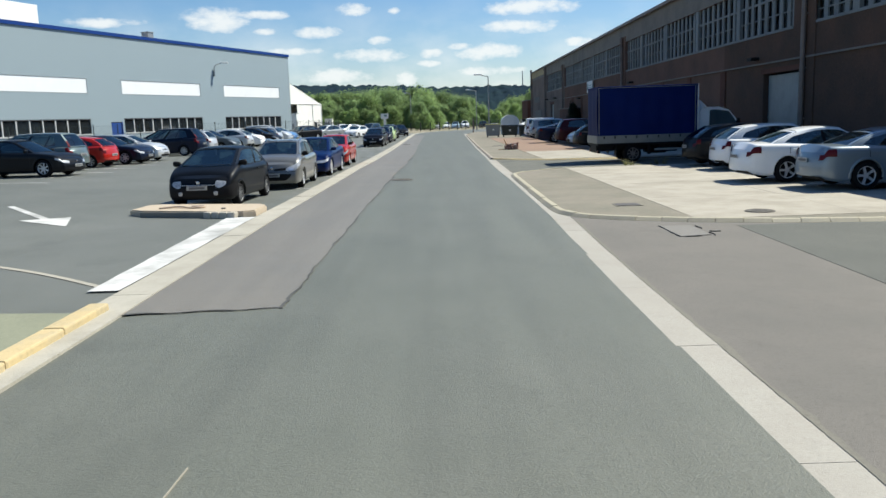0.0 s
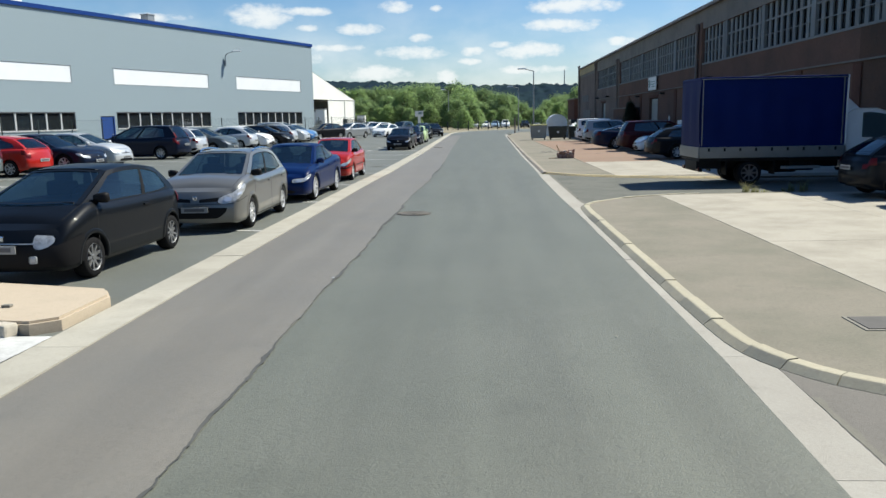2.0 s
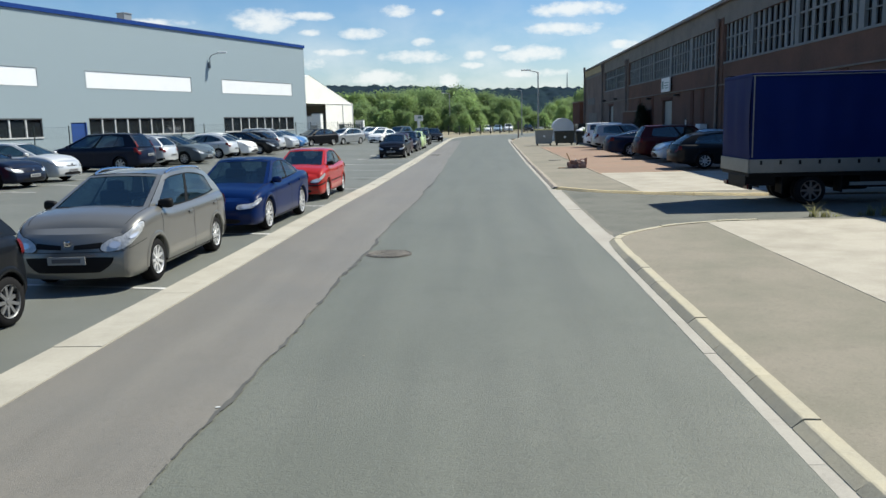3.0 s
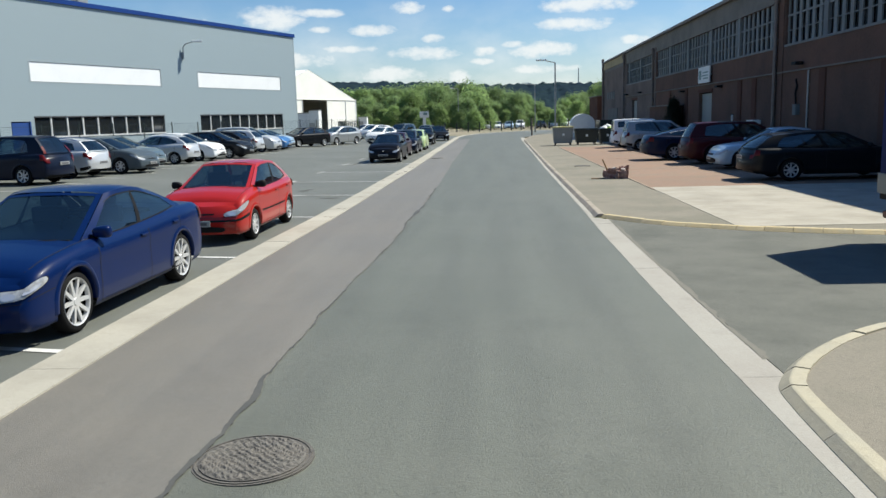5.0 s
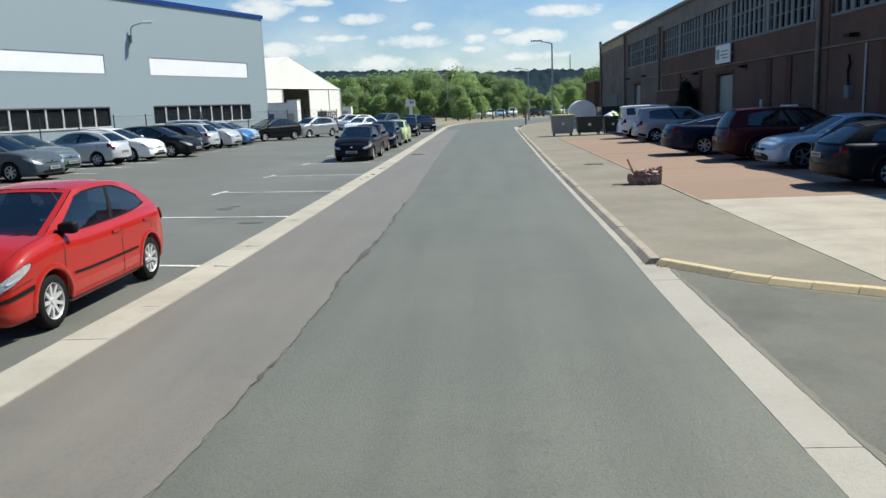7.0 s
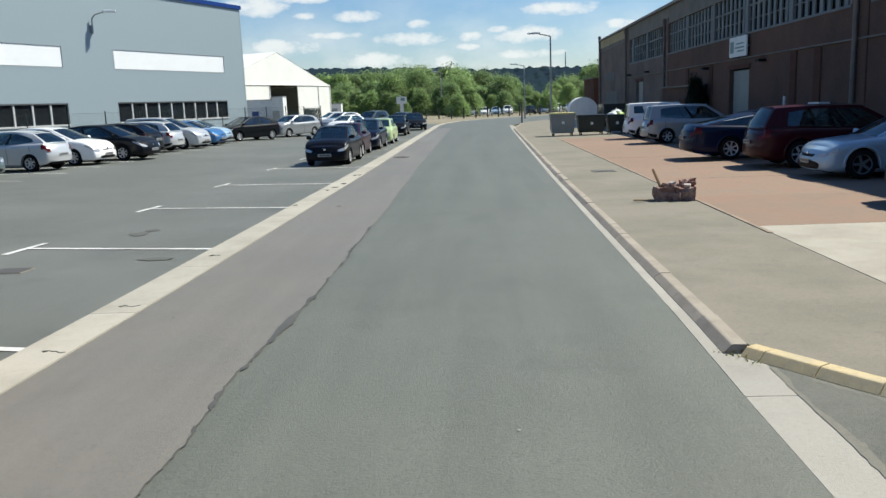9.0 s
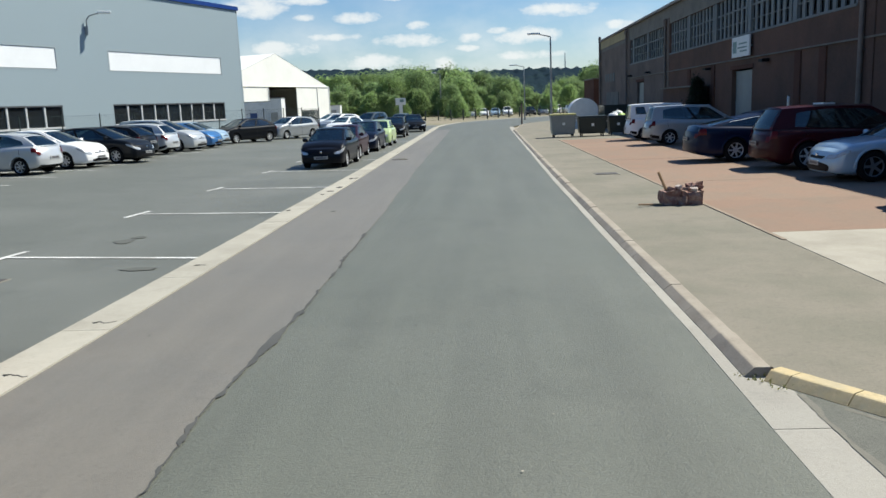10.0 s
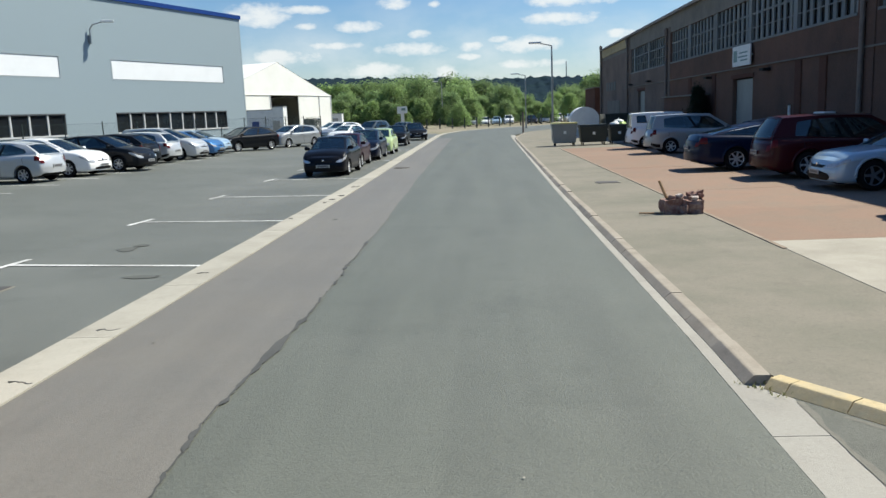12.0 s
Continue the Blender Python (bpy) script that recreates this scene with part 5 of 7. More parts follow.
# ---- cars ----
# local axes: x forward from the rear, y to the left, z up; u is measured back from the nose
KINDS = {
    #            L     W     H    nose  hood  belt  deck  xw   xr    xe   xt   fw   rw   R   bB   bC
    "mini":    (3.45, 1.70, 1.42, .73, .98, .95, .95, .72, 1.55, 3.05, 3.38, .62, 2.97, .27, .58, .90),
    "hatch":   (3.85, 1.67, 1.43, .72, .96, .93, .97, .98, 1.80, 3.20, 3.72, .74, 3.18, .29, .50, .88),
    "hatch_l": (4.25, 1.76, 1.48, .72, .96, .96, 1.00, 1.02, 1.90, 3.55, 4.12, .86, 3.48, .31, .48, .87),
    "estate":  (4.25, 1.72, 1.50, .80, 1.03, .97, 1.00, 1.00, 1.85, 3.75, 4.14, .82, 3.42, .30, .42, .86),
    "saloon":  (4.55, 1.82, 1.44, .68, .92, .93, 1.02, 1.28, 2.06, 3.22, 3.94, .80, 3.56, .33, .48, .90),
    "coupe":   (4.85, 1.84, 1.40, .70, .93, .95, 1.06, 1.40, 2.25, 3.50, 4.46, .85, 3.70, .34, .48, .92),
    "mpv":     (4.45, 1.80, 1.66, .80, 1.06, 1.02, 1.05, .95, 1.95, 3.95, 4.34, .86, 3.58, .32, .42, .84),
    "suv":     (4.60, 1.84, 1.64, .86, 1.04, 1.00, 1.06, 1.10, 1.95, 4.20, 4.50, .88, 3.60, .36, .42, .84),
    "wagon":   (4.70, 1.80, 1.42, .70, .93, .92, .95, 1.25, 2.05, 4.05, 4.58, .86, 3.62, .315, .42, .84),
    "tall":    (4.20, 1.74, 1.64, .80, 1.04, 1.00, 1.04, .95, 1.70, 3.96, 4.12, .82, 3.40, .31, .44, .86),
    "van":     (4.15, 1.72, 1.72, .80, 1.05, 1.02, 1.04, .90, 1.72, 4.07, 4.13, .80, 3.48, .30, .36, .52),
}
FRAC = [0.0, 0.04, 0.15, 0.30, 0.46, 0.62, 0.76, 0.88, 0.955, 1.0]
YF = [0.90, 0.958, 0.978, 0.992, 0.990, 0.990, 1.0, 0.982, 0.946, 0.89]
# side glass: how far its upper edge drops and its lower edge climbs towards the rear
GLASS = {"mini": (.16, .10), "hatch": (.40, .16), "hatch_l": (.34, .14), "estate": (.16, .12), "saloon": (.34, .10), "coupe": (.36, .10)}
# headlamp: inner end, outer end, mid row, half height, climb, squareness
LAMPS = {"mini": (-.98, -.16, .755, .185, .03, 2.2), "estate": (-.95, .82, .80, .145, .105, 2.0), "hatch": (-.75, .72, .76, .100, .090, 2.1), "saloon": (-.92, .55, .79, .105, .045, 2.8),
         "coupe": (-1.0, .62, .76, .085, .040, 2.6), "van": (-.6, .35, .74, .13, .04, 2.6)}


def curve_fn(xs, ys):
    """A smooth line through points that never overshoots them."""
    xs, ys = np.array(xs, float), np.array(ys, float)
    h = np.diff(xs)
    d = np.diff(ys) / h
    m = np.zeros(len(xs))
    m[0], m[-1] = d[0], d[-1]
    for i in range(1, len(xs) - 1):
        if d[i - 1] * d[i] > 0:
            w1, w2 = 2 * h[i] + h[i - 1], h[i] + 2 * h[i - 1]
            m[i] = (w1 + w2) / (w1 / d[i - 1] + w2 / d[i])
    xs_, ys_, h_, m_ = xs.tolist(), ys.tolist(), h.tolist(), m.tolist()

    def at(x):
        if x <= xs_[0]:
            return ys_[0]
        if x >= xs_[-1]:
            return ys_[-1]
        i = max(k for k in range(len(h_)) if xs_[k] <= x)
        t = (x - xs_[i]) / h_[i]
        return ((1 + 2 * t) * (1 - t) ** 2 * ys_[i] + t * (1 - t) ** 2 * h_[i] * m_[i] + t * t * (3 - 2 * t) * ys_[i + 1] + t * t * (t - 1) * h_[i] * m_[i + 1])
    return at


SECTION = curve_fn(FRAC, YF)


class Shape:
    def __init__(self, kind):
        (self.L, self.W, self.H, self.nose, self.hood, self.belt, self.deck, self.xw, self.xr, self.xe, self.xt,
         self.fw, self.rw, self.R, self.bB, self.bC) = KINDS[kind]
        L = self.L
        self.zu = [0, .05, .16, self.xw * .55, self.xw, self.xw + .5, self.xt, L - .10, L - .03, L]
        self.zz = [self.nose - .02, self.nose + .03, self.nose + .085, (self.nose + self.hood) / 2 + (.035 if kind == "mini" else .07), self.hood, self.belt, self.deck, self.deck - .0, self.deck - .05, self.deck - .14]
        if self.xt > L - .3:
            self.zu[7] = (self.xt + L) / 2
        self.wu = [0, .03, .08, .16, .30, .60, 1.0, L - .9, L - .40, L - .14, L - .05, L]
        self.wv = [.82, .865, .90, .935, .965, .988, 1.0, 1.0, .975, .925, .88, .80]
        self.bu = [0, .1, .5, L - .5, L - .1, L]
        self.bz = [.20, .18, .18, .19, .25, .32]
        self.rise = 0.045
        self.boxy = kind in ("van", "tall", "suv", "mpv")
        self.drop, self.climb = GLASS.get(kind, (.14, .10))
        self.top_line, self.plan, self.sill = curve_fn(self.zu, self.zz), curve_fn(self.wu, self.wv), curve_fn(self.bu, self.bz)

    def zs(self, u):
        return self.top_line(u)

    def half(self, u):
        return self.plan(u) * self.W / 2

    def zb(self, u):
        return self.sill(u)

    def body(self, u, r, out=0.0):
        """The left-hand lower body at u, row r (0 sill ... 1 shoulder ... 2 centre line)."""
        w, zb, zs = self.half(u), self.zb(u), self.zs(u)
        if r <= 1:
            y = SECTION(r) * w
            z = zb + (zs - zb) * r
        else:
            f = r - 1
            y = w * 0.89 * (1 - f)
            z = zs + self.rise * math.sin(f * math.pi / 2) * (1 if u > .15 else u / .15)
        lean = .03 * max(0.0, 1 - r / .16) * max(0.0, 1 - u / .3) if r <= 1 else 0.0
        lean += .12 * max(0.0, (r - .42) / .58) ** 1.6 * max(0.0, 1 - u / .45) if r <= 1 else .13 * max(0.0, 1 - u / .45)
        back = .09 * max(0.0, (r - .35) / .65) ** 1.5 * max(0.0, 1 - (self.L - u) / .30) if r <= 1 else .09 * max(0.0, 1 - (self.L - u) / .30)
        return Vector((self.L - u - lean + back, y + out, z))

    def nose_at(self, w, r, out=0.0, tail=False):
        """The front (or rear) face: w -1 right ... 1 left, r as on the sides."""
        p = self.body(self.L if tail else 0, r)
        bow = (.14 if tail else .12) * (1 - abs(w) ** 2.4)
        return Vector((p.x - bow - out if tail else p.x + bow + out, p.y * w, p.z))

    def corner(self, a, r, reach, wrap, out=0.0, tail=False):
        """Round the corner: a < 0 on the end face, a > 0 along the side."""
        if a < 0:
            return self.nose_at(1 + wrap * a, r, out, tail)
        return self.body(self.L - reach * a if tail else reach * a, r, out)

    def arch(self, c, ang, rad, out=0.0):
        """A place on the side at a radius and angle about a wheel centre."""
        u, z = c - rad * math.cos(ang), self.R + .01 + rad * math.sin(ang)
        zb, zs = self.zb(u), self.zs(u)
        p = self.body(u, min(1, max(0, (z - zb) / (zs - zb))))
        return Vector((self.L - u, p.y + out, z))

    def cabin(self, v, t, out=0.0):
        """The left side of the glasshouse: v 0 front ... 1 rear, t 0 belt ... 1 roof."""
        u0 = self.xw - .12 + (self.xr - self.xw + .12) * t ** 1.0
        u1 = self.xt + (self.xe - self.xt) * (t ** 1.25)
        u = u0 + (u1 - u0) * v
        wb, wt = self.W / 2 * .885, self.W / 2 * .70
        y = wb + (wt - wb) * (0.86 * t + 0.14 * t * t)
        end = lin(v, [0, .10, .3, .75, 1], [.93, .975, 1, 1, .92])
        ub = self.xw + (self.xt - self.xw) * v
        z0 = self.zs(ub) - .015
        z = z0 + (self.roof(v) - z0) * t
        return Vector((self.L - u, y * end + out, z + out * .3))

    def glass_top(self, v):
        k = min(1.0, max(0.0, (v - self.bB) / (self.bC + .012 - self.bB)))
        f = max(0.0, 1 - (v - .05) / .10)
        return .92 - self.drop * k ** 2.6 - .10 * f * f

    def glass_base(self, v):
        k = min(1.0, max(0.0, (v - self.bB) / (self.bC + .012 - self.bB)))
        return .03 + self.climb * k ** 2

    def glass(self, v, f, out=0.0):
        a, b = self.glass_base(v), self.glass_top(v)
        return self.cabin(v, a + (b - a) * f, out)

    def roof(self, v):
        return self.H - .085 + .085 * math.sin(math.pi * (v * (.58 if self.boxy else .8) + .2)) - .045

    def screen(self, w, t, front=True, out=0.0):
        """Windscreen or rear window: w -1 right ... 1 left, t 0 base ... 1 top."""
        p = self.cabin(0 if front else 1, t)
        bow = (.13 if front else .09) * (1 - w * w) * (1 - .45 * t)
        return Vector((p.x + (bow + out if front else -bow - out), p.y * w, p.z + .035 * (1 - w * w) * t + out))

    def top(self, v, w):
        p = self.cabin(v, 1)
        a, b = self.screen(w, 1, True), self.screen(w, 1, False)
        f = v
        x = p.x + ((a.x - self.cabin(0, 1).x) * max(0, 1 - f * 4) + (b.x - self.cabin(1, 1).x) * max(0, f * 4 - 3))
        return Vector((x, p.y * w, p.z + .045 * (1 - w ** 4) + .035 * (1 - w * w) * 0))


SHAPES = {k: Shape(k) for k in KINDS}
MESHES = {}


def grid_mesh(n, m, flip=False):
    f = [(i * m + j, i * m + j + 1, (i + 1) * m + j + 1, (i + 1) * m + j) for i in range(n - 1) for j in range(m - 1)]
    return [tuple(reversed(q)) for q in f] if flip else f


def patch(fn, us, vs, sides=(1,)):
    """A patch of a surface, on one or both sides of the car."""
    verts, faces = [], []
    for s in sides:
        base = len(verts)
        for a in us:
            for b in vs:
                p = fn(a, b)
                verts.append((p.x, p.y * s, p.z))
        faces += [tuple(base + i for i in q) for q in grid_mesh(len(us), len(vs), s < 0)]
    return verts, faces


def spread(a, b, n):
    return [a + (b - a) * i / n for i in range(n + 1)]


def join(*vf):
    verts, faces = [], []
    for v, f in vf:
        k = len(verts)
        verts += v
        faces += [tuple(k + i for i in q) for q in f]
    return verts, faces


def body_mesh(S):
    """Lower body shell with open wheel arches."""
    L = S.L
    us = sorted(set([0, .02, .05, .09, .14, .2, .28] + [round(x, 4) for x in spread(.36, L - .36, 62)] + [L - .28, L - .2, L - .14, L - .09, L - .05, L - .02, L]))
    rs = [0, .04, .10, .17, .25, .33, .41, .49, .57, .65, .73, .81, .88, .93, .965, 1.0, 1.12, 1.4, 1.7, 2.0]
    Ra = S.R + .055
    verts, faces = [], []
    for side in (1, -1):
        base = len(verts)
        gone = []
        for u in us:
            for r in rs:
                p = S.body(u, r)
                inside = False
                for c in (S.fw, S.rw):
                    dx, dz = u - c, p.z - (S.R + .01)
                    d = math.hypot(dx, dz)
                    if r < .93 and d < Ra + .03 and dz > -S.R:
                        if d < Ra - .035:
                            inside = True
                        else:
                            k = Ra / max(d, 1e-6)
                            p = Vector((L - (c + dx * k), p.y, S.R + .01 + dz * k))
                gone.append(inside)
                verts.append((p.x, p.y * side, p.z))
        m = len(rs)
        for i in range(len(us) - 1):
            for j in range(m - 1):
                q = (i * m + j, i * m + j + 1, (i + 1) * m + j + 1, (i + 1) * m + j)
                if any(gone[k] for k in q):
                    continue
                q = tuple(base + k for k in q)
                faces.append(q if side > 0 else tuple(reversed(q)))
    # nose and tail closed across
    for u in (0, L):
        n = 14
        base = len(verts)
        row = [r for r in rs if r <= 1.0]
        for r in row:
            p = S.body(u, r)
            for k in range(n + 1):
                verts.append(tuple(S.nose_at(-1 + 2 * k / n, r, 0, u > 0)))
        f = grid_mesh(len(row), n + 1)
        faces += [tuple(base + i for i in q) for q in f]
        # cap strip up to the crown
        base = len(verts)
        for k in range(n + 1):
            verts.append(tuple(S.nose_at(-1 + 2 * k / n, 1.0, 0, u > 0)))
        uu = .05 if u == 0 else L - .05
        for k in range(n + 1):
            w = -1 + 2 * k / n
            q = S.body(uu, 1 + (1 - abs(w)))
            verts.append((q.x, q.y * (1 if w >= 0 else -1), q.z + .002))
        faces += [(base + k, base + k + 1, base + n + 2 + k, base + n + 1 + k) for k in range(n)]
    return verts, faces


def lathe(profile, n):
    """Turn a profile of (radius, y) about the y axis."""
    verts, faces = [], []
    m = len(profile)
    for i in range(n):
        a = 2 * math.pi * i / n
        for r, y in profile:
            verts.append((r * math.cos(a), y, r * math.sin(a)))
    for i in range(n):
        for j in range(m - 1):
            k = (i + 1) % n
            faces.append((i * m + j, i * m + j + 1, k * m + j + 1, k * m + j))
    return verts, faces


def wheel_meshes(R, spokes, dark, ratio=.70):
    key = ("wheel", R, spokes, dark, ratio)
    if key in MESHES:
        return MESHES[key]
    ri = R * ratio
    tyre = lathe([(ri, -.09), (R * .93, -.095), (R, -.065), (R, .065), (R * .93, .095), (ri, .088)], 28)
    disc = lathe([(0.001, .02), (ri * .96, .02), (ri * .96, -.08)], 20)
    rim = bmesh.new()
    v, f = lathe([(ri * 1.0, .088), (ri * .99, .096), (ri * .93, .086), (ri * .90, .05)], 28)
    v2, f2 = lathe([(.001, .082), (R * .12, .082), (R * .17, .06), (R * .17, .03)], 16)
    verts, faces = join((v, f), (v2, f2))
    for i in range(spokes):
        a = 2 * math.pi * i / spokes
        w0, w1 = R * .09 * (5 / spokes) ** .4, R * .065 * (5 / spokes) ** .5
        ca, sa = math.cos(a), math.sin(a)
        k = len(verts)
        for rr, w, y in ((R * .12, w0, .074), (ri * .95, w1 * 1.3, .086)):
            for s in (-1, 1):
                for dy in (0, -.03):
                    x, z = rr, s * w
                    verts.append((x * ca - z * sa, y + dy, x * sa + z * ca))
        faces += [(k, k + 2, k + 6, k + 4), (k, k + 4, k + 5, k + 1), (k + 2, k + 3, k + 7, k + 6)]
    MESHES[key] = (mesh_data("tyre", *tyre, RUBBER, True), mesh_data("rim", verts, faces, RIM_DARK if dark else RIM, False), mesh_data("wheel", *disc, BLACK_PLASTIC, True))
    return MESHES[key]


def boxes(*specs):
    bm = bmesh.new()
    for s in specs:
        box_bm(*s[:6], bevel=s[6] if len(s) > 6 else 0, bm=bm)
    return bm


def car(kind, colour, where, heading, label, doors=4, spokes=7, dark_rim=False, black_bumper=False, rub=False, rails=False, near=False, grille="bar", category="car", rim_ratio=.67, dark_mirror=False, chrome=False, size=1.0):
    """A parked car. where: the middle of its wheelbase on the ground; heading: degrees, 0 faces +x, 90 faces +y."""
    S = SHAPES[kind]
    L = S.L
    root = tagged(new("parked_car"), label, category)

    def add(name, key, maker, material, parent=None, lab="", smooth=True, shared=True):
        k = (kind, name, key)
        if shared and k in MESHES:
            me = MESHES[k]
        else:
            v, f = maker()
            me = mesh_data(name, v, f, None, smooth)
            MESHES[k] = me
        if not me.materials:
            me.materials.append(material)
        ob = obj(name, me, parent or root, lab)
        if me.materials[0] != material:
            ob.material_slots[0].link = 'OBJECT'
            ob.material_slots[0].material = material
        return ob

    body = add("body", 0, lambda: body_mesh(S), colour)
    Ra = S.R + .055
    for c in (S.fw, S.rw):
        for s in (1, -1):
            def lip():
                pr = [(Ra + .045, .002), (Ra + .02, .014), (Ra - .012, .016), (Ra - .02, .0), (Ra - .02, -.16)]
                v, f = [], []
                angs = [radians(a) for a in range(-8, 189, 7)]
                for a in angs:
                    for rad, o in pr:
                        p = S.arch(c, a, rad, o)
                        v.append((p.x, p.y * s, p.z))
                return v, grid_mesh(len(angs), len(pr), s > 0)
            add("wheel_arch", (c, s), lip, colour)
    # glasshouse frame: roof, pillars and rails
    def frame_mesh():
        o = .006
        cab = lambda v, t: S.cabin(v, t, o)
        pieces = [patch(lambda v, w: S.top(v, w) + Vector((0, 0, .004)), spread(0, 1, 14), spread(-1, 1, 12))]
        pieces.append(patch(lambda v, f: cab(v, S.glass_top(v) - .015 + (1.035 - S.glass_top(v)) * f), spread(0, 1, 24), spread(0, 1, 4), (1, -1)))
        pieces.append(patch(lambda v, f: cab(v, (S.glass_base(v) + .012) * f), spread(0, 1, 16), [0, .5, 1], (1, -1)))
        pieces.append(patch(cab, [0, .035, .07], spread(0, 1, 6), (1, -1)))
        pieces.append(patch(cab, spread(S.bC, 1, 3), spread(0, 1, 6), (1, -1)))
        for w0, w1 in ((.90, 1.0), (-1.0, -.90)):
            pieces.append(patch(lambda t, w: S.screen(w, t, True, o), spread(0, 1, 6), spread(w0, w1, 2)))
            pieces.append(patch(lambda t, w: S.screen(w, t, False, o), spread(0, 1, 6), spread(w0 if w0 < 0 else .86, w1 if w0 > 0 else -.86, 2)))
        pieces.append(patch(lambda t, w: S.screen(w, t, True, o), [.94, 1.0], spread(-1, 1, 8)))
        pieces.append(patch(lambda t, w: S.screen(w, t, False, o), [.92, 1.0], spread(-1, 1, 8)))
        pieces.append(patch(lambda t, w: S.screen(w, t, False, o), [0, .05], spread(-1, 1, 8)))
        if kind == "van":
            pieces.append(patch(cab, spread(.60, 1, 6), spread(0, 1, 6), (1, -1)))
        return join(*pieces)
    add("cabin_frame", 0, frame_mesh, colour)
    for s in (1, -1):
        add("pillar", s, lambda: patch(lambda v, t: S.cabin(v, t, .005), [S.bB - .018, S.bB + .018], spread(.03, .915, 5), (s,)), BLACK_PLASTIC)
        if near or chrome:
            add("window_trim", s, lambda: patch(lambda v, f: S.cabin(v, S.glass_top(v) - .035 + (.06 if chrome else .03) * f, .010), spread(.05, S.bC + .012, 20), [0, 1], (s,)), SATIN_TRIM if chrome else BLACK_PLASTIC)
            add("window_seal", s, lambda: patch(lambda v, f: S.cabin(v, S.glass_base(v) - .012 + .035 * f, .009), spread(.02, S.bC + .012, 20), [0, 1], (s,)), BLACK_PLASTIC)
    add("windscreen", 0, lambda: patch(lambda t, w: S.screen(w, t, True), spread(.0, .95, 8), spread(-.93, .93, 12)), CAR_GLASS)
    add("rear_window", 0, lambda: patch(lambda t, w: S.screen(w, t, False), spread(.04, .93, 6), spread(-.90, .90, 10)), CAR_GLASS)
    for s in (1, -1):
        add("side_window", s, lambda: patch(lambda v, f: S.glass(v, f), spread(.06, S.bB - .014, 8), spread(0, 1, 6), (s,)), CAR_GLASS)
        add("side_window", 2 * s, lambda: patch(lambda v, f: S.glass(v, f), spread(S.bB + .014, S.bC + .01, 8), spread(0, 1, 6), (s,)), CAR_GLASS)
    if kind == "van":      # small square window in the rear quarter
        for s in (1, -1):
            qw = add("side_window", 3 * s, lambda: patch(lambda v, t: S.cabin(v, t, .012), spread(.78, .91, 4), spread(.36, .80, 3), (s,)), CAR_GLASS)
            add("window_seal", 3 * s, lambda: patch(lambda v, t: S.cabin(v, t, .010), spread(.765, .925, 4), spread(.31, .85, 3), (s,)), BLACK_PLASTIC, qw)
    # black sill of the screen, wipers
    def cowl():
        bm = boxes((L - S.xw + .04, 0, S.hood + .005, .16, S.W * .70, .03, .01))
        v = [tuple(x.co) for x in bm.verts]
        f = [tuple(x.index for x in q.verts) for q in (bm.verts.index_update(), bm.faces)[1]]
        bm.free()
        return v, f
    add("cowl", 0, cowl, BLACK_PLASTIC, smooth=False)
    # underside, seats
    def from_boxes(*specs):
        bm = boxes(*specs)
        bm.verts.index_update()
        v = [tuple(x.co) for x in bm.verts]
        f = [tuple(x.index for x in q.verts) for q in bm.faces]
        bm.free()
        return v, f
    add("underbody", 0, lambda: from_boxes((L / 2, 0, .36, L - .35, S.W - .50, .30), (L / 2, 0, .42, S.rw - S.fw - 2 * S.R - .2, S.W - .12, .4)), BLACK_PLASTIC, smooth=False)
    # Near-black block stands in for the unlit inside of the cabin
    add("interior", 0, lambda: from_boxes((L - (S.xt + S.xw) / 2 + .03, 0, (S.belt + .27) / 2, S.xt - S.xw - .15, S.W * .84, S.belt - .33)), SEAT, smooth=False)
    if near:
        sx = L - S.xw - .95
        for y_ in (-.36, .36):
            seat = add("seat", y_, lambda: from_boxes((sx, y_, .55, .5, .48, .22, .05)), SEAT, smooth=False)
            add("backrest", y_, lambda: from_boxes((sx - .28, y_, .88, .14, .46, .62, .06)), SEAT, seat, smooth=False)
            add("headrest", y_, lambda: from_boxes((sx - .33, y_, 1.24, .10, .26, .18, .04)), SEAT, seat, smooth=False)
        add("rear_seat", 0, lambda: from_boxes((sx - 1.0, 0, .80, .18, S.W * .66, .55, .06)), SEAT, smooth=False)
        add("dashboard", 0, lambda: from_boxes((L - S.xw - .32, 0, .86, .35, S.W * .74, .18, .05)), SEAT, smooth=False)
        add("steering_wheel", 0, lambda: [( [(sx + .42 + .05 * math.sin(a), .36 + .19 * math.cos(a) * k, .98 + .19 * math.sin(a) * k) for a in [2 * math.pi * i / 20 for i in range(20)] for k in (1, .87)]),
                                          [(2 * i, 2 * i + 1, (2 * i + 3) % 40, (2 * i + 2) % 40) for i in range(20)]], BLACK_PLASTIC)
    # lamps
    for s in (1, -1):
        a0, a1, rm, rb, clm, pw = LAMPS.get(kind, (-.85, .72, .77, .100, .090, 2.2))

        def lens(rho, out):
            """An almond on the corner of the nose; rho below 1 gives its inner part."""
            def at(i, k):
                th = 2 * math.pi * k
                ca, sa = math.cos(th), math.sin(th)
                ea, er = (abs(ca) ** (2 / pw)) * (1 if ca > 0 else -1), min((abs(sa) ** (2 / pw)) * (1 if sa > 0 else -1), .72 if kind == "mini" else 1.0)
                a_ = (a0 + a1) / 2 + (a1 - a0) / 2 * ea * rho * i
                r_ = rm + clm * a_ + rb * er * rho * i * (1 - .25 * ea)
                return S.corner(a_, min(.97, r_), .52, .4286, 0) + Vector((out, out * .9, out * .2))
            return at
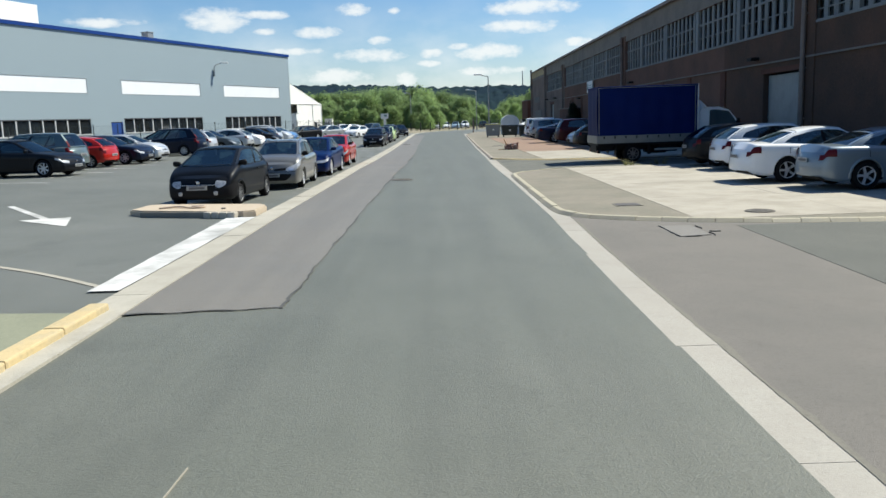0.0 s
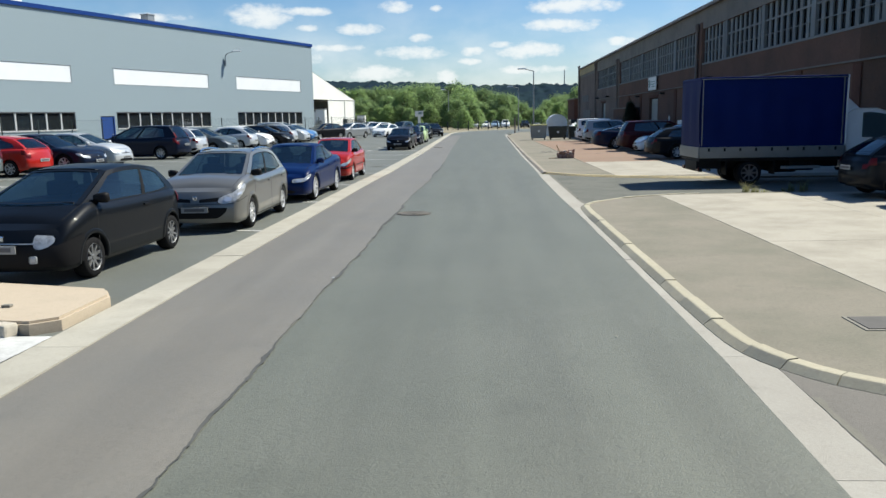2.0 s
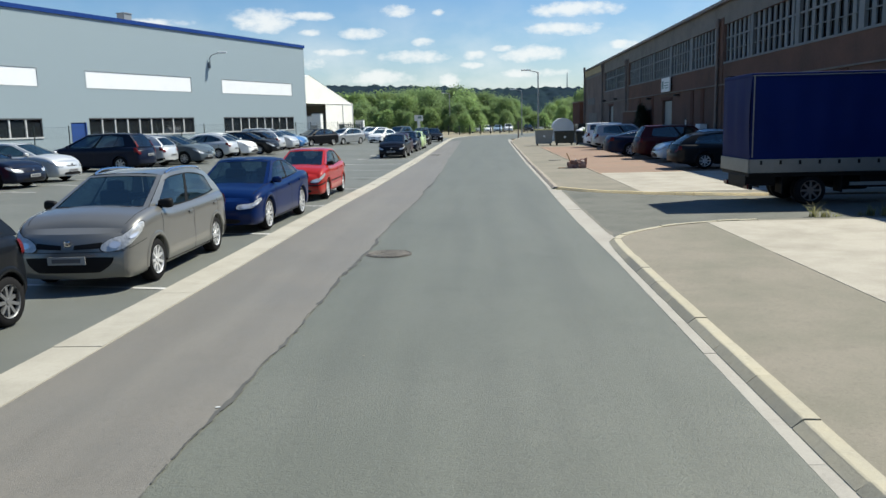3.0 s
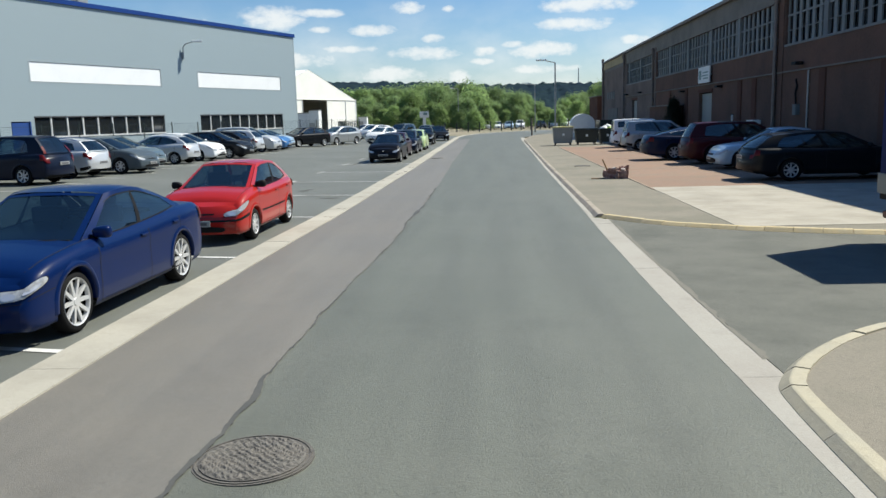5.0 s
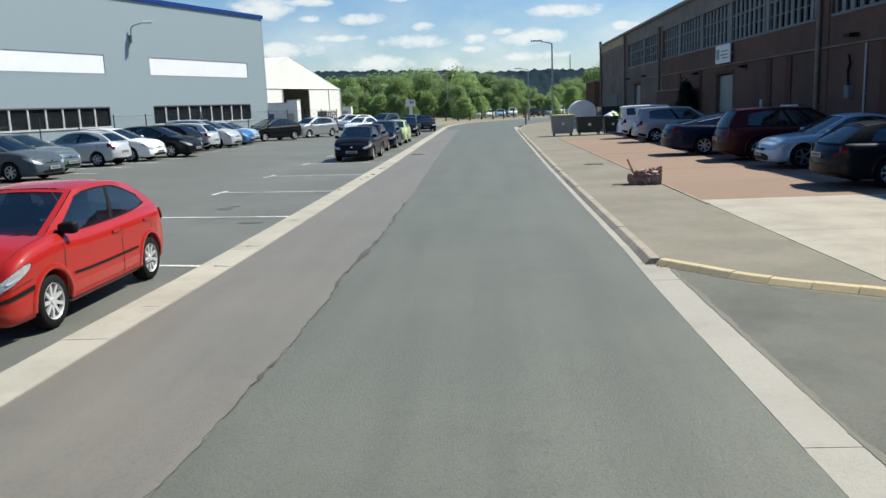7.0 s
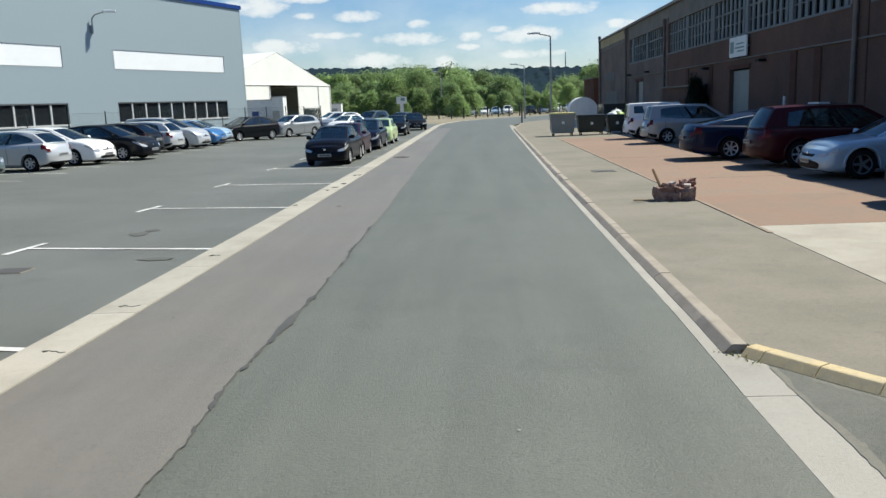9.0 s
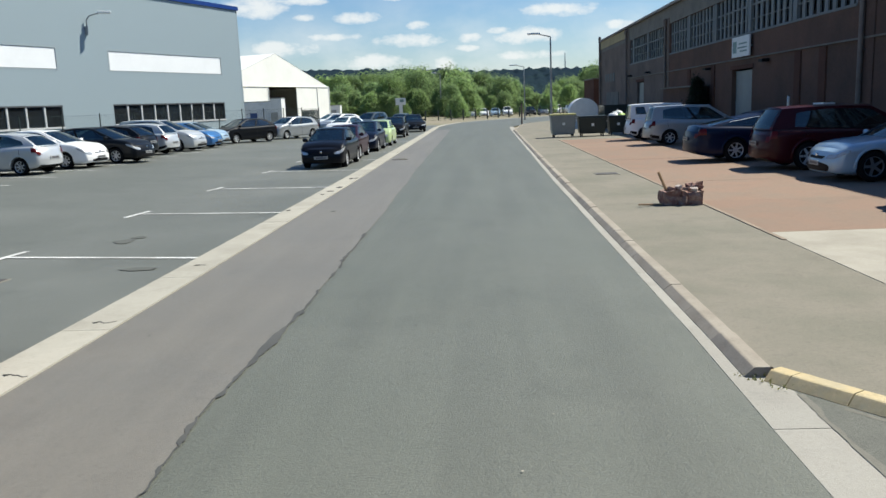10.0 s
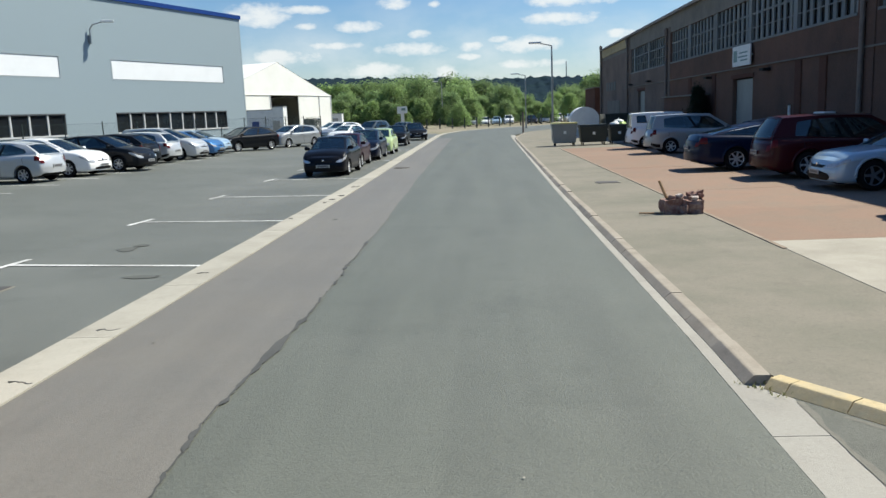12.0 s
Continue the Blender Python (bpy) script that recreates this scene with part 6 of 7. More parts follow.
        hl_ = add("headlight", s, lambda: patch(lens(1.0, .013), spread(0.02, 1, 5), spread(0, 1, 36), (s,)), LAMP_CLEAR)
        if near and kind != "mini":
            def bulb(where_, size_):
                v, f = [(0, 0, 0)], []
                a_, r_ = where_
                for k in range(14):
                    th = 6.2832 * k / 14
                    v.append(S.corner(a_ + size_ * 1.15 * math.cos(th), rm + clm * a_ + r_ + size_ * .38 * math.sin(th), .52, .4286, 0) + Vector((.018, .016, .005)))
                v[0] = sum(v[1:], Vector()) / 14
                f = [(0, 1 + k, 1 + (k + 1) % 14) for k in range(14)]
                return [(p.x, p.y * s, p.z) for p in v], f if s > 0 else [tuple(reversed(q)) for q in f]
            add("reflector", (s, 1), lambda: bulb((a0 * .42, -.01), .20), REFLECTOR, hl_, "bright headlamp reflector")
            add("reflector", (s, 2), lambda: bulb((a1 * .30, .0), .15), REFLECTOR, hl_, "bright headlamp reflector")
            add("lamp_bezel", s, lambda: patch(lambda i, k: lens(1.0 + .05 * i, .010)(1.0, k), [0, 1], spread(0, 1, 36), (s,)), BLACK_PLASTIC, hl_)
        def tail_fn():
            a, b = (.70, .97) if kind not in ("mpv", "van", "suv", "tall") else (.70, 1.0)
            return patch(lambda q, r: S.corner(q, r + .02 * q, .30 if kind in ("saloon", "coupe") else .20, .16, 0, True) + Vector((-.022, .012, 0)), spread(-1, 1, 14), spread(a, b - .05, 4), (s,))
        add("taillight", s, tail_fn, LAMP_RED)
    if kind in ("mpv", "suv", "van"):
        for s in (1, -1):
            add("taillight", 3 * s, lambda: patch(lambda t, w: S.screen(w, t, False, .012), spread(0.0, .45 if kind == "mpv" else .12, 4), spread(s * .86, s * 1.0, 2)), LAMP_RED)
    # nose: grille, intake, plate, badge
    if grille == "lip":        # one slim slot under a bright strip between the lamps
        g0, g1, gw = .655, .69, .62
        add("grille", grille, lambda: patch(lambda w, r: S.nose_at(w, r - .02 * abs(w), .022), spread(-gw, gw, 12), spread(g0, g1, 3)), BLACK_PLASTIC)
        add("grille_trim", 0, lambda: patch(lambda w, r: S.nose_at(w, r - .02 * abs(w), .026), spread(-gw, gw, 12), [.69, .712]), RIM)
        low0, low1, loww = .08, .30, .60
    elif grille == "slots":      # two slim slots beside the badge over a wide dark lower intake
        for s in (1, -1):
            add("grille", s, lambda: patch(lambda w, f: S.nose_at(w * s, .68 + .012 * f + (.055 * f + .05) * max(0.0, w - .1) - .015 + .085 * f, .008), spread(.12, .62, 10), [0, .5, 1]), BLACK_PLASTIC)
        low0, low1, loww = .15, .50, .84
    else:
        g0, g1, gw = (.70, .76, .46) if grille == "bar" else (.64, .78, .52) if grille == "wide" else (.64, .80, .24)
        add("grille", grille, lambda: patch(lambda w, r: S.nose_at(w * (1 - 1.2 * (g1 - r)), r, .008), spread(-gw, gw, 12), spread(g0, g1, 3)), BLACK_PLASTIC)
        low0, low1, loww = (.08, .30, .74) if grille != "wide" else (.06, .48, .82)
    add("intake", grille, lambda: patch(lambda w, f: S.nose_at(w * (1 - (.30 * (1 - f) ** 2 if grille == "slots" else .16 * abs(2 * f - 1) ** 3)), low0 + (low1 - low0) * f * (1 - (.06 if grille == "slots" else .18) * abs(w / loww) ** 3), .008), spread(-loww, loww, 18), spread(0, 1, 6)), BLACK_PLASTIC)
    if grille == "split":
        add("grille_bar", 0, lambda: patch(lambda w, r: S.nose_at(w, r, .014), [-.022, .022], [g0, g1]), colour)
    if near:
        add("bumper_gap", 0, lambda: patch(lambda a, r: S.nose_at(a, r, .004) if abs(a) <= 1 else (lambda p: Vector((p.x, p.y * (1 if a > 0 else -1), p.z)))(S.body((abs(a) - 1) * (S.fw - S.R - .06), r, .004)), spread(-2, 2, 28), [.600, .612]), DARK_VOID)
        add("wiper", 0, lambda: patch(lambda k, w: S.screen(w, .035 + .02 * k + .03 * abs(w), True, .012), [0, 1], spread(-.78, .70, 12)), BLACK_PLASTIC)
    q = S.nose_at(0, .80, .012)
    add("badge", 0, lambda: from_boxes((q.x, 0, q.z, .016, .085, .085, .02)), CHROME, smooth=False)
    if kind == "mini":
        for s in (1, -1):
            q = S.nose_at(.62 * s, .30, .022)
            add("fog_lamp", s, lambda: from_boxes((q.x, q.y, q.z, .03, .10, .10, .03)), LAMP_CLEAR, smooth=False)
    if black_bumper:
        add("bumper_strip", 0, lambda: patch(lambda a, r: S.nose_at(a, r, .012) if abs(a) <= 1 else (lambda p: Vector((p.x, p.y * (1 if a > 0 else -1), p.z)))(S.body((abs(a) - 1) * .4, r, .012)), spread(-2, 2, 28), spread(.12, .63, 6) if kind == "mini" else spread(.45, .52, 2)), BLACK_PLASTIC)
    for name, x, z in (("number_plate", S.nose_at(0, .40, .02).x + (.03 if kind == "mini" else 0), .49 if kind == "mini" else .45 if grille == "slots" else .40), ("number_plate", S.nose_at(0, .6, .02, True).x, .56 if kind in ("hatch", "mini", "estate", "van") else .70)):
        pl = add(name, x > 1, lambda: from_boxes((x, 0, z, .014, .50, .105, .003)), PLATE, smooth=False)
        add("plate_mark", x > 1, lambda: from_boxes(*[(x + (.009 if x > 1 else -.009), y, z, .006, w, .052) for y, w in ((0, .38),)]), PLATE_BAR, pl, smooth=False)
    for s in (1, -1) if kind in ("mini", "tall", "van", "estate") else ():
        add("bumper_corner", s, lambda: patch(lambda u, r: S.body(u, r, .010), spread(L - .36, L, 5), spread(.08, .24, 2), (s,)), BLACK_PLASTIC)
    # mirrors, handles, door gaps, rub strips
    mp_ = S.cabin(.09, .06)
    for s in (1, -1):
        def mirror():
            bm = bmesh.new()
            bmesh.ops.create_uvsphere(bm, u_segments=16, v_segments=10, radius=1)
            for v in bm.verts:
                q3 = [abs(c) ** .62 * (1 if c > 0 else -1) for c in v.co]
                v.co = Vector((mp_.x + .02 + q3[0] * (.075 if q3[0] > 0 else .03) - .012 * q3[1] * s, s * (mp_.y + .115) + q3[1] * .105, mp_.z + .055 + q3[2] * (.066 + .012 * q3[1] * s)))
            bm.verts.index_update()
            r = [tuple(v.co) for v in bm.verts], [tuple(x.index for x in f.verts) for f in bm.faces]
            bm.free()
            return r
        add("mirror", s, mirror, BLACK_PLASTIC if dark_mirror else colour)
        if near:
            add("mirror_foot", s, lambda: from_boxes((mp_.x + .02, s * (mp_.y + .02), mp_.z + .01, .09, .10, .035, .01)), BLACK_PLASTIC, smooth=False)
    cols_ = [S.xw + .02, S.xw + (S.xt - S.xw) * S.bB] + ([S.xw + (S.xt - S.xw) * (S.bC - .06)] if doors == 4 else [])
    for s in (1, -1):
        for c in cols_:
            add("door_gap", (round(c, 2), s), lambda: patch(lambda k, r: S.body(c + k, r, .003), [-.006, .006], spread(.06, 1.0, 8), (s,)), DARK_VOID)
        if near:
            add("sill_gap", (doors, s), lambda: patch(lambda u, r: S.body(u, r, .003), spread(cols_[0], cols_[-1], 6), [.055, .075], (s,)), DARK_VOID)
            add("bonnet_gap", s, lambda: patch(lambda u, k: S.body(u, 1.06 + k, .0) + Vector((0, 0, .004)), spread(.12, S.xw - .05, 8), [0, .012], (s,)), DARK_VOID)
    for c in cols_[1:]:
        for s in (1, -1):
            q = S.body(c - .16, .83)
            add("door_handle", (round(c, 2), s), lambda: from_boxes((q.x, s * (q.y + .012), q.z, .17, .03, .028, .008)), colour, smooth=False)
    if rub:
        for s in (1, -1):
            add("rub_strip", s, lambda: patch(lambda u, r: S.body(u, r, .012), spread(S.fw + S.R + .12, S.rw - S.R - .12, 8), [.41, .445], (s,)), BLACK_PLASTIC)
    if rails:
        for s in (1, -1):
            def rail():
                ps = [S.cabin(v, 1.0) for v in spread(.08, .96, 14)]
                ps = [Vector((p.x, s * (p.y - .03), p.z + .012 + .040 * min(1, min(i, 14 - i) / 2))) for i, p in enumerate(ps)]
                return patch(lambda i, a: ps[i] + Vector((0, .018 * math.cos(a), .020 * math.sin(a))), range(15), spread(0, 6.2832, 8))
            add("roof_rail", s, rail, CHROME)
    # wheels
    tyre, rim, hub = wheel_meshes(S.R, spokes, dark_rim, rim_ratio)
    for c in (S.fw, S.rw):
        for s in (1, -1):
            w = obj("wheel", hub, root)
            w.matrix_basis = Matrix.Translation((L - c, s * (S.W / 2 - .125), S.R)) @ Matrix.Rotation(0 if s > 0 else math.pi, 4, 'Z')
            obj("tyre", tyre, w)
            obj("rim", rim, w)
    mid = L - (S.fw + S.rw) / 2
    x, y, z = where
    # size fits the car's outline to the camera's view
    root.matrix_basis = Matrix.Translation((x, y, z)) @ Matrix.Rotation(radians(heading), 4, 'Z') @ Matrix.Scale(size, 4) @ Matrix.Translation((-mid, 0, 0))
    return root


BLACK = paint("black", (0.005, 0.0065, 0.009))
BLACK_BLUE = paint("blue_black", (0.006, 0.007, 0.011), 0.2)
GREIGE = paint("bronze_grey", (0.190, 0.190, 0.178), 0.5)
BLUE = paint("deep_blue", (0.0013, 0.012, 0.068), 0.45)
RED = paint("bright_red", (0.37, 0.014, 0.009))
SILVER = paint("silver", (0.54, 0.56, 0.57), 0.35)
SILVER_BLUE = paint("pale_blue_silver", (0.38, 0.50, 0.60), 0.25)
WHITE = paint("white", (0.84, 0.85, 0.85))
NAVY = paint("navy", (0.006, 0.010, 0.024), 0.3)
SLATE = paint("slate_grey", (0.065, 0.085, 0.10), 0.4)
GREEN_GREY = paint("green_grey", (0.13, 0.17, 0.17), 0.4)
MAROON = paint("maroon", (0.040, 0.004, 0.007), 0.2)
LIME = paint("pale_green", (0.46, 0.58, 0.30))
SKY = paint("sky_blue", (0.055, 0.17, 0.38), 0.3)

# kerbside row, facing the traffic
car("mini", BLACK, (-5.89, 21.74, 0.008), -93.5, "small black three-door car with a dull black bumper", doors=2, size=1.035, spokes=9, dark_rim=True, dark_mirror=True, black_bumper=True, near=True, grille="lip")
car("estate", GREIGE, (-5.19, 26.78, 0.008), -89.4, "bronze-grey estate car with chrome roof rails", spokes=9, rails=True, near=True, grille="slots", dark_mirror=True)
car("saloon", BLUE, (-5.01, 32.25, 0.008), -91.4, "deep blue saloon with pale multi-spoke alloy wheels", spokes=10, near=True, rim_ratio=.79, grille="split")
car("hatch", RED, (-5.00, 38.75, 0.008), -90.5, "bright red five-door hatchback with dark rub strips", doors=4, spokes=9, near=True, rub=True, black_bumper=True, dark_mirror=True)
car("hatch", BLACK_BLUE, (-5.17, 65.2, 0.008), -91, "black hatchback at the head of the far parking row", spokes=7, near=True, grille="wide")
car("hatch", paint("plum", (0.03, 0.010, 0.018), 0.2), (-5.35, 69.7, 0.008), -90, "dark plum hatchback in the kerbside row", spokes=7)
car("hatch_l", NAVY, (-5.25, 75.0, 0.008), -90, "dark blue family car in the kerbside row", spokes=7)
car("mini", LIME, (-5.15, 80.4, 0.008), -90, "pale green small car in the kerbside row", doors=2, spokes=7)
car("hatch", BLACK, (-5.4, 92.0, 0.008), -90, "black hatchback in the kerbside row", spokes=7)
car("saloon", BLACK, (-5.0, 103.0, 0.008), -80, "black saloon parked near the bend", spokes=7)

# row beside the grey hall, noses or tails to the lane
def lotcar(kind, colour, y, nose_out, label, end=-14.3, turn=0.0, **kw):
    S = SHAPES[kind]
    x = end - (((S.fw + S.rw) / 2) if nose_out else (S.L - (S.fw + S.rw) / 2))
    return car(kind, colour, (x, y, lot_z(x) + 0.006), (0 if nose_out else 180) + turn, label, **kw)


T = -6
lotcar("saloon", BLACK, 31.6, True, "black saloon parked nose out beside the hall's fence", end=-14.2, turn=T)
lotcar("mpv", GREEN_GREY, 35.1, False, "green-grey people carrier parked tail out", end=-15.5, turn=T)
lotcar("hatch", RED, 37.9, False, "bright red hatchback parked tail out beside the fence", end=-15.3, turn=T)
lotcar("saloon", NAVY, 40.5, True, "navy blue saloon parked nose out", end=-14.55, turn=T)
lotcar("hatch", SILVER, 43.4, True, "silver hatchback parked nose out", end=-14.75, turn=T, spokes=9)
lotcar("mpv", NAVY, 49.8, False, "large navy blue people carrier parked tail out", end=-14.5, turn=T)
lotcar("estate", SILVER, 53.0, False, "silver estate car parked tail out", end=-14.7, turn=T, rails=True)
lotcar("hatch_l", SLATE, 55.2, True, "slate blue hatchback parked nose out", end=-13.7, turn=T)
lotcar("hatch_l", GREEN_GREY, 57.9, True, "grey saloon car parked nose out", end=-14.5, turn=T)
lotcar("hatch", SILVER, 62.0, False, "silver hatchback parked tail out", end=-14.4, turn=T)
lotcar("hatch_l", WHITE, 64.7, True, "white hatchback parked nose out", end=-14.0, turn=T)
lotcar("hatch_l", BLACK, 67.2, True, "black hatchback parked nose out", end=-13.2, turn=T)
lotcar("hatch_l", BLACK, 70.2, False, "black hatchback parked tail out", end=-14.2, turn=T)
lotcar("estate", SILVER, 72.9, False, "silver estate car parked tail out", end=-14.2, turn=T)
lotcar("mpv", SILVER, 75.6, True, "silver people carrier parked nose out", end=-13.8, turn=T)
lotcar("hatch", SKY, 78.3, True, "light blue hatchback parked nose out", end=-13.8, turn=T)
lotcar("hatch", SILVER_BLUE, 80.9, True, "pale blue hatchback parked nose out", end=-14.2, turn=T)
car("hatch_l", BLACK, (-14.2, 84.6, lot_z(-14.2)), 235, "black hatchback parked at the end of the car park", spokes=7)
car("estate", paint("dull_silver", (0.34, 0.36, 0.37), 0.3), (-12.6, 90.5, lot_z(-12.6)), 240, "silver estate car parked at the end of the car park", spokes=7)
car("hatch", WHITE, (-9.9, 97.6, lot_z(-9.9)), 250, "white hatchback parked at the end of the car park")
car("mpv", SLATE, (-9.0, 106, lot_z(-9.0)), 250, "grey people carrier beyond the kerbside row")
car("hatch_l", SILVER, (-12.0, 108, lot_z(-12)), 230, "silver hatchback beyond the kerbside row")
car("saloon", WHITE, (-14.0, 114, lot_z(-14)), 220, "white saloon at the far end of the car park")
car("hatch_l", SLATE, (-7.0, 113, 0.0), 260, "dark hatchback at the far end of the car park")

# row in front of the brick hall
def sidecar(kind, colour, y, tail_out, label, end=8.6, turn=0.0, **kw):
    S = SHAPES[kind]
    # enlarged about the eye point, so the row keeps its outlines from the camera
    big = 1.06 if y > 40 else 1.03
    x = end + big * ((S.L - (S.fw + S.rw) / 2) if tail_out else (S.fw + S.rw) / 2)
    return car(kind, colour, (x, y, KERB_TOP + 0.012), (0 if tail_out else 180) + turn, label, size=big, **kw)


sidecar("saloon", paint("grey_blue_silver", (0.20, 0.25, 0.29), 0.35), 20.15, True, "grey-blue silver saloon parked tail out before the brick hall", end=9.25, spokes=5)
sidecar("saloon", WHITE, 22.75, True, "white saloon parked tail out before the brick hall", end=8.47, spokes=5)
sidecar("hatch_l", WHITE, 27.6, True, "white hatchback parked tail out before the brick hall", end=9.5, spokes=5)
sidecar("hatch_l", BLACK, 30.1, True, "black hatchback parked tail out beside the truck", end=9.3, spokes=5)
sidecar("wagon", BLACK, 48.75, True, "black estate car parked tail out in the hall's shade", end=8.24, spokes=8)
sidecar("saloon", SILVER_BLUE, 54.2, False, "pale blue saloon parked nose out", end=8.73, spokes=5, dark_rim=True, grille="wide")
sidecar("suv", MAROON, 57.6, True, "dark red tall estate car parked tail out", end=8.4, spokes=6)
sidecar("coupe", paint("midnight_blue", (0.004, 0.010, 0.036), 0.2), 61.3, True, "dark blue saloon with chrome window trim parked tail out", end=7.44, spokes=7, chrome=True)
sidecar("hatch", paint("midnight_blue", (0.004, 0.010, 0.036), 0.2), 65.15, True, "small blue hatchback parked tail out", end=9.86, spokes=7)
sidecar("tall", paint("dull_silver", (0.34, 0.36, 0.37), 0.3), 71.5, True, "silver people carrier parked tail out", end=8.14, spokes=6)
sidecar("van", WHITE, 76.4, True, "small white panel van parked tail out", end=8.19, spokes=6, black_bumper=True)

# far parked cars beyond the bend
far = random.Random(3)
for k, fx in enumerate((-0.6, 1.6, 3.7, 5.8, 9.6, 12.0, 14.3, 16.7, 19.2, 22.0, 25.0)):
    col_ = (SILVER, WHITE, SILVER_BLUE, WHITE, BLACK, SILVER, WHITE, SILVER, NAVY, WHITE, SLATE)[k]
    car("hatch_l" if k % 3 else "tall", col_, (fx, (176 + 0.6 * fx) if fx < 7 else 170 + 0.5 * fx, -0.19), 270 + far.uniform(-8, 8), "parked car seen through the far fence")

# ---- box truck with a tarpaulin ----
truck = tagged(new("box_truck"), "small truck with a dark blue tarpaulin body and white cab", "truck")
# shifted and scaled about the eye to fit the truck to the camera's view
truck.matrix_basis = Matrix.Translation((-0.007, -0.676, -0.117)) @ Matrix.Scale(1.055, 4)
TX0, TX1, TY0, TY1, TB, TTOP = 6.42, 10.45, 33.25, 35.35, 1.10, 3.06


def trail(name, m_, *specs, label="", parent=None, smooth=False):
    return part(name, boxes(*specs), m_, parent or truck, label, smooth)


tx, ty = (TX0 + TX1) / 2, (TY0 + TY1) / 2
# cover with slightly sagging sides
nx_, nz_ = 26, 10
for side, yy in ((1, TY0), (-1, TY1)):
    cov = bmesh.new()
    vs = [[cov.verts.new((TX0 + (TX1 - TX0) * i / nx_, yy + side * 0.018 * (math.cos(i * 1.45) * math.sin(math.pi * j / nz_)), TB + (TTOP - 0.1 - TB) * j / nz_)) for j in range(nz_ + 1)] for i in range(nx_ + 1)]
    for i in range(nx_):
        for j in range(nz_):
            cov.faces.new((vs[i][j], vs[i + 1][j], vs[i + 1][j + 1], vs[i][j + 1]))
    part("tarpaulin", cov, TARP, truck, "dark blue tarpaulin side", True)
back = bmesh.new()
vs = [[back.verts.new((TX0 - 0.02 * math.sin(math.pi * j / 6) * (1 + math.cos(i * 2)), TY0 + (TY1 - TY0) * i / 8, TB + (TTOP - 0.06 - TB) * j / 6)) for j in range(7)] for i in range(9)]
for i in range(8):
    for j in range(6):
        back.faces.new((vs[i][j], vs[i + 1][j], vs[i + 1][j + 1], vs[i][j + 1]))
part("rear_curtain", back, TARP, truck, "blue tarpaulin curtain at the rear", True)
trail("roof", TARP, (tx, ty, TTOP - 0.05, TX1 - TX0 + 0.02, TY1 - TY0 + 0.02, 0.10, 0.03))
trail("front_board", TRUCK_WHITE, (TX1 + 0.02, ty, (TB + TTOP) / 2, 0.05, TY1 - TY0, TTOP - TB))
for yy in (TY0 - 0.012, TY1 + 0.012):
    trail("rope", ALU, (tx, yy, TTOP - 0.06, TX1 - TX0, 0.014, 0.02))
    trail("corner_strap", ALU, (TX0 + 0.05, yy - 0.004, (TB + TTOP) / 2, 0.025, 0.014, TTOP - TB - 0.1))
    trail("corner_strap", ALU, (TX1 - 0.10, yy - 0.004, (TB + TTOP) / 2, 0.03, 0.014, TTOP - TB - 0.1))
for yy in (TY0 - 0.02, TY1 + 0.02):
    d = trail("dropside", ALU, (tx, yy, 0.95, TX1 - TX0, 0.035, 0.31, 0.008), label="grey aluminium dropside")
    for k in range(9):
        trail("hook", BLACK_PLASTIC, (TX0 + 0.25 + 0.44 * k, yy + (-0.022 if yy < ty else 0.022), 1.03, 0.05, 0.02, 0.09), parent=d)
trail("tailboard", ALU, (TX0 - 0.02, ty, 0.95, 0.035, TY1 - TY0, 0.31, 0.008), label="grey aluminium tailboard")
trail("bed", BLACK_PLASTIC, (tx, ty, 0.74, TX1 - TX0, TY1 - TY0 - 0.05, 0.08))
trail("chassis", BLACK_PLASTIC, (tx + 0.7, ty - 0.4, 0.58, 5.2, 0.09, 0.2), (tx + 0.7, ty + 0.4, 0.58, 5.2, 0.09, 0.2))
trail("rear_bar", BLACK_PLASTIC, (TX0 + 0.08, ty, 0.46, 0.08, 1.9, 0.12, 0.01), (TX0 + 0.08, ty - 0.6, 0.6, 0.06, 0.06, 0.3), (TX0 + 0.08, ty + 0.6, 0.6, 0.06, 0.06, 0.3))
for s in (-1, 1):
    trail("taillight", LAMP_RED, (TX0 + 0.03, ty + s * 0.78, 0.47, 0.05, 0.26, 0.1, 0.01))
trail("fuel_tank", BLACK_PLASTIC, (9.35, TY0 + 0.35, 0.55, 0.7, 0.4, 0.3, 0.05))
trail("side_guard", GALV, (9.3, TY0 + 0.1, 0.5, 1.1, 0.03, 0.08))
tyre, rim, hub = wheel_meshes(0.34, 8, True)
for s in (-1, 1):
    for fx in (7.2, 8.55):
        trail("mudflap", BLACK_PLASTIC, (fx, ty + s * 0.8, 0.52, 0.03, 0.42, 0.42))
# Added black blocks fill the chassis so the underside looks dark
trail("tool_box", BLACK_PLASTIC, (6.75, ty - 0.2, 0.60, 0.7, 1.3, 0.24, 0.02))
trail("spare_wheel", RUBBER, (9.0, ty, 0.50, 0.7, 1.2, 0.34, 0.08))
for wx in (7.86, 11.55):
    for s in (-1, 1):
        for inset in ((0.14, 0.36) if wx < 9 else (0.2,)):
            w = obj("wheel", hub, truck)
            w.matrix_basis = Matrix.Translation((wx, ty + s * ((TY1 - TY0) / 2 - inset), 0.02 + 0.34)) @ Matrix.Rotation(0 if s > 0 else math.pi, 4, 'Z')
            obj("tyre", tyre, w)
            r_ = obj("rim", rim, w)
            r_.material_slots[0].link = 'OBJECT'
            r_.material_slots[0].material = RUST_PIPE
    for s in (-1, 1):
        trail("mudguard", BLACK_PLASTIC, (wx, ty + s * 0.86, 0.76, 0.8, 0.3, 0.03))
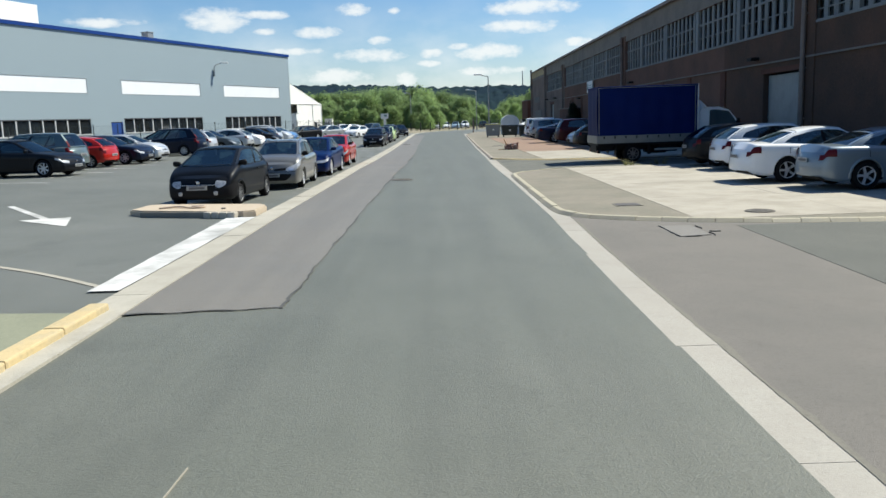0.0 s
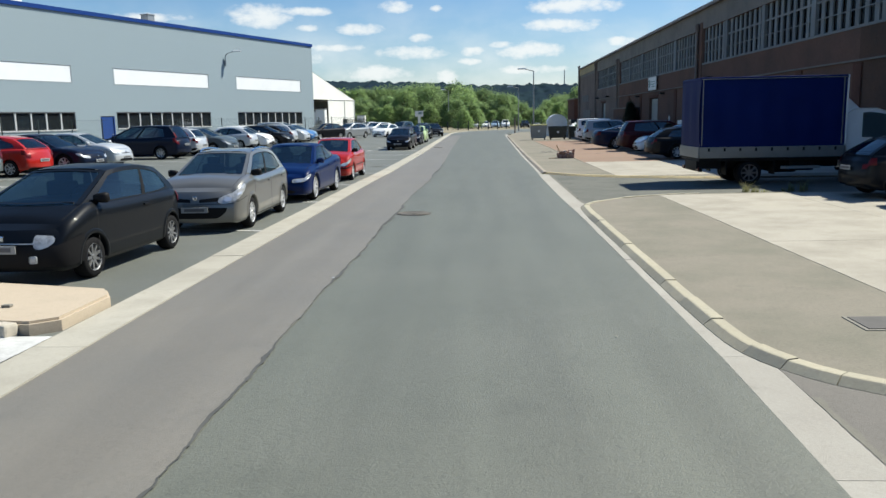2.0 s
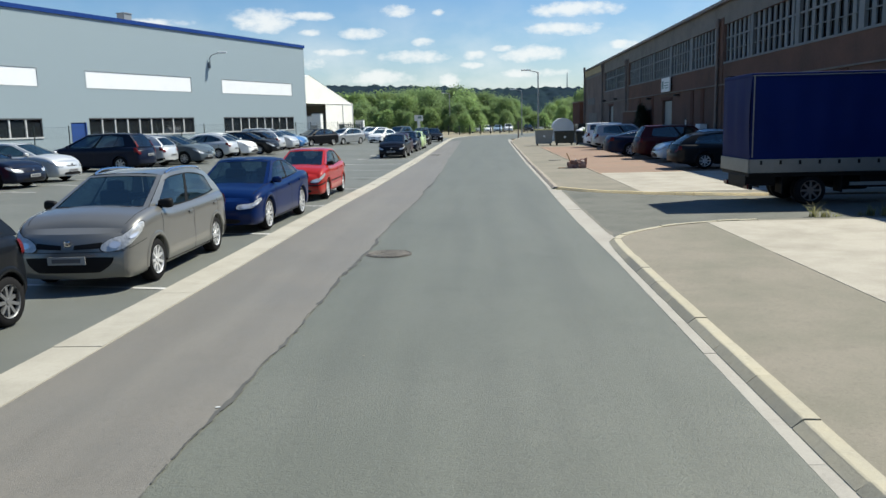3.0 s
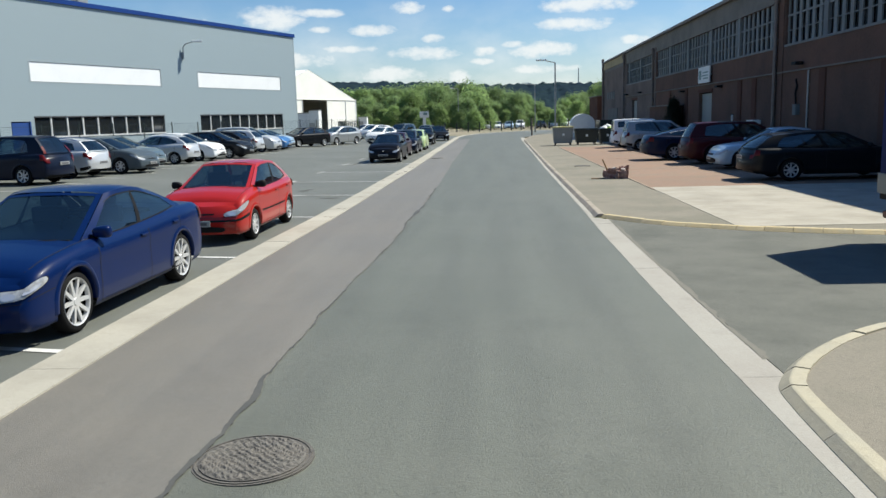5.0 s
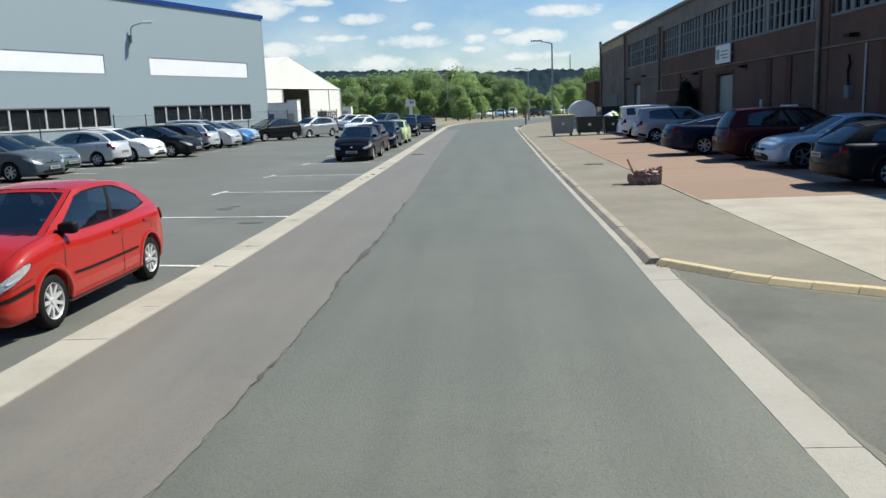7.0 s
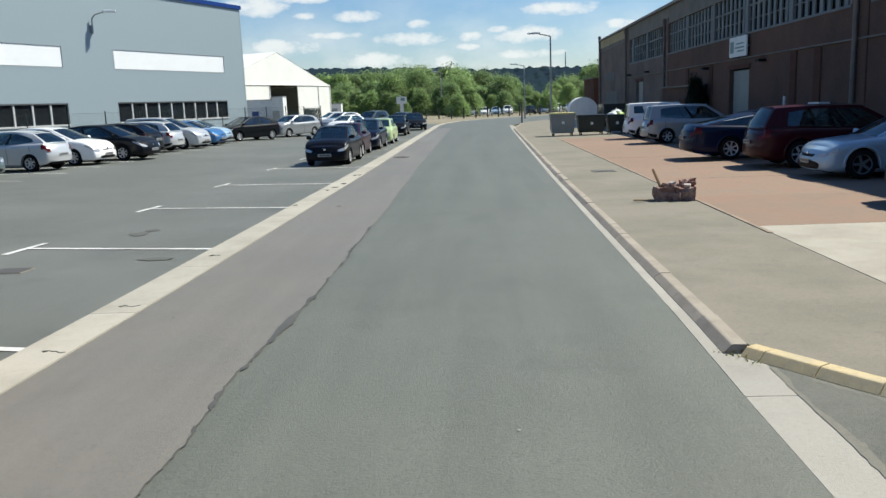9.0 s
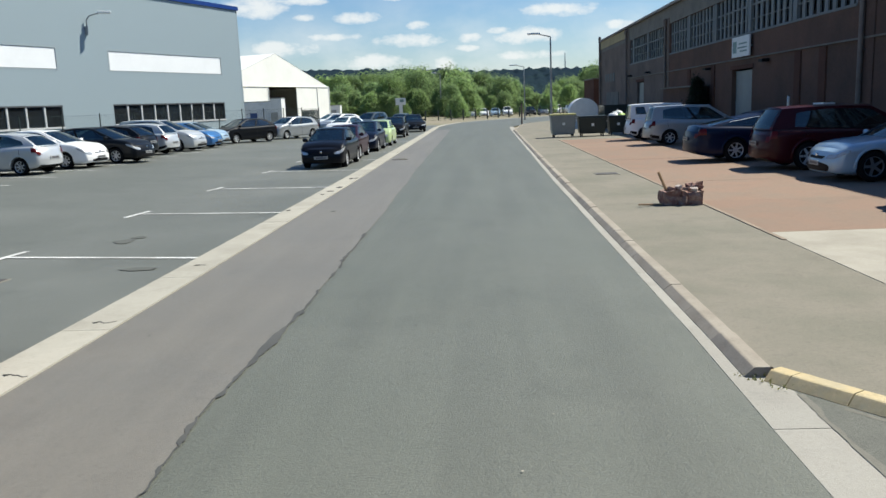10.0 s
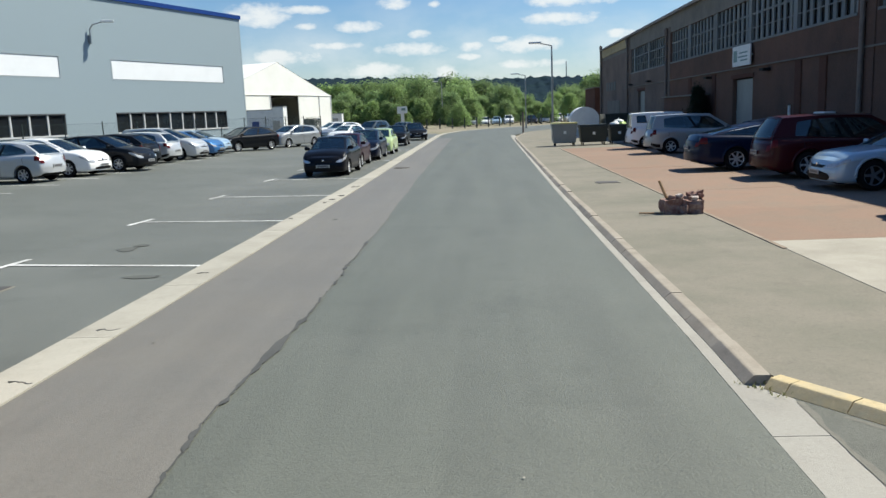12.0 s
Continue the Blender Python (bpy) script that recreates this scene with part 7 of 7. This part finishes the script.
# cab
cab = bmesh.new()
prof = [(10.55, 0.45), (10.55, 1.98), (10.75, 2.12), (11.35, 2.13), (11.75, 2.00), (12.25, 1.38), (12.75, 1.22), (12.92, 0.95), (12.95, 0.45)]
rowsv = []
for yy, k in ((ty - 0.98, 0.10), (ty - 0.92, 0.0), (ty + 0.92, 0.0), (ty + 0.98, 0.10)):
    rowsv.append([cab.verts.new((x, yy if z < 1.3 or k == 0 else yy + (0.09 if yy < ty else -0.09) * min(1, (z - 1.3) / 0.8), z - (k * 0.3 if z > 1.9 else 0))) for x, z in prof])
for a, b in zip(rowsv, rowsv[1:]):
    for i in range(len(prof) - 1):
        cab.faces.new((a[i], a[i + 1], b[i + 1], b[i]))
cab.faces.new(rowsv[0])
cab.faces.new(list(reversed(rowsv[-1])))
bmesh.ops.recalc_face_normals(cab, faces=list(cab.faces))
part("cab", cab, TRUCK_WHITE, truck, "white cab")
for s in (-1, 1):
    yy = ty + s * 0.985
    g = bmesh.new()
    pts = [(10.95, 1.32), (12.2, 1.30), (11.76, 1.93), (11.2, 2.02), (10.98, 2.00)]
    g.faces.new([g.verts.new((x, yy - s * 0.09 * max(0, (z - 1.3) / 0.8), z)) for x, z in pts])
    part("side_window", g, CAR_GLASS, truck)
    trail("mirror", BLACK_PLASTIC, (12.05, ty + s * 1.18, 1.48, 0.1, 0.2, 0.34, 0.03), (12.05, ty + s * 1.05, 1.40, 0.04, 0.2, 0.04))
    trail("wheel_arch", BLACK_PLASTIC, (11.55, ty + s * 0.97, 0.5, 0.86, 0.04, 0.5, 0.1))
g = bmesh.new()
g.faces.new([g.verts.new(v) for v in ((12.28, ty - 0.84, 1.40), (12.28, ty + 0.84, 1.40), (11.80, ty + 0.78, 1.99), (11.80, ty - 0.78, 1.99))])
part("windscreen", g, CAR_GLASS, truck)
# Dark boxes added so the cab looks unlit through its windows
trail("interior", SEAT, (11.4, ty, 1.25, 1.25, 1.64, 0.95), (11.25, ty, 1.62, 0.16, 1.5, 0.6, 0.05))
defl = bmesh.new()
pv = [(10.6, 2.0), (10.95, 2.1), (10.70, 2.34), (10.6, 2.42)]
ra, rb = [[defl.verts.new((x, ty + s * 0.8, z)) for x, z in pv] for s in (-1, 1)]
for i in range(4):
    j = (i + 1) % 4
    defl.faces.new((ra[i], ra[j], rb[j], rb[i]))
defl.faces.new(ra)
defl.faces.new(list(reversed(rb)))
bmesh.ops.recalc_face_normals(defl, faces=list(defl.faces))
part("wind_deflector", defl, TRUCK_WHITE, truck)
trail("headlight", LAMP_CLEAR, (12.93, ty - 0.7, 0.85, 0.06, 0.35, 0.22, 0.03), (12.93, ty + 0.7, 0.85, 0.06, 0.35, 0.22, 0.03))


# ---- street lamps ----
def street_lamp(x, y, z, h, arm, label):
    t = tagged(new("street_lamp"), label, "street lamp")
    part("pole", cyl_bm((x, y, z), (x, y, z + h), 0.085, 0.055, seg=10), GALV, t)
    part("base", cyl_bm((x, y, z), (x, y, z + 0.9), 0.11, 0.11, seg=10), GALV, t)
    part("arm", cyl_bm((x, y, z + h), (x - arm * 0.55, y, z + h + 0.18), 0.045, 0.04, seg=8), GALV, t)
    hb_ = box_bm(x - arm * 0.8, y, z + h + 0.24, arm * 0.62, 0.24, 0.13, 0.05)
    part("lamp_head", hb_, WHITE_GRP, t, "pale lamp housing")
    return t


street_lamp(5.77, 92.6, KERB_TOP, 6.6, 1.45, "tall galvanised street lamp beside the bins")
street_lamp(6.4, 136.0, RIGHT, 6.5, 1.6, "galvanised street lamp at the bend of the road")
street_lamp(-6.4, 190.0, 0, 8.0, 1.5, "galvanised street lamp far down the road")

# marker post by the bend
t = tagged(part("marker_post", cyl_bm((5.0, 117.5, RIGHT), (5.0, 117.5, 1.95), 0.09, seg=8), RUST_PIPE, None), "dark steel post at the pavement's end", "post")
part("cap", cyl_bm((5.0, 117.5, 1.95), (5.0, 117.5, 2.01), 0.11, seg=8), BLACK_PLASTIC, t)

# white notice sign
t = tagged(new("notice_sign"), "white T-shaped notice sign standing by the fence", "sign")
part("panel", box_bm(-8.9, 134, 2.75, 1.25, 0.08, 0.85, 0.03), SIGN_WHITE, t)
part("post", box_bm(-8.9, 134.05, 1.15, 0.42, 0.08, 2.35, 0.02), SIGN_WHITE, t)
part("writing", box_bm(-8.75, 133.95, 2.85, 0.5, 0.02, 0.32), SIGN_INK, t)

# ---- bins and recycling containers ----
def wheeled_bin(x, y, w, d, h, body_m, lid_m, label):
    z = KERB_TOP
    t = tagged(new("wheeled_bin"), label, "bin")
    bm = bmesh.new()
    lo = [(-w * .45, -d * .40), (w * .45, -d * .40), (w * .45, d * .40), (-w * .45, d * .40)]
    hi = [(-w * .5, -d * .5), (w * .5, -d * .5), (w * .5, d * .5), (-w * .5, d * .5)]
    a = [bm.verts.new((x + p, y + q, z + .16)) for p, q in lo]
    b = [bm.verts.new((x + p, y + q, z + h)) for p, q in hi]
    bm.faces.new(list(reversed(a)))
    bm.faces.new(b)
    for i in range(4):
        bm.faces.new((a[i], a[(i + 1) % 4], b[(i + 1) % 4], b[i]))
    bmesh.ops.bevel(bm, geom=list(bm.edges), offset=.04, segments=2, affect='EDGES')
    part("body", bm, body_m, t)
    part("rim", box_bm(x, y, z + h - .03, w * 1.05, d * 1.05, .08, .02), body_m, t)
    part("lid", box_bm(x, y, z + h + .05, w * 1.03, d * 1.02, .10, .04), lid_m, t)
    for sx in (-1, 1):
        for sy in (-1, 1):
            part("wheel", cyl_bm((x + sx * w * .38 - .03, y + sy * d * .34, z + .09), (x + sx * w * .38 + .03, y + sy * d * .34, z + .09), .09, seg=12), BLACK_PLASTIC, t)
        part("handle", cyl_bm((x + sx * w * .54, y - d * .2, z + h * .8), (x + sx * w * .54, y + d * .2, z + h * .8), .02, seg=6), GALV, t)
    part("badge", box_bm(x, y - d * .475, z + h * .62, .16, .02, .16), SIGN_WHITE, t)
    return t


wheeled_bin(5.53, 82.75, 1.44, 1.12, 1.27, BIN_GREY, BIN_LID, "grey four-wheeled refuse container with a dull yellow lid")
wheeled_bin(7.24, 82.8, 1.62, 1.12, 1.10, BIN_DARK, BIN_DARK, "dark green four-wheeled refuse container")
wheeled_bin(8.78, 83.0, 1.10, 1.07, 1.06, BIN_DARK, BIN_DARK, "dark refuse container heaped with pale bags")
# pale refuse bags heaped on the small container
for k, (bx, by, bs, bz) in enumerate(((8.55, 82.85, .30, .0), (9.0, 82.95, .26, .0), (8.82, 83.1, .30, .12))):
    bag = bmesh.new()
    bmesh.ops.create_icosphere(bag, subdivisions=2, radius=1)
    for v in bag.verts:
        q = 1 + .28 * noise.noise(v.co * 1.7 + Vector((k * 5, 0, 0)))
        v.co = Vector((bx + v.co.x * bs * q, by + v.co.y * bs * q, KERB_TOP + 1.16 + bz + max(-.3, v.co.z) * bs * .55 * q))
    bag_ = tagged(part("refuse_bag", bag, SIGN_WHITE if k != 1 else BIN_LIME, None), "pale knotted refuse bag on the full container" if k != 1 else "lime green refuse bag on the full container", "refuse bag")
    part("knot", cyl_bm((bx, by, KERB_TOP + 1.16 + bz + bs * .5), (bx, by + .03, KERB_TOP + 1.24 + bz + bs * .5), .03, .05, seg=7), SIGN_WHITE, bag_)
# domed recycling container
t = tagged(new("recycling_container"), "large white dome-topped recycling container", "recycling container")
dome = bmesh.new()
cx, cy, z = 8.46, 96.3, KERB_TOP
secs = []
for k in range(15):
    a = math.pi * k / 14
    secs.append((cx + 1.04 * math.cos(a), z + 1.50 + 0.76 * math.sin(a) ** 1.25))
outline = [(cx + 1.04, z)] + secs + [(cx - 1.04, z)]
fa = [dome.verts.new((x, cy - 0.8, zz)) for x, zz in outline]
fb = [dome.verts.new((x, cy + 0.8, zz)) for x, zz in outline]
for i in range(len(outline)):
    j = (i + 1) % len(outline)
    dome.faces.new((fa[i], fa[j], fb[j], fb[i]))
dome.faces.new(fa)
dome.faces.new(list(reversed(fb)))
bmesh.ops.recalc_face_normals(dome, faces=list(dome.faces))
part("body", dome, WHITE_GRP, t)
part("band", box_bm(cx, cy - 0.81, z + 0.35, 1.75, 0.03, 0.5), SILVER_BLUE, t)
# dark skip behind
t = tagged(part("skip", slab_bm([(9.75, 94), (13.6, 94), (13.6, 97), (9.75, 97)], KERB_TOP + 0.05, 1.62), BIN_DARK, None), "dark green waste skip by the brick wall", "skip")
part("rim", box_bm(11.68, 93.97, 1.59, 3.95, 0.1, 0.12, 0.02), BIN_DARK, t)

# ---- heap of rubble on the pavement ----
t = tagged(new("rubble_heap"), "small heap of broken brick and mortar blocks with a wooden stake", "rubble")
# heap moved and enlarged about the eye, matching the camera's view of it
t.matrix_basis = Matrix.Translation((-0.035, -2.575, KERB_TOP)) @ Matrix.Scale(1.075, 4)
rr = random.Random(9)
for bx, by, sx, sy, sz, rz in ((4.02, 49.45, 0.30, 0.26, 0.26, 8), (4.43, 49.40, 0.34, 0.28, 0.24, -10), (4.22, 49.62, 0.3, 0.3, 0.3, 30), (4.50, 49.6, 0.22, 0.2, 0.36, 20), (4.28, 49.35, 0.2, 0.18, 0.16, 45)):
    bm = bmesh.new()
    bmesh.ops.create_cube(bm, size=1)
    bmesh.ops.subdivide_edges(bm, edges=list(bm.edges), cuts=2, use_grid_fill=True)
    for v in bm.verts:
        n_ = noise.noise(v.co * 2.3 + Vector((bx * 9, by, 0)))
        v.co = Vector((v.co.x * sx, v.co.y * sy, (v.co.z + 0.5) * sz)) * (1 + 0.28 * n_)
    bm.transform(Matrix.Translation((bx, by, 0)) @ Matrix.Rotation(radians(rz), 4, 'Z'))
    part("block", bm, CARD, t)
for k in range(5):
    bm = box_bm(0, 0, 0, 0.14, 0.09, 0.06, 0.012)
    bm.transform(Matrix.Translation((4.05 + 0.13 * k, 49.3 + rr.uniform(0, .3), 0.27 + rr.uniform(0, .06))) @ Euler((rr.uniform(-.4, .4), rr.uniform(-.4, .4), rr.uniform(0, 3))).to_matrix().to_4x4())
    part("brick", bm, RUBBLE_PALE if k % 2 else CARD, t)
part("stake", cyl_bm((4.02, 49.5, 0.15), (3.80, 49.42, 0.62), 0.03, 0.025, seg=6), WOOD, t, "weathered wooden stake")
tagged(part("loose_stick", cyl_bm((3.67, 50.6, KERB_TOP + 0.02), (4.21, 50.5, KERB_TOP + 0.02), 0.018, seg=6), WOOD, None), "thin stick lying on the pavement", "stick")


# ---- mesh fence beside the grey hall ----
def fence(name, pts, h, z_fn, label, spacing=2.5, rails=3, wires=True, post_r=0.035):
    root = tagged(new(name), label, "fence")
    p = [Vector((x, y, 0)) for x, y in pts]
    for a, b in zip(p, p[1:]):
        n = max(1, round((b - a).length / spacing))
        for i in range(n + (1 if b == p[-1] else 0)):
            q = a.lerp(b, i / n)
            part("post", cyl_bm((q.x, q.y, z_fn(q.x)), (q.x, q.y, z_fn(q.x) + h), post_r, seg=6), FENCE_GREEN, root)
        if wires:
            d = (b - a).normalized()
            for i in range(n):
                q, r = a.lerp(b, i / n), a.lerp(b, (i + 1) / n)
                bm = bmesh.new()
                z0 = z_fn(q.x)
                for k in range(rails):
                    zz = z0 + 0.15 + (h - 0.25) * k / (rails - 1)
                    cyl_bm((q.x, q.y, zz), (r.x, r.y, zz), 0.007, seg=4, bm=bm, caps=False)
                m_ = max(2, int((r - q).length / 0.12))
                for k in range(1, m_):
                    w = q.lerp(r, k / m_)
                    cyl_bm((w.x, w.y, z0 + 0.1), (w.x, w.y, z0 + h - 0.08), 0.0035, seg=3, bm=bm, caps=False)
                part("mesh_panel", bm, FENCE_GREEN, root)
    return root


fence("mesh_fence", [(gp(s, 4.2, 0).x, gp(s, 4.2, 0).y) for s in (62, -4)], 2.1, lot_z, "dark green welded mesh fence before the grey hall", rails=4)
fence("mesh_fence", [(gp(-4, 4.2, 0).x, gp(-4, 4.2, 0).y), (-19, 124), (-21, 140)], 2.1, lambda x: 0.1, "dark green welded mesh fence beyond the grey hall", rails=4)
fence("post_fence", [(-9, 152), (2, 160), (14, 168), (40, 178)], 1.6, lambda x: -0.2, "row of dark posts with rails round the bend", spacing=2.2, rails=3, post_r=0.10)


# ---- trees ----
def tree_meshes(seed, h, spread_r, leaves, leaf, lean=0.0):
    r = random.Random(seed)
    trunk = bmesh.new()
    cyl_bm((0, 0, -0.2), (lean, 0, h * .5), h * .022, h * .012, seg=7, bm=trunk)
    clumps = []
    for k in range(58):
        a, f = r.uniform(0, 6.283), r.uniform(.10, .97)
        rad = spread_r * (1 - max(0, f - .35) * 1.15) * r.uniform(.25, 1.0)
        c = Vector((lean + rad * math.cos(a), rad * math.sin(a), h * f))
        clumps.append((c, spread_r * r.uniform(.18, .38)))
        cyl_bm((lean * f, 0, h * min(.5, f * .6)), c, h * .008, h * .003, seg=5, bm=trunk)
    verts, faces = [], []
    for k in range(leaves):
        c, cr = clumps[k % len(clumps)]
        d = Vector((r.gauss(0, 1), r.gauss(0, 1), r.gauss(0, .8)))
        if k % 5 < 3:
            d = d.normalized() * cr * (r.random() ** .45) * (1.25 if k % 5 else 1.0)
            p = c + d
        else:
            f = r.uniform(.04, .93) ** .9
            d = d.normalized()
            p = Vector((lean + d.x * spread_r * (1.02 - max(0, f - .35) * 1.2), d.y * spread_r * (1.02 - max(0, f - .35) * 1.2), h * f)) + Vector((r.gauss(0, .3), r.gauss(0, .3), r.gauss(0, .3)))
        if p.z < h * .02:
            continue
        n_ = (d.normalized() * .45 + Vector((r.uniform(-1, 1), r.uniform(-1, 1), r.uniform(-.1, 1.3)))).normalized()
        t_ = n_.orthogonal().normalized()
        b_ = n_.cross(t_)
        ang = r.uniform(0, 6.283)
        t_, b_ = t_ * math.cos(ang) + b_ * math.sin(ang), b_ * math.cos(ang) - t_ * math.sin(ang)
        s = leaf * r.uniform(.6, 1.3)
        i = len(verts)
        verts += [p + t_ * s, p + b_ * s * .55, p - t_ * s * .9, p - b_ * s * .6]
        faces.append((i, i + 1, i + 2, i + 3))
    return trunk, mesh_data("crown", verts, faces, None)


tr = random.Random(21)
kinds = []
for k in range(7):
    h = (9.5, 11.0, 8.0, 12.0, 10.0, 6.5, 9.0)[k]
    kinds.append((h, *tree_meshes(40 + k, h, h * (.56 if k % 2 else .48), 9500, .20, tr.uniform(-.4, .4))))
protos = []
for k, (h, trunk, crown) in enumerate(kinds):
    root = tagged(new("tree"), "young leafy broadleaf tree in the belt beyond the car park", "tree", group="tree belt beyond the car park")
    part("trunk", trunk, BARK, root)
    crown.materials.append(LEAF if k % 3 else LEAF_DEEP)
    obj("crown", crown, root)
    protos.append(root)
spots = []
for row_, (y0, x0, x1, step) in enumerate(((190.5, -58, 16, 2.2), (196, -64, 20, 2.8), (203, -70, 30, 2.8), (212, -75, 62, 3.2), (233, -82, 74, 4.4), (250, -90, 84, 4.8))):
    x = x0
    while x < x1:
        spots.append((x + tr.uniform(-1.6, 1.6), y0 + tr.uniform(-4, 4) + (0.16 * max(0, x) if row_ < 3 else 0), row_))
        x += step
for k, (x, y, row_) in enumerate(spots):
    sc = tr.uniform(.60, .82) * (0.58 + .10 * tr.random() if row_ == 0 else 0.9 + .09 * row_)
    sc *= lin(x, [-70, -38, -30, -24, -16, -8, 0, 5, 9, 13, 16, 19.5, 24, 60], [.75, .70, .72, .82, 1.0, .90, .82, .72, .62, .40, .42, .78, .86, .75]) if row_ < 4 else .72
    which = tr.randrange(len(protos))
    if row_ >= 4:   # the even canopy at the back of the belt
        sc = lin(x, [-90, -40, -22, -14, -4, 4, 9, 14, 18, 23, 60], [9.2, 9.6, 10.8, 11.6, 10.3, 9.0, 7.4, 4.6, 4.8, 8.6, 8.2]) * tr.uniform(.90, 1.04) / kinds[which][0]
    m_ = Matrix.Translation((x, y, 0)) @ Matrix.Rotation(tr.uniform(0, 6.28), 4, 'Z')
    if k < len(protos):
        protos[k].matrix_basis = m_ @ Matrix.Scale(sc, 4)
    else:
        src = protos[which]
        c_ = copy_thing(src, m_)
        c_.matrix_basis = m_ @ Matrix.Scale(sc, 4)
# small trees and a shrub nearer the bend and by the brick wall
for x, y, sc, k in ((17.5, 158, .44, 1), (21.0, 162, .48, 4), (25, 158, .55, 2), (24, 175, .55, 2), (12.5, 176, .5, 5), (-3, 172, .55, 5), (-1.0, 176, .6, 2), (14.3, 86.2, .40, 2)):
    c_ = copy_thing(protos[k], Matrix.Translation((x, y, 0)))
    c_.matrix_basis = Matrix.Translation((x, y, KERB_TOP if y < 100 else -0.15)) @ Matrix.Diagonal((sc * (.5 if y < 100 else 1), sc * (.5 if y < 100 else 1), sc, 1))
# Crown darkened: the wall's shade is put into the shrub's leaf colour
for o_ in c_.children:
    if o_.name.startswith("crown"):
        o_.material_slots[0].link = 'OBJECT'
        o_.material_slots[0].material = leaf_mat("leaf_shade_dark", (0.035, 0.05, 0.025), (0.018, 0.03, 0.015))
tagged(c_, "small dark shrub growing against the brick wall", "shrub", group="shrubs")

# ---- wooded hills ----
verts, faces, hw = [], [], random.Random(77)
NX, NY = 1000, 44
for j in range(NY):
    for i in range(NX):
        x = -640 + 1280 * i / (NX - 1)
        y = 620 + 280 * j / (NY - 1)
        ridge = lin(x, [-640, -330, -230, -150, -60, 0, 60, 130, 240, 640], [52, 48, 45, 41, 38.5, 34, 34, 33, 36, 30])
        z = ridge * (0.12 + 0.88 * math.sin(min(1, j / (NY - 6)) * math.pi / 2)) - 2
        z += 4.5 * abs(noise.noise((x * .085, y * .085, 0))) + 1.6 * noise.noise((x * .16, y * .16, 5)) + 0.5 * hw.random()
        verts.append((x + hw.uniform(-.6, .6), y, z))
faces = [(j * NX + i, j * NX + i + 1, (j + 1) * NX + i + 1, (j + 1) * NX + i) for j in range(NY - 1) for i in range(NX - 1)]
# The blue of distance is painted into the canopy colour
HILL = mat("far_wood_canopy_hazed", (0.017, 0.029, 0.043), 1.0, grain=0.25, grain_scale=0.06, stain=0.8, stain_scale=0.02, tint=(0.026, 0.046, 0.044), spec=0.0)
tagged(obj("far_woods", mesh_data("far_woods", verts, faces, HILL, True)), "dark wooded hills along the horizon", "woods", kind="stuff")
t = tagged(part("radio_mast", cyl_bm((92, 880, 30), (92, 880, 50), 0.7, 0.4, seg=6), GALV, None), "slim radio mast on the wooded hill", "mast")
part("base", cyl_bm((92, 880, 26), (92, 880, 31), 1.2, seg=6), GALV, t)

# ---- weeds at the slab's edge under the truck and at the kerb's corner ----
def weed(x, y, z, h, n, seed, verts, faces):
    r = random.Random(seed)
    for k in range(n):
        a, ln, w = r.uniform(0, 6.283), h * r.uniform(.5, 1.0), r.uniform(.006, .014)
        dx, dy = math.cos(a), math.sin(a)
        bx, by = x + r.gauss(0, .05), y + r.gauss(0, .03)
        i = len(verts)
        for f in (0, .4, .75, 1.0):
            lean_ = ln * .55 * f * f
            ww = w * (1 - f * .9)
            verts += [(bx + dx * lean_ - dy * ww, by + dy * lean_ + dx * ww, z + ln * f * (1 - .2 * f)), (bx + dx * lean_ + dy * ww, by + dy * lean_ - dx * ww, z + ln * f * (1 - .2 * f))]
        faces += [(i, i + 1, i + 3, i + 2), (i + 2, i + 3, i + 5, i + 4), (i + 4, i + 5, i + 7, i + 6)]


verts, faces = [], []
WEED = leaf_mat("dry_weed", (0.34, 0.32, 0.16), (0.20, 0.22, 0.09))
for k, (x, y, h, n) in enumerate(((7.46, 32.2, .44, 40), (7.66, 32.1, .32, 36), (8.7, 32.25, .42, 34), (8.96, 32.2, .48, 40), (8.5, 32.3, .2, 20), (8.0, 32.25, .16, 18))):
    weed(x, y, RIGHT - .02, h, n, 300 + k, verts, faces)
for k, (x, y) in enumerate(((2.57, 40.52), (2.63, 40.40), (2.72, 40.24))):
    weed(x, y, RIGHT + 0.015, .045, 12, 340 + k, verts, faces)
tagged(obj("weeds", mesh_data("weeds", verts, faces, WEED)), "dry straw-coloured weeds at the edges of the paving", "weeds", kind="stuff")
